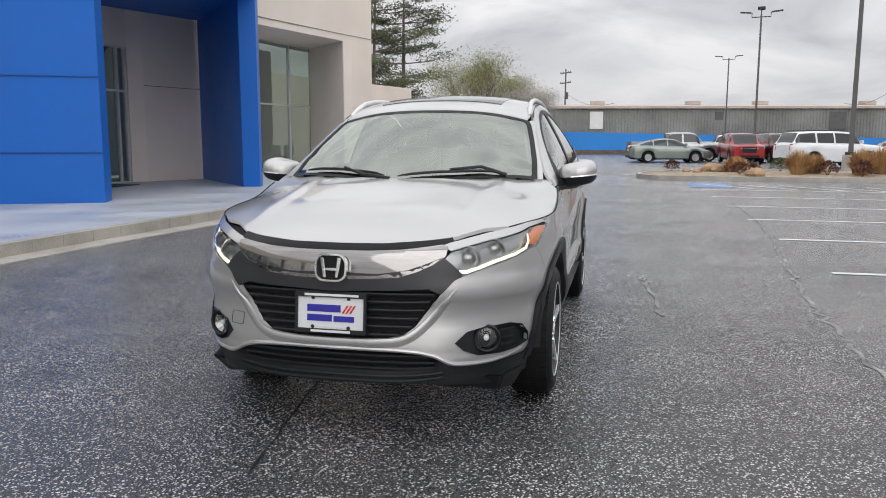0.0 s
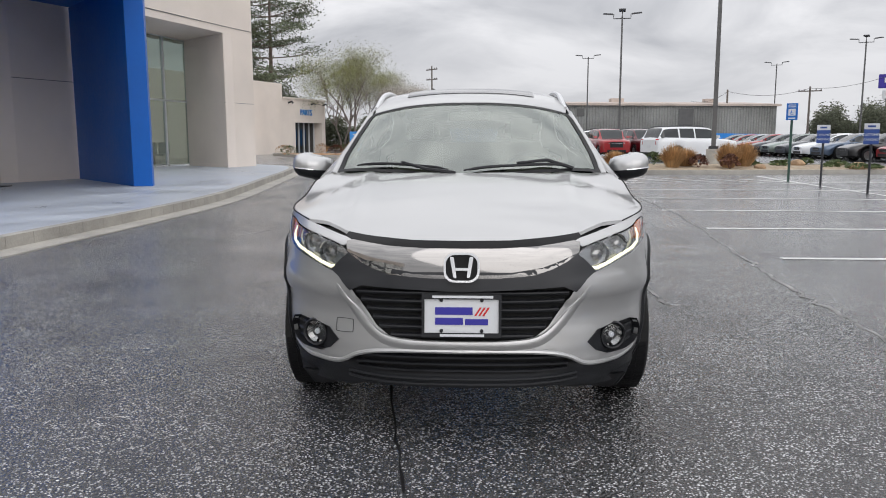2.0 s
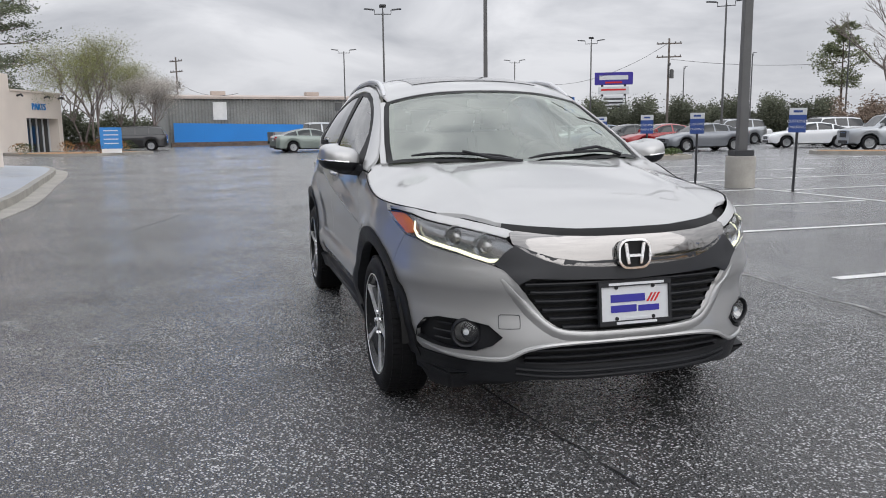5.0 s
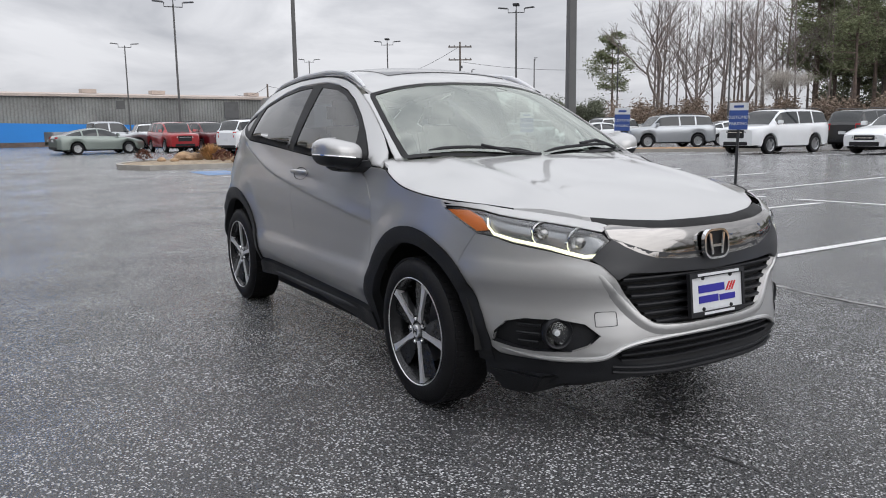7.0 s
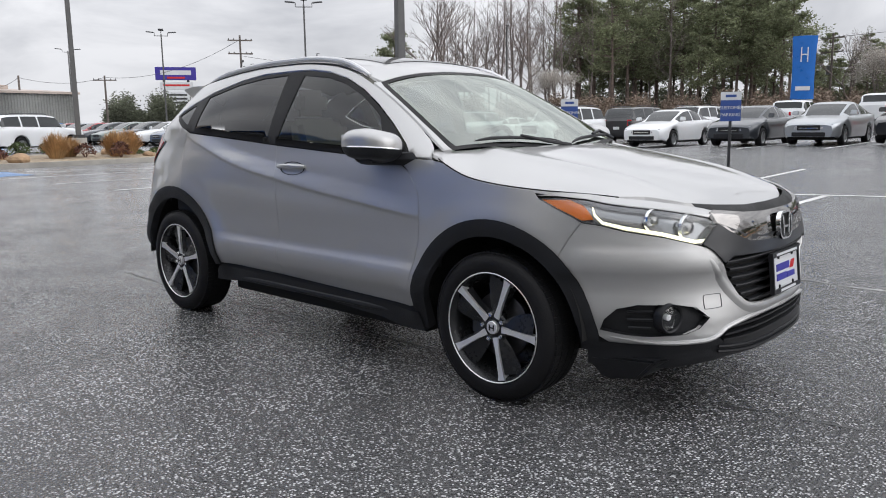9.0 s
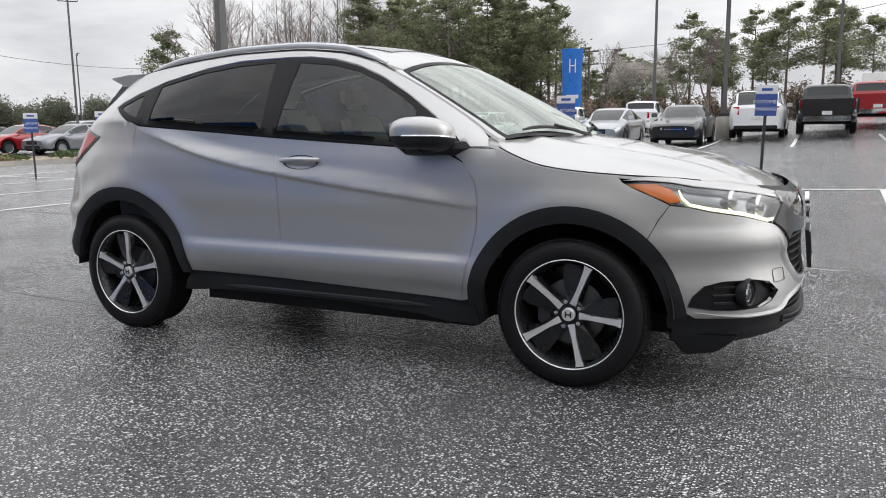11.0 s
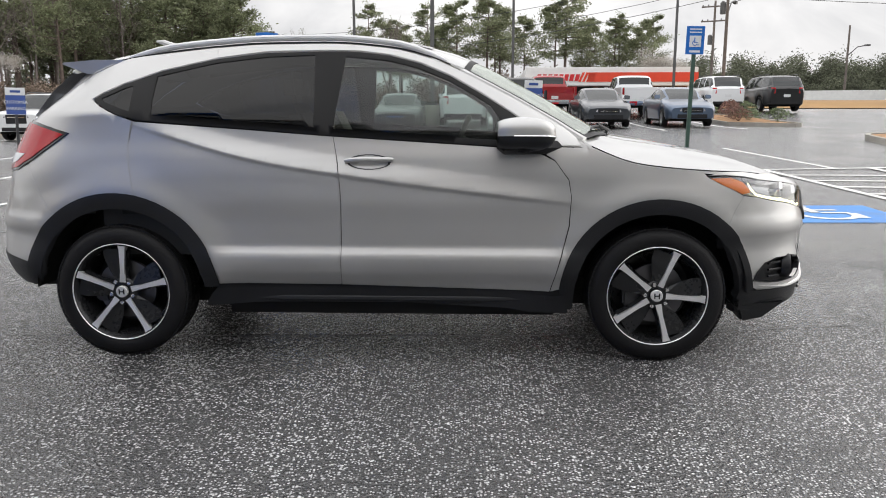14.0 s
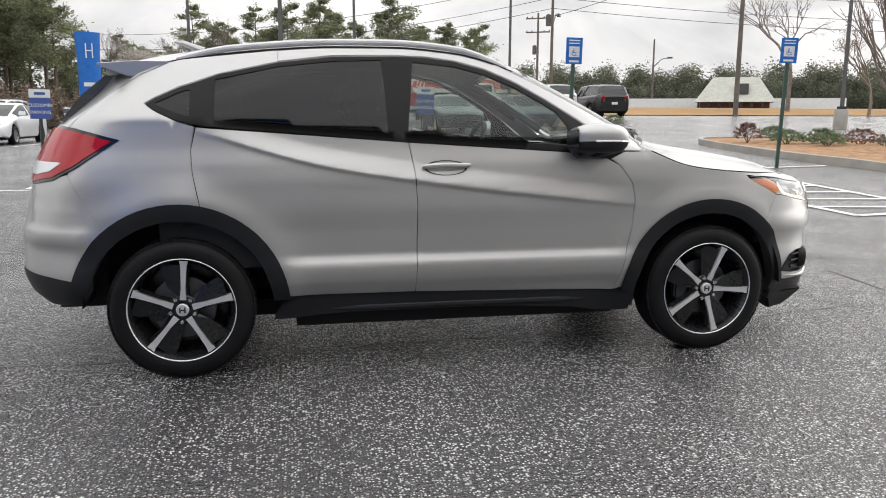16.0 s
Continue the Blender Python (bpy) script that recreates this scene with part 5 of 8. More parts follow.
NR, SR = "in the front row", "in the back rows"
for st, co, x in (("suv", "white", -17.5), ("sedan", "white", -12.3), ("sedan", "dark_grey", -9.0), ("sedan", "silver", -6.3), ("sedan", "black", -3.6), ("sedan", "dark_grey", 4.0), ("sedan", "blue_grey", 7.0)):
    park(st, co, x, 23.5 + CARS[st]["L"] / 2, -90 + random.uniform(-1.5, 1.5), NR)
for st, co, x, y in (("suv", "white", -1.2, 26.5), ("pickup", "black", 1.1, 26.5), ("pickup", "red", 2.9, 31.5), ("pickup", "white", 6.7, 30)):
    park(st, co, x, y + CARS[st]["L"] / 2, 90 + random.uniform(-1.5, 1.5), "with its tail to the lane")
for st, co, x, y, h in (("suv", "black", -17, 32.3, 90), ("suv", "white", -15.6, 36.5, 90), ("pickup", "white", -12, 39, 90), ("pickup", "white", -7.7, 38.5, 90), ("suv", "white", 12, 37.8, 90), ("suv", "black", 14.6, 37, 90),
                        ("suv", "silver", -27.5, 30.5, -112), ("sedan", "white", -34.0, 31.0, -112), ("suv", "white", -38, 37, 90), ("suv", "silver", -44, 33, -90), ("sedan", "white", -47, 36, -90)):
    park(st, co, x, y, h, SR)
park("sedan", "white", -28.5, 37.0, 75, SR)
park("suv", "white", -37.6, 10.9, 112, "behind a planted island")
for i, co in enumerate(("grey", "red", "silver", "red", "dark_grey", "green_grey", "dark_grey", "white", "blue_grey", "black", "red", "grey")):
    x = -60.5 + 2.6 * i
    park("sedan", co, x, 18.3 + max(0.0, (x + 38) * 0.3) + CARS["sedan"]["L"] / 2, -90 + random.uniform(-2, 2), "in a far row")
for st, co, x, y, h in (("pickup", "silver", -48.6, 4.3, 100), ("sedan", "green_grey", -45.4, 3.7, 102), ("pickup", "white", -61, 10, 95), ("suv", "white", -56, 9.8, 92), ("suv", "red", -45.5, 7.9, 4), ("suv", "dark_red", -46.8, 10.2, 8)):
    park(st, co, x, y, h, "near the service building")
park("suv", "black", -58, -8, -90, "by the service entrance")


# ---- trees ----
def clump(mm, c, r, k, leaf, flat=0.7):
    """A loose cloud of small leaf blades."""
    for _ in range(k):
        p = Vector(c) + Vector((random.gauss(0, r), random.gauss(0, r), random.gauss(0, r * flat)))
        u = Vector((random.gauss(0, 1), random.gauss(0, 1), random.gauss(0, 0.6))).normalized()
        w = u.orthogonal().normalized()
        w.rotate(Quaternion(u, random.uniform(0, 6.28)))
        s = leaf * random.uniform(0.6, 1.3)
        mm.add([p - u * s, p + w * s * 0.4, p + u * s, p - w * s * 0.4], [(0, 1, 2, 3)])


def pine(h, bare, leaf=0.22, k=34, material=None, seed=1, spread=0.17, flat=0.65, tier=1.0):
    random.seed(seed)
    ob = thing("pine_tree", pose(0, 0, 0), "tall pine with a bare trunk and dark green crown", "tree", "pines round the lot")
    tr, cr = Mesh(), Mesh()
    lean = (random.uniform(-0.02, 0.02) * h, random.uniform(-0.02, 0.02) * h)
    ax = lambda z: Vector((lean[0] * (z / h) ** 2, lean[1] * (z / h) ** 2, z))
    tr.tube([ax(h * t) for t in np.linspace(-0.01, 1, 9)], [0.014 * h * (1.15 - t) for t in np.linspace(0, 1.05, 9)], 8)
    z = h * bare
    while z < h * 0.985:
        u = (z - h * bare) / (h * (1 - bare))
        R = h * spread * (0.45 + 1.1 * math.sin(math.pi * (0.18 + 0.82 * u) ** 0.8)) * 0.72 * random.uniform(0.65, 1.15)
        for _ in range(random.randint(2, 4)):
            a = random.uniform(0, 6.28)
            e = ax(z) + Vector((R * math.cos(a), R * math.sin(a), R * random.uniform(-0.05, 0.4)))
            tr.tube([ax(z), ax(z).lerp(e, 0.5) + Vector((0, 0, -0.04 * R)), e], [0.0035 * h, 0.0025 * h, 0.001 * h], 5, cap=False)
            for t in (0.5, 0.8, 1.0):
                clump(cr, ax(z).lerp(e, t) + Vector((0, 0, 0.1)), R * 0.18, int(k * (0.6 + 0.5 * t)), leaf, flat)
        z += h * tier * random.uniform(0.028, 0.05)
    clump(cr, ax(h), h * 0.02, k, leaf, 1.4)
    tr.make("trunk", M_BARK, ob, smooth=True)
    cr.make("crown", material or M_PINE, ob)
    return ob


def limb(mm, tips, p, d, length, r, level, spread, thin):
    q = p + d * length * 0.5 + Vector((random.gauss(0, 1), random.gauss(0, 1), random.gauss(0, 0.4))) * length * 0.05
    e = p + d * length
    mm.tube([p, q, e], [r, r * 0.82, r * 0.66], 7 if level > 2 else 4 if level > 0 else 3, cap=False)
    if level == 0:
        tips.append(e)
        return
    for i in range(random.randint(2, 3) + (1 if level == thin else 0)):
        nd = (d + Vector((random.gauss(0, spread), random.gauss(0, spread), random.gauss(0.12, spread * 0.7)))).normalized()
        limb(mm, tips, e if i else q.lerp(e, random.uniform(0.5, 1)), nd, length * random.uniform(0.62, 0.85), r * random.uniform(0.52, 0.68), level - 1, spread, thin)


def broadleaf(name, h, label, seed, levels=5, stems=1, spread=0.42, bark=None, leaves=None, k=10, leaf=0.12, r=0.2, group="trees round the lot"):
    random.seed(seed)
    ob = thing(name, pose(0, 0, 0), label, "tree", group)
    tr, cr, tips = Mesh(), Mesh(), []
    for i in range(stems):
        a = 6.28 * i / stems + random.uniform(-0.4, 0.4)
        d = Vector((math.cos(a) * 0.28, math.sin(a) * 0.28, 1)).normalized() if stems > 1 else Vector((random.gauss(0, 0.03), random.gauss(0, 0.03), 1)).normalized()
        limb(tr, tips, Vector((math.cos(a), math.sin(a), 0)) * (0.12 if stems > 1 else 0) - Vector((0, 0, 0.1)), d, h * 0.27, h * 0.016 / (1 + 0.4 * (stems > 1)), levels, spread, levels)
    top = max(p.z for p in tips)
    s = h / top
    tr.v = [(x * s, y * s, z * s) for x, y, z in tr.v]
    tr.make("trunk", bark or M_BARKG, ob, smooth=True)
    if leaves:
        for p in tips:
            clump(cr, p * s, r * h / 8, k, leaf)
        cr.make("crown", leaves, ob)
    return ob


pa, pb = pine(18.0, 0.24, 0.12, 130, M_PINED, 3, 0.2, 0.34, 1.35), pine(17.0, 0.22, 0.12, 130, M_PINED, 8, 0.2, 0.34, 1.35)
pa.matrix_world, pb.matrix_world = pose(-66.1, -19.0, 0), pose(-63.0, -20.9, 0)
spring = broadleaf("spring_tree", 8.5, "broad tree in pale green spring leaf", 21, 6, stems=2, leaves=M_SPRING, k=26, leaf=0.055, r=0.5)
spring.matrix_world = pose(-61.5, -10.8, 0)
for x, y, q in ((-66.5, -12.6, 0.95), (-70.0, -9.5, 0.86)):
    copy_thing(spring, pose(x, y, 0, 0, 0, 70 * q) @ Matrix.Diagonal((q, q, q, 1)))
bl = broadleaf("blossom_tree", 6.5, "small tree in pale white blossom", 22, 6, stems=2, leaves=M_BLOSS, k=22, leaf=0.055, r=0.45)
bl.matrix_world = pose(-64, -7, 0)
broadleaf("crape_myrtle", 4.5, "bare multi-stemmed crape myrtle in the mulch bed", 5, 4, stems=4, spread=0.28, bark=M_BARKG).matrix_world = pose(12.0, 11.3, ground_z(12, 11.3) + 0.12)
big = broadleaf("bare_tree", 9.6, "large spreading bare tree beside the road", 31, 6, spread=0.40, bark=M_BARKG)
big.matrix_world = pose(33, 46.5, ground_z(33, 46.5) + 0.3)
broadleaf("bare_tree", 6.5, "bare tree with reddish budding twigs", 32, 5, bark=M_BRUSH, leaves=M_BRUSH, k=5, leaf=0.07, r=0.2).matrix_world = pose(36, 42, ground_z(36, 42))


def ray(az, dist):
    return 3.7 + dist * math.cos(radians(az)), -1.1 + dist * math.sin(radians(az))


# woods behind the warehouse: bare trees, then pines
def tall_bare(h, seed):
    """A straight woodland tree, bare in early spring."""
    random.seed(seed)
    ob = thing("bare_tree", pose(0, 0, 0), "tall straight bare woodland tree behind the lot", "tree", "woodland trees")
    tr, tips = Mesh(), []
    kx, ky = random.uniform(-0.03, 0.03), random.uniform(-0.03, 0.03)
    ax = lambda z: Vector((kx * z + 0.1 * math.sin(z * 0.5 + seed), ky * z + 0.1 * math.sin(z * 0.4 + 2 * seed), z))
    tr.tube([ax(h * t) for t in np.linspace(-0.01, 1, 12)], [0.0085 * h * (1.04 - t) + 0.01 for t in np.linspace(0, 1, 12)], 7)
    z = h * random.uniform(0.28, 0.4)
    while z < h * 0.97:
        a, u = random.uniform(0, 6.28), z / h
        d = Vector((math.cos(a) * 0.7, math.sin(a) * 0.7, 0.75)).normalized()
        limb(tr, tips, ax(z), d, h * random.uniform(0.07, 0.12) * (1.45 - u), 0.0032 * h * (1.25 - u), 3, 0.36, 9)
        z += h * random.uniform(0.022, 0.045)
    tr.make("trunk", M_BARKG, ob, smooth=True)
    return ob


bare = [tall_bare(15.5, 41), tall_bare(14.5, 42), tall_bare(17.0, 43)]
wood = [pine(15.5, 0.34, 0.15, 46, seed=51, spread=0.14), pine(14.0, 0.44, 0.15, 46, seed=52, spread=0.16), pine(12.5, 0.46, 0.15, 50, seed=53, spread=0.2)]
random.seed(60)
first = {id(o): True for o in bare + wood}


def stand(src, x, y, scale):
    m = pose(x, y, ground_z(x, y) - 0.1, 0, 0, random.uniform(0, 360))
    if first[id(src)]:
        first[id(src)] = False
        src.matrix_world = m
        return src
    return copy_thing(src, m @ Matrix.Diagonal((scale, scale, scale, 1)))


fan = [broadleaf("bare_tree", 13.5, "broad bare hardwood with fine grey twigs at the wood's edge", 81, 6, spread=0.34, bark=M_BARKG, group="woodland trees"),
       broadleaf("bare_tree", 12.5, "broad bare hardwood with fine grey twigs at the wood's edge", 82, 6, spread=0.36, bark=M_BARKG, group="woodland trees")]
first.update({id(o): True for o in fan})
for i, az in enumerate((134.6, 131.9, 128.6)):
    stand(fan[i % 2], *ray(az, random.uniform(70, 78)), random.uniform(0.85, 1.05))
for i in range(38):
    az = 134.8 - 16.5 * i / 37 + random.uniform(-0.3, 0.3)
    stand(bare[i % 3], *ray(az, random.uniform(70, 100)), random.uniform(0.72, 1.02) if az > 131 else random.uniform(0.85, 1.1))
for i in range(30):
    az = 124.5 - 14.5 * i / 29 + random.uniform(-0.4, 0.4)
    stand(wood[i % 3 if i % 5 else 0], *ray(az, random.uniform(74, 98)), random.uniform(0.85, 1.12) * (0.8 if i % 7 == 3 else 1.0))
for i in range(12):
    az = 109.5 - 8.0 * i / 11 + random.uniform(-0.5, 0.5)
    stand(wood[i % 3], *ray(az, random.uniform(90, 104)), random.uniform(0.52, 0.72))
for i in range(19):
    az = 101 - 22.0 * i / 18 + random.uniform(-0.8, 0.8)
    stand(wood[2 if i % 4 else 1], *ray(az, random.uniform(84, 98)), random.uniform(0.72, 1.02))
for i, az in enumerate((106.5, 101.2, 99.4)):
    stand(fan[i % 2], *ray(az, 82), random.uniform(0.62, 0.8))
stand(wood[2], *ray(137.6, 84), 0.86)
for az, dist, s in ((104.5, 80, 1.1), (79, 84, 1.0), (126.5, 70, 0.8)):
    copy_thing(bl, pose(*ray(az, dist), 1.0) @ Matrix.Diagonal((s, s, s, 1)))


def thicket(name, az0, az1, d0, d1, h0, h1, material, label, k, leaf, seed):
    """Far undergrowth or a treeline that nobody could count."""
    random.seed(seed)
    mm = Mesh()
    for _ in range(k):
        az, dist = random.uniform(az0, az1), random.uniform(d0, d1)
        x, y = ray(az, dist)
        top = h0 + (h1 - h0) * (0.5 + 0.5 * math.sin(az * 2.1 + 1.3 * math.sin(az * 5.3))) * random.uniform(0.6, 1)
        for _ in range(7):
            z = ground_z(x, y) + top * random.random() ** 0.8
            clump(mm, (x, y, z), 0.13 * top ** 0.8, 6, leaf)
    tagged(mm.make(name, material), label, "trees", kind="stuff")


thicket("brush", 106, 138, 68, 76, 1.8, 3.6, M_BRUSH, "tangled bare brush at the edge of the woods", 2600, 0.13, 71)
thicket("undergrowth", 104, 124, 92, 108, 3.0, 6.0, M_WOODS, "grey-green undergrowth deep in the woods", 1300, 0.22, 72)
thicket("brush", 78, 108, 92, 104, 2.0, 4.6, M_BRUSH, "low brush under the pine row", 1800, 0.18, 73)
thicket("evergreen_line", 138, 157, 104, 118, 2.6, 5.4, M_WOODS, "hazy evergreen line beyond the side street", 3000, 0.17, 74)
thicket("far_treeline", 34, 80, 124, 140, 4.6, 7.8, M_WOODS, "hazy far treeline beyond the road", 5200, 0.21, 75)
thicket("far_brush", 34, 80, 118, 126, 2.4, 5.0, M_WOODS, "grey-green trees along the far road", 2000, 0.17, 76)
thicket("hedge", -175, -168, 76, 80, 2.0, 3.4, M_WOODS, "dark green hedge under the spring trees", 420, 0.15, 77)

# ---- the silver crossover ----
from mathutils.geometry import delaunay_2d_cdt

M_SILVER = mat("silver_metallic_paint", (0.485, 0.484, 0.480, 1), 0.40, metal=0.70, vary=0.015, scale=2, fine=900, coat=1.0, rvary=0.03, spec=0.5)
M_SATIN = mat("satin_dark_grey_plastic", srgb(48, 49, 52), 0.38, vary=0.06, scale=3, fine=120)
M_GAP = plain("black_void", (0.008, 0.008, 0.008, 1), 0.8)
M_TRIMB = mat("black_window_trim", srgb(20, 20, 21), 0.5, vary=0.1, spec=0.25)
M_GLOSSB = plain("gloss_black_trim", (0.012, 0.012, 0.013, 1), 0.12, coat=0.5)
M_SMOKE = plain("smoked_chrome", (0.34, 0.33, 0.32, 1), 0.07, 1.0)
M_MACH = plain("machined_alloy", (0.80, 0.80, 0.81, 1), 0.34, 0.55)
M_DISC = plain("brake_steel", (0.13, 0.13, 0.14, 1), 0.4, 0.9)
M_POCK = mat("dark_alloy_pocket", srgb(40, 41, 43), 0.26, metal=0.3, vary=0.08)
M_AMBER = plain("amber_lens", (0.78, 0.20, 0.04, 1), 0.12, coat=0.5)
M_DRL = plain("running_light", (1.0, 0.96, 0.66, 1), 0.2, emit=1.0)
M_RAIL = plain("satin_silver_rail", (0.66, 0.665, 0.675, 1), 0.38, 0.25)
M_BEZEL = plain("lamp_bezel", (0.30, 0.30, 0.305, 1), 0.16, 0.75)
M_SEAT = mat("grey_seat_fabric", srgb(120, 116, 108), 0.9, vary=0.08, scale=6, fine=90)
M_CABIN = mat("cabin_trim", srgb(112, 112, 104), 0.8, vary=0.06)
M_DASH = mat("dark_dash", srgb(40, 41, 42), 0.7, vary=0.06)
M_PLATEB = mat("plate_print_blue", srgb(44, 40, 150), 0.4, vary=0.03)


M_WS = sheet_glass("windscreen_glass", (0.60, 0.66, 0.58, 1), 0.23, (0.95, 1.0, 0.94, 1))
M_SIDEG = sheet_glass("side_glass", (0.62, 0.70, 0.67, 1), 0.045)
# privacy glass; the blue in its tint stands in for the portal's reflection
M_TINT = sheet_glass("privacy_glass", (0.045, 0.056, 0.088, 1), 0.032)
M_LENS = sheet_glass("headlight_lens", (0.93, 0.95, 0.96, 1), 0.05)

# body tables: height or length against the other two
FZ, FX = (0.14, 0.20, 0.26, 0.34, 0.41, 0.46, 0.52, 0.60, 0.70, 0.76, 0.82, 0.86, 0.90, 0.96, 1.1), (0.78, 0.84, 0.885, 0.89, 0.893, 0.888, 0.880, 0.875, 0.872, 0.866, 0.846, 0.792, 0.70, 0.6, 0.5)
TZ, TX = (0.25, 0.30, 0.37, 0.51, 0.71, 0.94, 1.13, 1.20, 1.34, 1.44, 1.56), (-3.19, -3.29, -3.39, -3.43, -3.40, -3.345, -3.25, -3.17, -3.02, -2.95, -2.90)
PZ, PY = (0.14, 0.22, 0.30, 0.36, 0.44, 0.50, 0.57, 0.66, 0.78, 0.88, 0.97, 1.06, 1.17), (0.80, 0.815, 0.826, 0.838, 0.862, 0.864, 0.856, 0.856, 0.862, 0.860, 0.848, 0.828, 0.81)
BX, BZ = (-3.4, -3.1, -2.72, -2.5, -1.57, -0.81, -0.60, -0.35, -0.1, 0.2, 0.9), (1.17, 1.185, 1.19, 1.165, 1.092, 1.045, 1.034, 1.030, 1.0, 0.98, 0.97)
EX, EZ = (-3.3, -2.95, -2.75, -2.5, -2.2, -1.9, -1.6, -1.3, -1.1, -0.9, -0.7, -0.5, -0.34, -0.2, 0.9), (1.30, 1.385, 1.43, 1.475, 1.51, 1.53, 1.533, 1.51, 1.462, 1.375, 1.272, 1.158, 1.062, 1.02, 1.0)
EYX, EYY = (-3.3, -2.95, -2.6, -2.2, -1.6, -1.2, -0.9, -0.6, -0.34, 0.9), (0.52, 0.555, 0.58, 0.59, 0.595, 0.605, 0.64, 0.70, 0.755, 0.78)
CX, CZ = (-3.3, -2.93, -2.7, -2.4, -2.1, -1.8, -1.5, -1.2, -1.0, -0.85, -0.7, -0.5, -0.3, -0.12, 0.2), (1.40, 1.468, 1.515, 1.56, 1.588, 1.597, 1.588, 1.556, 1.512, 1.455, 1.382, 1.276, 1.162, 1.058, 0.9)
HX, HC, HE = (-0.40, -0.13, 0.0, 0.2, 0.4, 0.55, 0.65, 0.72, 0.78, 0.85), (1.13, 1.076, 1.056, 1.020, 0.980, 0.938, 0.900, 0.862, 0.822, 0.775), (1.066, 0.962, 0.943, 0.926, 0.912, 0.892, 0.872, 0.852, 0.832, 0.80)


def table(xs, ys):
    """A smooth curve through a small table (monotone cubic)."""
    xs, ys = np.array(xs, float), np.array(ys, float)
    d = np.diff(ys) / np.diff(xs)
    m = np.r_[d[0], np.where(d[1:] * d[:-1] > 0, 2 * d[1:] * d[:-1] / (d[1:] + d[:-1] + 1e-12), 0), d[-1]]

    def f(v):
        v = min(max(v, xs[0]), xs[-1])
        i = min(int(np.searchsorted(xs, v, "right")) - 1, len(xs) - 2)
        h = xs[i + 1] - xs[i]
        t = (v - xs[i]) / h
        return float(ys[i] * (2 * t ** 3 - 3 * t * t + 1) + h * m[i] * (t ** 3 - 2 * t * t + t) + ys[i + 1] * (3 * t * t - 2 * t ** 3) + h * m[i + 1] * (t ** 3 - t * t))
    return f


nose, tail, prof, belt = table(FZ, FX), table(TZ, TX), table(PZ, PY), table(BX, BZ)
edge_z, edge_y, crown = table(EX, EZ), table(EYX, EYY), table(CX, CZ)
hood_c, hood_e = table(HX, HC), table(HX, HE)
HUB_F, HUB_R, HUB_Z = 0.0, -2.61, 0.325


swage = table((-2.62, -2.38, -2.03, -1.8, -1.52, -1.21, -0.87, -0.45, -0.2), (1.17, 1.098, 0.998, 0.950, 0.908, 0.866, 0.826, 0.780, 0.76))


def half(x, z):
    """Half width of the body side at x (from the rear wheel to the front one) and height z."""
    zb = belt(x)
    y = prof(min(z, zb))
    y -= 0.05 * smooth01(-2.3, -3.0, x) * smooth01(0.5, 1.2, z)
    if z < zb + 0.02:
        # swage that falls from the rear door's top to the front door
        zl = swage(x)
        k = smooth01(-2.62, -2.25, x) * smooth01(-0.25, -0.7, x)
        y += k * (0.019 * min(1.0, max(0.0, (zl + 0.085 - z) / 0.085)) ** 1.3 * (1 - 0.58 * smooth01(zl + 0.001, zl - 0.026, z)) * smooth01(zl - 0.40, zl - 0.08, z) - 0.008)
        # lower ledge along the doors
        k2 = smooth01(-2.2, -2.0, x) * smooth01(-0.35, -0.6, x)
        y += 0.017 * k2 * smooth01(0.570, 0.493, z) * smooth01(0.36, 0.485, z)
        for hx, r in ((HUB_F, 0.46), (HUB_R, 0.48)):
            d = math.hypot(x - hx, z - HUB_Z)
            y += 0.022 * math.exp(-((d - r) / 0.085) ** 2) * smooth01(0.2, 0.4, z)
    if z > zb:
        ez, ey = edge_z(x), edge_y(x)
        u = min(1.05, (z - zb) / max(0.02, ez - zb))
        y = y + (ey - y) * u + 0.060 * u * (1 - u)
    return y


# the bumper's corners: a brow under the headlight, a hollow over the fog lamp, a lip below it
sculpt = table((0.28, 0.31, 0.345, 0.40, 0.47, 0.53, 0.585, 0.615, 0.66, 0.72, 0.78), (0.0, 0.004, 0.015, 0.004, -0.004, -0.010, -0.004, 0.011, 0.014, 0.004, 0.0))
sculpt_r = table((0.46, 0.53, 0.60, 0.635, 0.67, 0.72, 0.80), (0.0, -0.004, -0.002, 0.010, 0.014, 0.005, 0.0))

# outline in plan: front arc, straight side, rear arc, as one running length
NF, NW, RF, RW, X_REAR = 0.88, 0.865, 0.72, 0.84, -2.6


def arc_table(r, w, p, q):
    out, L, last = [], 0.0, None
    for i in range(241):
        f = math.pi / 2 * i / 240
        pt = (r * math.cos(f) ** (2 / p), w * math.sin(f) ** (2 / q))
        L += math.dist(pt, last) if last else 0.0
        out.append((L, *pt))
        last = pt
    return np.array(out)


ARC_F, ARC_R = arc_table(NF, NW, 2.2, 3.0), arc_table(RF, RW, 3.0, 3.2)
LEN_F, LEN_R = float(ARC_F[-1, 0]), float(ARC_R[-1, 0])


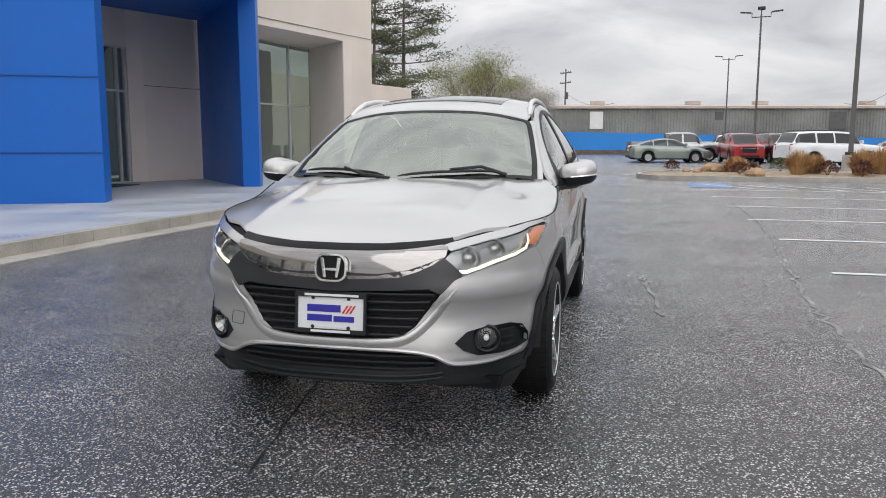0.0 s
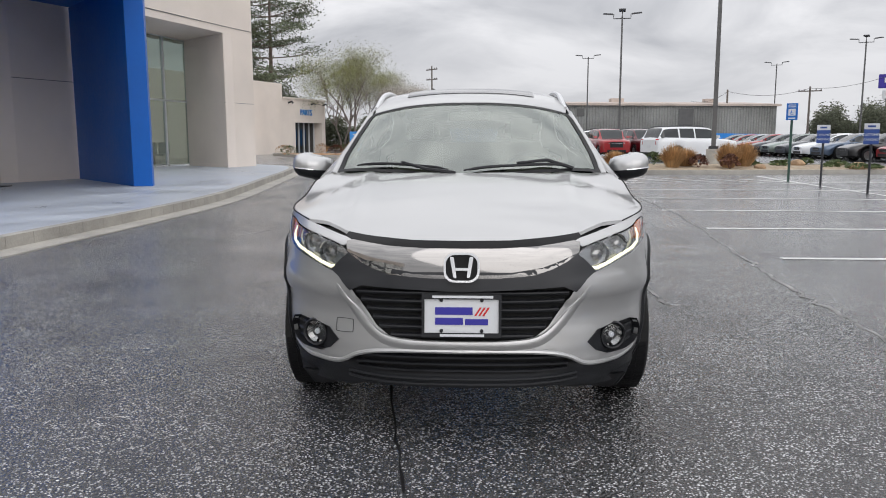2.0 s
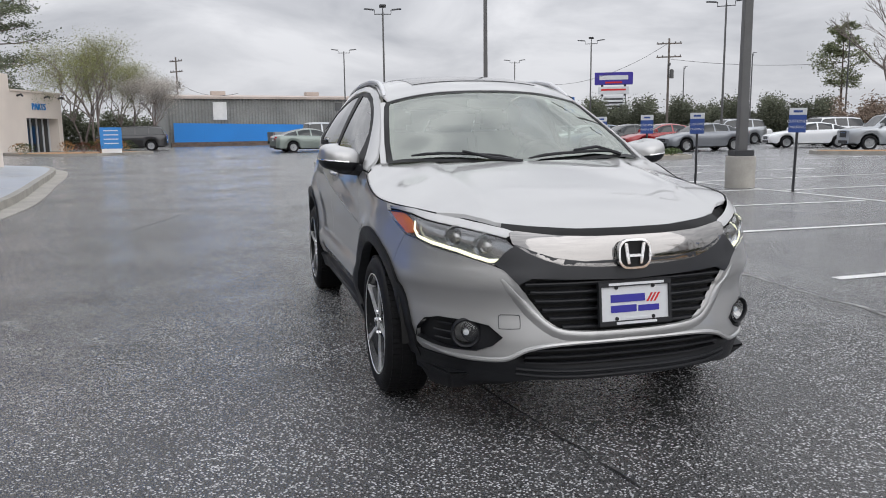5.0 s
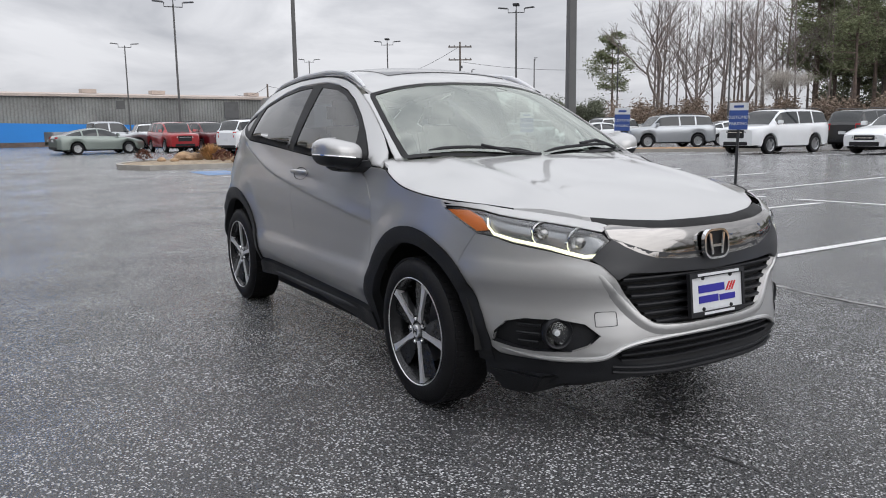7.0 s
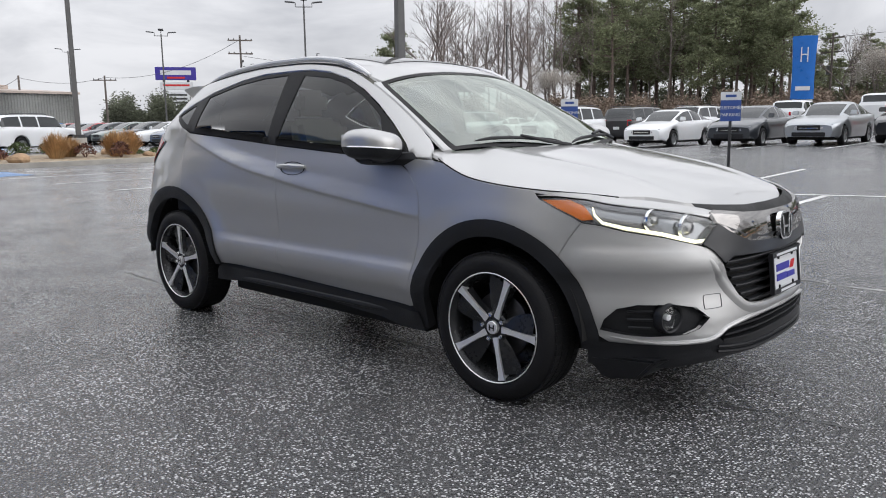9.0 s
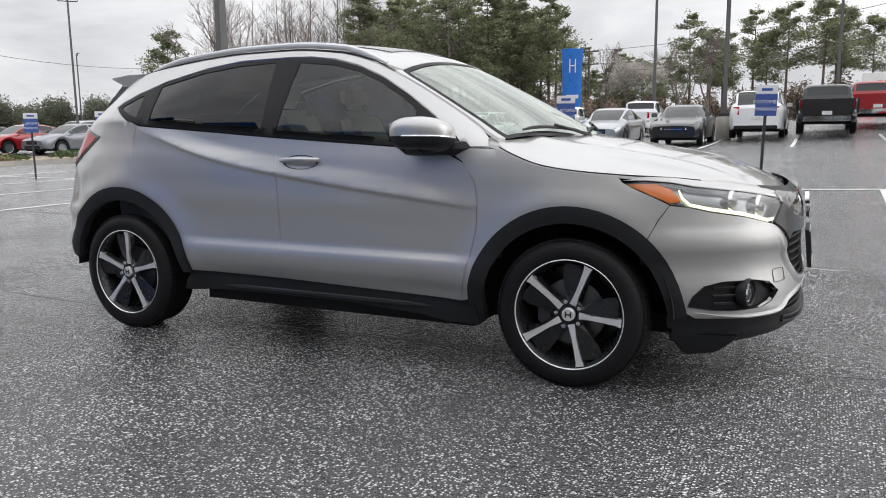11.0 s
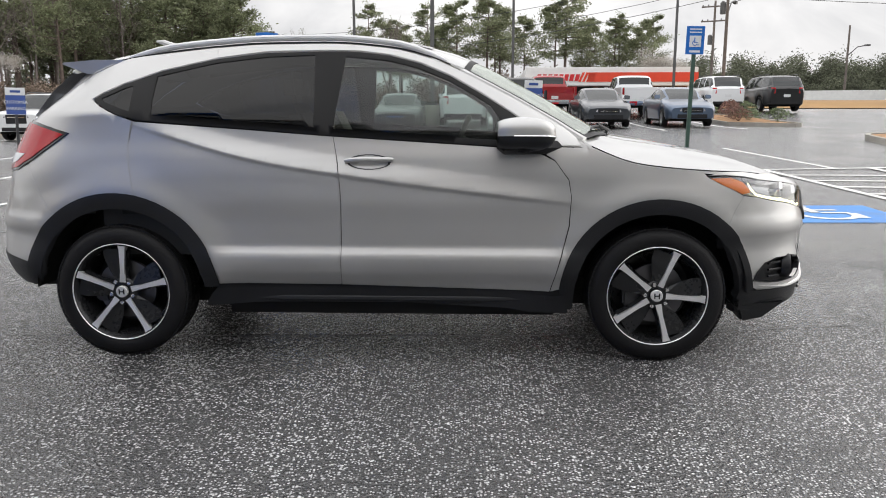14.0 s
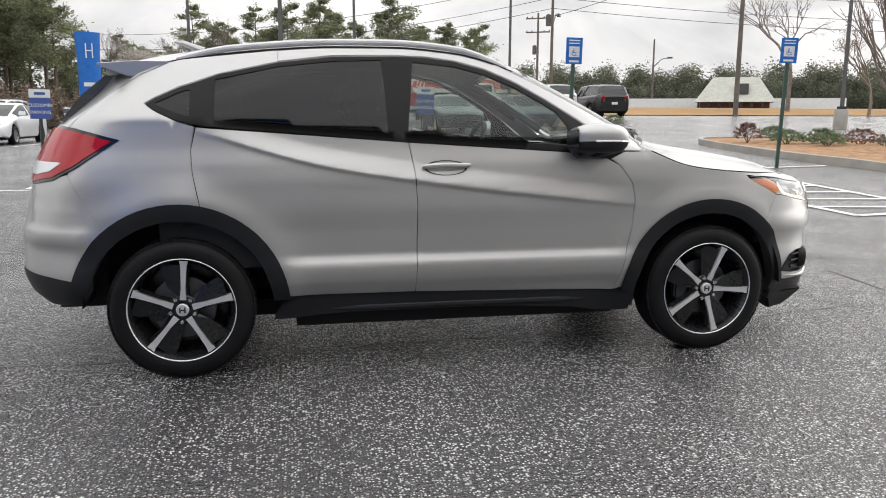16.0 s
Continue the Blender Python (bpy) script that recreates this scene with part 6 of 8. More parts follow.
def body(a, z, off=0.0):
    """Point of the flanks at running length a (0 at the nose, positive on the car's right) and height z."""
    def at(a, z):
        s, b = (-1 if a >= 0 else 1), abs(a)
        if b < LEN_F:
            xn, yn = np.interp(b, ARC_F[:, 0], ARC_F[:, 1]), np.interp(b, ARC_F[:, 0], ARC_F[:, 2])
            x = xn / NF * nose(z)
            y = yn / NW * half(min(x, 0.35) * 0.999, z)
            k = sculpt(z) * smooth01(0.30, 0.50, y) * smooth01(0.26, 0.46, x)
            d = math.hypot(xn / NF, yn / NW)
            return Vector((x + k * xn / NF / d, s * (y + k * yn / NW / d), z))
        b -= LEN_F
        if b < -X_REAR:
            return Vector((-b, s * half(-b, z), z))
        c = LEN_R - (b + X_REAR)
        xn, yn = np.interp(c, ARC_R[:, 0], ARC_R[:, 1]), np.interp(c, ARC_R[:, 0], ARC_R[:, 2])
        x = X_REAR - xn / RF * (X_REAR - tail(z))
        k = sculpt_r(z) * smooth01(-2.90, -3.06, x)
        d = math.hypot(xn / RF, yn / RW)
        return Vector((x - k * xn / RF / d, s * (yn / RW * half(x, z) + k * yn / RW / d), z))
    p = at(a, z)
    e = 0.004
    n = (at(a + e, z) - at(a - e, z)).cross(at(a, z + e) - at(a, z - e))
    n.normalize()
    if n.dot(Vector((p.x + 1.2, p.y * 2, 0.15))) < 0:
        n = -n
    return p + n * off, n


def sx(x, z):
    """Running length of the right flank at x."""
    if x > 0:
        return (float(np.interp(-min(x / nose(z), 1) * NF, -ARC_F[:, 1], ARC_F[:, 0])), z)
    if x >= X_REAR:
        return (LEN_F - x, z)
    return (LEN_F - X_REAR + LEN_R - float(np.interp(-(X_REAR - x) / (X_REAR - tail(z)) * RF, -ARC_R[:, 1], ARC_R[:, 0])), z)


def fy(y, z):
    """Running length at distance y right of the nose's middle."""
    s = 1 if y >= 0 else -1
    return (s * float(np.interp(min(abs(y) / half(0.3, z), 1) * NW, ARC_F[:, 2], ARC_F[:, 0])), z)


def hood_y(x):
    """Half width of the bonnet where it meets the flank."""
    z = hood_e(x)
    return abs(body(sx(x, z)[0], z)[0].y)


HY = table([-0.42 + 0.05 * i for i in range(23)], [hood_y(min(-0.42 + 0.05 * i, 0.66)) for i in range(23)])


def lid(x, y, off=0.0):
    """Bonnet top."""
    def at(x, y):
        c, e = hood_c(x), hood_e(x)
        ribs = 0.010 * math.exp(-((abs(y) - 0.50 - 0.05 * (0.3 - x)) / 0.05) ** 2) * smooth01(0.75, 0.4, x)
        return Vector((x, y, c - (c - e) * min(1.6, (abs(y) / max(0.3, HY(x)))) ** 2.6 + ribs))
    return bent(at, x, y, off)


def roof_s(x, y, off=0.0):
    """Windscreen and roof."""
    def at(x, y):
        c, e, w = crown(x), edge_z(x), edge_y(x)
        return Vector((x, y, c - (c - e) * (abs(y) / w) ** 2.4))
    return bent(at, x, y, off)


def bent(at, x, y, off):
    p, e = at(x, y), 0.004
    n = (at(x + e, y) - at(x - e, y)).cross(at(x, y + e) - at(x, y - e)).normalized()
    n = n if n.z > 0 else -n
    return p + n * off, n


def inside(p, poly):
    c, j = False, len(poly) - 1
    for i in range(len(poly)):
        if (poly[i][1] > p[1]) != (poly[j][1] > p[1]) and p[0] < (poly[j][0] - poly[i][0]) * (p[1] - poly[i][1]) / (poly[j][1] - poly[i][1]) + poly[i][0]:
            c = not c
        j = i
    return c


def shrink(poly, d):
    """The outline drawn in by d."""
    n = len(poly)
    area = sum(poly[i][0] * poly[(i + 1) % n][1] - poly[(i + 1) % n][0] * poly[i][1] for i in range(n))
    s = 1 if area > 0 else -1
    out = []
    for i in range(n):
        a, b, c = Vector(poly[i - 1]), Vector(poly[i]), Vector(poly[(i + 1) % n])
        t1, t2 = (b - a).normalized(), (c - b).normalized()
        n1, n2 = Vector((-t1.y, t1.x)) * s, Vector((-t2.y, t2.x)) * s
        m = n1 + n2
        m = m / max(0.4, m.length_squared) * 2 if m.length > 1e-6 else n1
        out.append(tuple(b + m * d))
    return out


def dense(poly, step):
    out = []
    for i in range(len(poly)):
        a, b = Vector(poly[i]), Vector(poly[(i + 1) % len(poly)])
        k = max(1, math.ceil((b - a).length / step))
        out += [tuple(a.lerp(b, j / k)) for j in range(k)]
    return out


def panel(name, poly, surf, material, parent, off=0.0, gap=0.0025, depth=0.018, step=0.035, label="", holes=(), lines=()):
    """A skin panel: the part of a surface inside an outline, with turned-in edges."""
    poly = shrink(poly, gap) if gap else list(poly)
    loops = [dense(poly, step * 0.7)] + [dense(h, step * 0.7) for h in holes]
    pts, edges = [], []
    for lp in loops:
        k = len(pts)
        pts += lp
        edges += [(k + i, k + (i + 1) % len(lp)) for i in range(len(lp))]
    nb = len(pts)
    xs, ys = [p[0] for p in pts], [p[1] for p in pts]
    core = shrink(loops[0], step * 0.45)
    cores = [shrink(h, -step * 0.45) for h in loops[1:]]
    for i in range(int((max(xs) - min(xs)) / step) + 1):
        for j in range(int((max(ys) - min(ys)) / step) + 1):
            p = (min(xs) + (i + 0.5) * step, min(ys) + (j + 0.5) * step)
            if inside(p, core) and not any(inside(p, h) for h in cores):
                pts.append(p)
    for ln in lines:
        last = -1
        for p in ln:
            if inside(p, core):
                pts.append(tuple(p))
                if last >= 0:
                    edges.append((last, len(pts) - 1))
                last = len(pts) - 1
    vs, _, fs, *_ = delaunay_2d_cdt([Vector(p) for p in pts], edges, [], 0, 1e-6)
    keep = []
    for f in fs:
        c = (sum(vs[i].x for i in f) / len(f), sum(vs[i].y for i in f) / len(f))
        if inside(c, loops[0]) and not any(inside(c, h) for h in loops[1:]):
            keep.append(tuple(f))
    P, N = [], []
    for v in vs:
        p, nn = surf(v.x, v.y, off)
        P.append(tuple(p)), N.append(tuple(nn))
    F = list(keep)
    if depth:
        count = {}
        for f in keep:
            for i in range(len(f)):
                e = (f[i], f[(i + 1) % len(f)])
                count[tuple(sorted(e))] = count.get(tuple(sorted(e)), []) + [e]
        rim = {}
        for es in count.values():
            if len(es) == 1:
                a, b = es[0]
                ids = []
                for q in (a, b):
                    if q not in rim:
                        nv = Vector(N[q])
                        rim[q] = len(P)
                        P.append(tuple(Vector(P[q]) - nv * depth))
                        N.append(N[q])
                    ids.append(rim[q])
                F.append((b, a, ids[0], ids[1]))
    me = bpy.data.meshes.new(name)
    me.from_pydata(P, [], F)
    me.update()
    # faces look outwards
    if keep:
        fl = me.polygons[0]
        if Vector(fl.normal).dot(Vector(N[keep[0][0]])) < 0:
            me.flip_normals()
    for pl in me.polygons:
        pl.use_smooth = True
    me.normals_split_custom_set_from_vertices(N)
    me.materials.append(material)
    ob = new(name, me)
    ob.parent = parent
    if label:
        ob["label"] = label
    return ob


def both(name, poly, material, parent, off=0.0, **kw):
    """The same flank panel on the car's right and left."""
    r = panel(name, poly, body, material, parent, off, **kw)
    for key in ("holes", "lines"):
        kw[key] = [[(-a, z) for a, z in h] for h in kw.get(key, ())]
    l = panel(name, [(-a, z) for a, z in poly], body, material, parent, off, **kw)
    return r, l


def ring(hx, r, a0, a1, k=16):
    return [(hx + r * math.cos(radians(a0 + (a1 - a0) * i / k)), HUB_Z + r * math.sin(radians(a0 + (a1 - a0) * i / k))) for i in range(k + 1)]


def S(pts):
    return [sx(x, z) for x, z in pts]


hero = thing("silver_crossover", pose(0, 0, 0), "clean silver compact crossover with lit running lights on damp asphalt", "car")

# -- dark inner shell behind the gaps
shell = Mesh()
rows = []
for i in range(90):
    a = -(LEN_F - X_REAR + LEN_R) * 0.999 + (LEN_F - X_REAR + LEN_R) * 1.998 * i / 89
    rows.append([tuple(body(a, z, -0.035)[0]) for z in (0.42, 0.55, 0.7, 0.82, 0.9)])
shell.grid(rows)
keep_f = []
for f in shell.f:
    c = sum((Vector(shell.v[i]) for i in f), Vector()) / len(f)
    if min(math.hypot(c.x - HUB_F, c.z - HUB_Z), math.hypot(c.x - HUB_R, c.z - HUB_Z)) > 0.44:
        keep_f.append(f)
shell.f = keep_f
shell.box(-2.95, 0.62, -0.52, 0.52, 0.20, 0.28)
shell.box(-2.1, -0.48, -0.76, 0.76, 0.20, 0.50)
shell.box(0.0, 0.66, -0.42, 0.42, 0.26, 0.80)
shell.box(-3.2, -2.98, -0.6, 0.6, 0.3, 0.95)
shell.make("inner_shell", M_GAP, hero)
# wheel wells
for hx in (HUB_F, HUB_R):
    for s in (-1, 1):
        w = Mesh()
        w.grid([[(hx + 0.435 * math.cos(t), s * y, HUB_Z + 0.435 * math.sin(t)) for t in np.linspace(0.03, math.pi - 0.03, 22)] for y in (0.835, 0.5)])
        w.grid([[(hx + r * math.cos(t), s * 0.5, HUB_Z + r * math.sin(t)) for t in np.linspace(0.03, math.pi - 0.03, 22)] for r in (0.435, 0.02)])
        w.make("wheel_well", M_GAP, hero)

# -- flanks
fender = S([(-0.512, 0.335), (-0.455, 0.56), (-0.43, 0.66), (-0.421, 0.80), (-0.435, 0.88), (-0.50, 0.97), (-0.545, 1.0), (-0.50, 1.035), (-0.36, 1.032)] + [(x, hood_e(x) - 0.004) for x in np.linspace(-0.30, 0.19, 26)] + [(0.215, 0.895), (0.28, 0.862), (0.40, 0.805), (0.36, 0.745)] + ring(HUB_F, 0.448, 46, 176, 22))
both("front_fender", fender, M_SILVER, hero)
fdoor = S([(-0.512, 0.335), (-0.455, 0.56), (-0.43, 0.66), (-0.421, 0.80), (-0.435, 0.88), (-0.50, 0.97), (-0.60, 1.018), (-0.81, 1.036), (-1.2, 1.06), (-1.555, 1.082), (-1.53, 0.95), (-1.518, 0.797), (-1.52, 0.6), (-1.526, 0.362)])
crease = [[(LEN_F - x, swage(x) + dz_) for x in np.linspace(-0.45, -2.52, 120)] for dz_ in (0.084, 0.042, 0.002, -0.012, -0.026)] + [[(LEN_F - x, z) for x in np.linspace(-0.4, -2.3, 80)] for z in (0.571, 0.53, 0.492, 0.44)]
fd = both("front_door", fdoor, M_SILVER, hero, step=0.022, lines=crease)
rdoor = S([(-1.526, 0.362), (-1.52, 0.6), (-1.518, 0.797), (-1.53, 0.95), (-1.555, 1.082), (-2.0, 1.115), (-2.52, 1.152), (-2.545, 1.05), (-2.54, 0.95), (-2.51, 0.80)] + ring(HUB_R, 0.468, 80, 5, 12))
rd = both("rear_door", rdoor, M_SILVER, hero, step=0.022, lines=crease)
quarter = S([(-2.51, 0.80), (-2.54, 0.95), (-2.545, 1.05), (-2.525, 1.155), (-2.60, 1.178), (-2.70, 1.225), (-2.745, 1.258), (-2.70, 1.285), (-2.56, 1.345), (-2.42, 1.395), (-2.15, 1.455), (-2.15, 1.512), (-2.5, 1.474), (-2.64, 1.452), (-2.78, 1.388), (-2.90, 1.315), (-2.99, 1.25), (-3.065, 1.18), (-3.095, 1.142)]) + S([(-3.06, 1.132), (-2.98, 1.114), (-2.88, 1.088), (-2.97, 1.028), (-3.06, 0.968), (-3.09, 0.945), (-2.95, 0.72)] + ring(HUB_R, 0.468, 128, 84, 10))
both("rear_quarter", quarter, M_SILVER, hero)
gate_side = S([(-2.66, 1.449), (-2.79, 1.386), (-2.905, 1.312), (-2.995, 1.246), (-3.07, 1.178), (-3.10, 1.142)]) + [(LEN_F - X_REAR + LEN_R * f, z) for f, z in ((0.86, 1.135), (0.82, 1.25), (0.78, 1.317), (0.76, 1.38), (0.7, 1.43))]
both("tailgate_frame", gate_side, M_SILVER, hero)
rbump = S([(-3.09, 0.942), (-3.16, 0.918), (-3.27, 0.894), (-3.33, 0.87)]) + [(LEN_F - X_REAR + LEN_R * 0.99, 0.80), (LEN_F - X_REAR + LEN_R * 0.99, 0.46)] + S([(-3.36, 0.49), (-3.20, 0.475), (-3.03, 0.46), (-2.985, 0.50), (-2.985, 0.60), (-2.935, 0.672), (-2.90, 0.697), (-2.952, 0.722)])
both("rear_bumper", rbump, M_SILVER, hero)
rlow = S([(-2.985, 0.50), (-3.03, 0.458), (-3.20, 0.473), (-3.36, 0.488)]) + [(LEN_F - X_REAR + LEN_R * 0.99, 0.458), (LEN_F - X_REAR + LEN_R * 0.99, 0.32)] + S([(-3.25, 0.325), (-3.04, 0.35), (-2.992, 0.42)])
both("rear_valance", rlow, M_BLACKP, hero, off=0.004)
gate = [(LEN_F - X_REAR + LEN_R * f, z) for f, z in ((0.72, 0.86), (0.995, 0.86), (0.995, 1.12), (0.72, 1.12))]
both("tailgate", gate, M_SILVER, hero)
# side frame over the windows, and the pillar feet
frame_p = S([(-0.50, 1.04), (-0.38, 1.04), (-0.40, 1.08)]) + S([(x, edge_z(x) - 0.006) for x in np.linspace(-0.45, -2.15, 24)]) + S([(-2.15, 1.458), (-1.9, 1.490), (-1.6, 1.495), (-1.45, 1.492), (-1.3, 1.474), (-1.15, 1.436), (-1.0, 1.374), (-0.85, 1.290), (-0.7, 1.195), (-0.56, 1.098)])
both("roof_side_rail", frame_p, M_SILVER, hero, gap=0.001)
# glass and black trims
fwin = S([(-0.74, 1.062), (-1.560, 1.109), (-1.55, 1.20), (-1.535, 1.30), (-1.515, 1.468), (-1.3, 1.448), (-1.15, 1.410), (-1.0, 1.348), (-0.87, 1.275), (-0.80, 1.23), (-0.75, 1.16)])
rwin = S([(-1.645, 1.114), (-2.44, 1.178), (-2.445, 1.25), (-2.44, 1.372), (-2.15, 1.437), (-1.9, 1.466), (-1.66, 1.475), (-1.65, 1.3)])
qwin = S([(-2.545, 1.196), (-2.70, 1.25), (-2.70, 1.265), (-2.56, 1.325), (-2.545, 1.32)])
both("front_window", fwin, M_SIDEG, hero, off=-0.006, gap=0, depth=0, label="clear tinted side glass")
both("rear_window", rwin, M_TINT, hero, off=-0.006, gap=0, depth=0, label="dark privacy glass")
both("quarter_window", qwin, M_TINT, hero, off=-0.006, gap=0, depth=0, label="dark privacy glass")
dlo = S([(-0.545, 1.015), (-0.62, 1.022), (-0.81, 1.040), (-1.2, 1.064), (-1.57, 1.086), (-2.0, 1.12), (-2.50, 1.158), (-2.60, 1.182), (-2.70, 1.228), (-2.74, 1.257), (-2.70, 1.282), (-2.56, 1.342), (-2.42, 1.392), (-2.15, 1.452), (-1.9, 1.482), (-1.6, 1.488), (-1.45, 1.486), (-1.3, 1.468), (-1.15, 1.430), (-1.0, 1.368), (-0.85, 1.284), (-0.7, 1.189), (-0.57, 1.092)])
both("window_trim", dlo, M_TRIMB, hero, off=-0.002, gap=0, depth=0.012, holes=(shrink(fwin, 0.003), shrink(rwin, 0.003), shrink(qwin, 0.003)), label="gloss black window surround and pillars")
# black cladding: arches, sills
both("front_arch_cladding", S(ring(HUB_F, 0.470, -4, 176, 30) + [(-0.455, 0.25), (-0.40, 0.25)] + ring(HUB_F, 0.400, 176, -4, 28)), M_BLACKP, hero, off=0.012, gap=0, depth=0.05, step=0.03)
both("rear_arch_cladding", S(ring(HUB_R, 0.488, 4, 172, 30) + ring(HUB_R, 0.415, 172, 4, 28)), M_BLACKP, hero, off=0.012, gap=0, depth=0.05, step=0.03)
both("sill_cladding", S([(-0.44, 0.33), (-0.52, 0.328), (-0.9, 0.343), (-1.5, 0.356), (-2.12, 0.358), (-2.16, 0.325), (-2.2, 0.26), (-1.9, 0.278), (-1.2, 0.280), (-0.72, 0.256), (-0.6, 0.235), (-0.42, 0.235)]), M_BLACKP, hero, off=0.022, gap=0, depth=0.06)
for s in (-1, 1):
    Mesh().tube([(x, s * (half(x, 0.31) + 0.010), 0.297 + 0.02 * smooth01(-1.95, -2.16, x)) for x in np.linspace(-0.58, -2.13, 22)], [0.004, 0.010, 0.016] + [0.020] * 14 + [0.017, 0.012, 0.007, 0.003, 0.001], 10).make("sill_rib", M_BLACKP, hero, smooth=True)

# -- bonnet, screen, roof
bon = [(-0.135, 0.0), (-0.16, 0.2), (-0.225, 0.45), (-0.325, 0.67), (-0.365, 0.75), (-0.345, 0.80)] + [(x, HY(x) - 0.002) for x in np.linspace(-0.30, 0.50, 34)] + [(0.565, min(HY(0.565) - 0.004, 0.60)), (0.68, 0.50), (0.752, 0.36), (0.788, 0.2), (0.798, 0.0)]
panel("bonnet", bon + [(x, -y) for x, y in bon[-2:0:-1]], lid, M_SILVER, hero, gap=0.004)
wsp = [(-0.125, 0.0), (-0.15, 0.25), (-0.22, 0.48), (-0.335, 0.715), (-0.5, 0.696), (-0.7, 0.656), (-0.88, 0.616), (-0.925, 0.596), (-0.905, 0.4), (-0.885, 0.2), (-0.88, 0.0)]
ws = panel("windscreen", wsp + [(x, -y) for x, y in wsp[-2:0:-1]], roof_s, M_WS, hero, off=-0.004, gap=0, depth=0, label="pale tinted windscreen reflecting the sky")
wsb = shrink(wsp + [(x, -y) for x, y in wsp[-2:0:-1]], 0.022)
panel("windscreen_seal", shrink(wsp + [(x, -y) for x, y in wsp[-2:0:-1]], -0.006), roof_s, M_TRIMB, hero, off=-0.001, gap=0, depth=0, holes=(wsb,))
for s in (-1, 1):
    panel("cowl_corner", [(x, s * y) for x, y in ((-0.285, 0.69), (-0.285, 0.80), (-0.43, 0.80), (-0.43, 0.69))], lid, M_SILVER, hero, off=-0.007, gap=0)
pil = [(-0.34, 0.727), (-0.36, 0.752)] + [(x, edge_y(x) - 0.001) for x in np.linspace(-0.45, -0.95, 9)] + [(-0.93, 0.603), (-0.88, 0.623), (-0.7, 0.663), (-0.5, 0.703)]
for s in (-1, 1):
    panel("a_pillar", [(x, s * y) for x, y in pil], roof_s, M_SILVER, hero, off=0.002, gap=0)
rf = [(-0.888, 0.0), (-0.893, 0.2), (-0.913, 0.4), (-0.933, 0.588), (-1.1, edge_y(-1.1) - 0.003)] + [(x, edge_y(x) - 0.003) for x in np.linspace(-1.2, -2.85, 16)] + [(-2.95, 0.50), (-2.985, 0.3), (-2.995, 0.0)]
rf_full = rf + [(x, -y) for x, y in rf[-2:0:-1]]
panel("roof", rf_full, roof_s, M_SILVER, hero, gap=0.002)
panel("sunroof", [(-1.10, -0.40), (-1.10, 0.40), (-1.86, 0.42), (-1.86, -0.42)], roof_s, M_GLOSSB, hero, off=0.004, gap=0, depth=0.004, label="dark sunroof glass")
sp = Mesh()
sec = [[(x - 0.06 * (1 - v * v), w * v, z + 0.026 * (1 - v * v)) for x, z, w in ((-2.62, 1.452, 0.582), (-2.80, 1.452, 0.575), (-2.975, 1.441, 0.54), (-2.98, 1.434, 0.54), (-2.84, 1.385, 0.572), (-2.74, 1.38, 0.58), (-2.62, 1.452, 0.582))] for v in np.linspace(-1, 1, 15)]
sp.grid(sec)
sp.add(sec[0][:-1], [tuple(range(6))]).add(sec[-1][:-1], [tuple(range(6))])
sp.make("spoiler", M_SILVER, hero, smooth=True)
rg = Mesh().grid([[(x, y, z) for y in np.linspace(-0.50, 0.50, 9)] for x, z in ((-2.90, 1.43), (-3.06, 1.30), (-3.17, 1.17))])
rg.make("rear_screen", sheet_glass("rear_glass", (0.12, 0.125, 0.14, 1), 0.4), hero, smooth=True, label="dark rear screen")
Mesh().tube([(-2.55, 0, 1.545), (-2.66, 0, 1.585), (-2.70, 0, 1.59)], [0.02, 0.014, 0.006], 8).make("aerial_fin", M_SILVER, hero, "small silver antenna fin on the roof", smooth=True)
for s in (-1, 1):
    xs = np.linspace(-1.02, -2.62, 22)
    pts = []
    for i, x in enumerate(xs):
        lift = 0.018 * smooth01(0, 3, i) * smooth01(21, 18, i)
        pts.append((x, s * (edge_y(x) - 0.03), roof_s(x, edge_y(x) - 0.03)[0].z + lift))
    Mesh().tube(pts, [0.009] + [0.016] * 20 + [0.009], 10).make("roof_rail", M_RAIL, hero, smooth=True)
    Mesh().tube([(x, s * (edge_y(x) - 0.004), roof_s(x, edge_y(x) - 0.004)[0].z + 0.001) for x in np.linspace(-1.0, -2.7, 20)], 0.003, 6).make("roof_gutter", M_BLACKP, hero)
for s in (-1, 1):
    Mesh().tube([lid(x, s * (HY(x) + 0.0015), 0.0005)[0] for x in np.linspace(-0.33, 0.50, 30)], 0.0032, 5).make("bonnet_joint", M_GAP, hero)
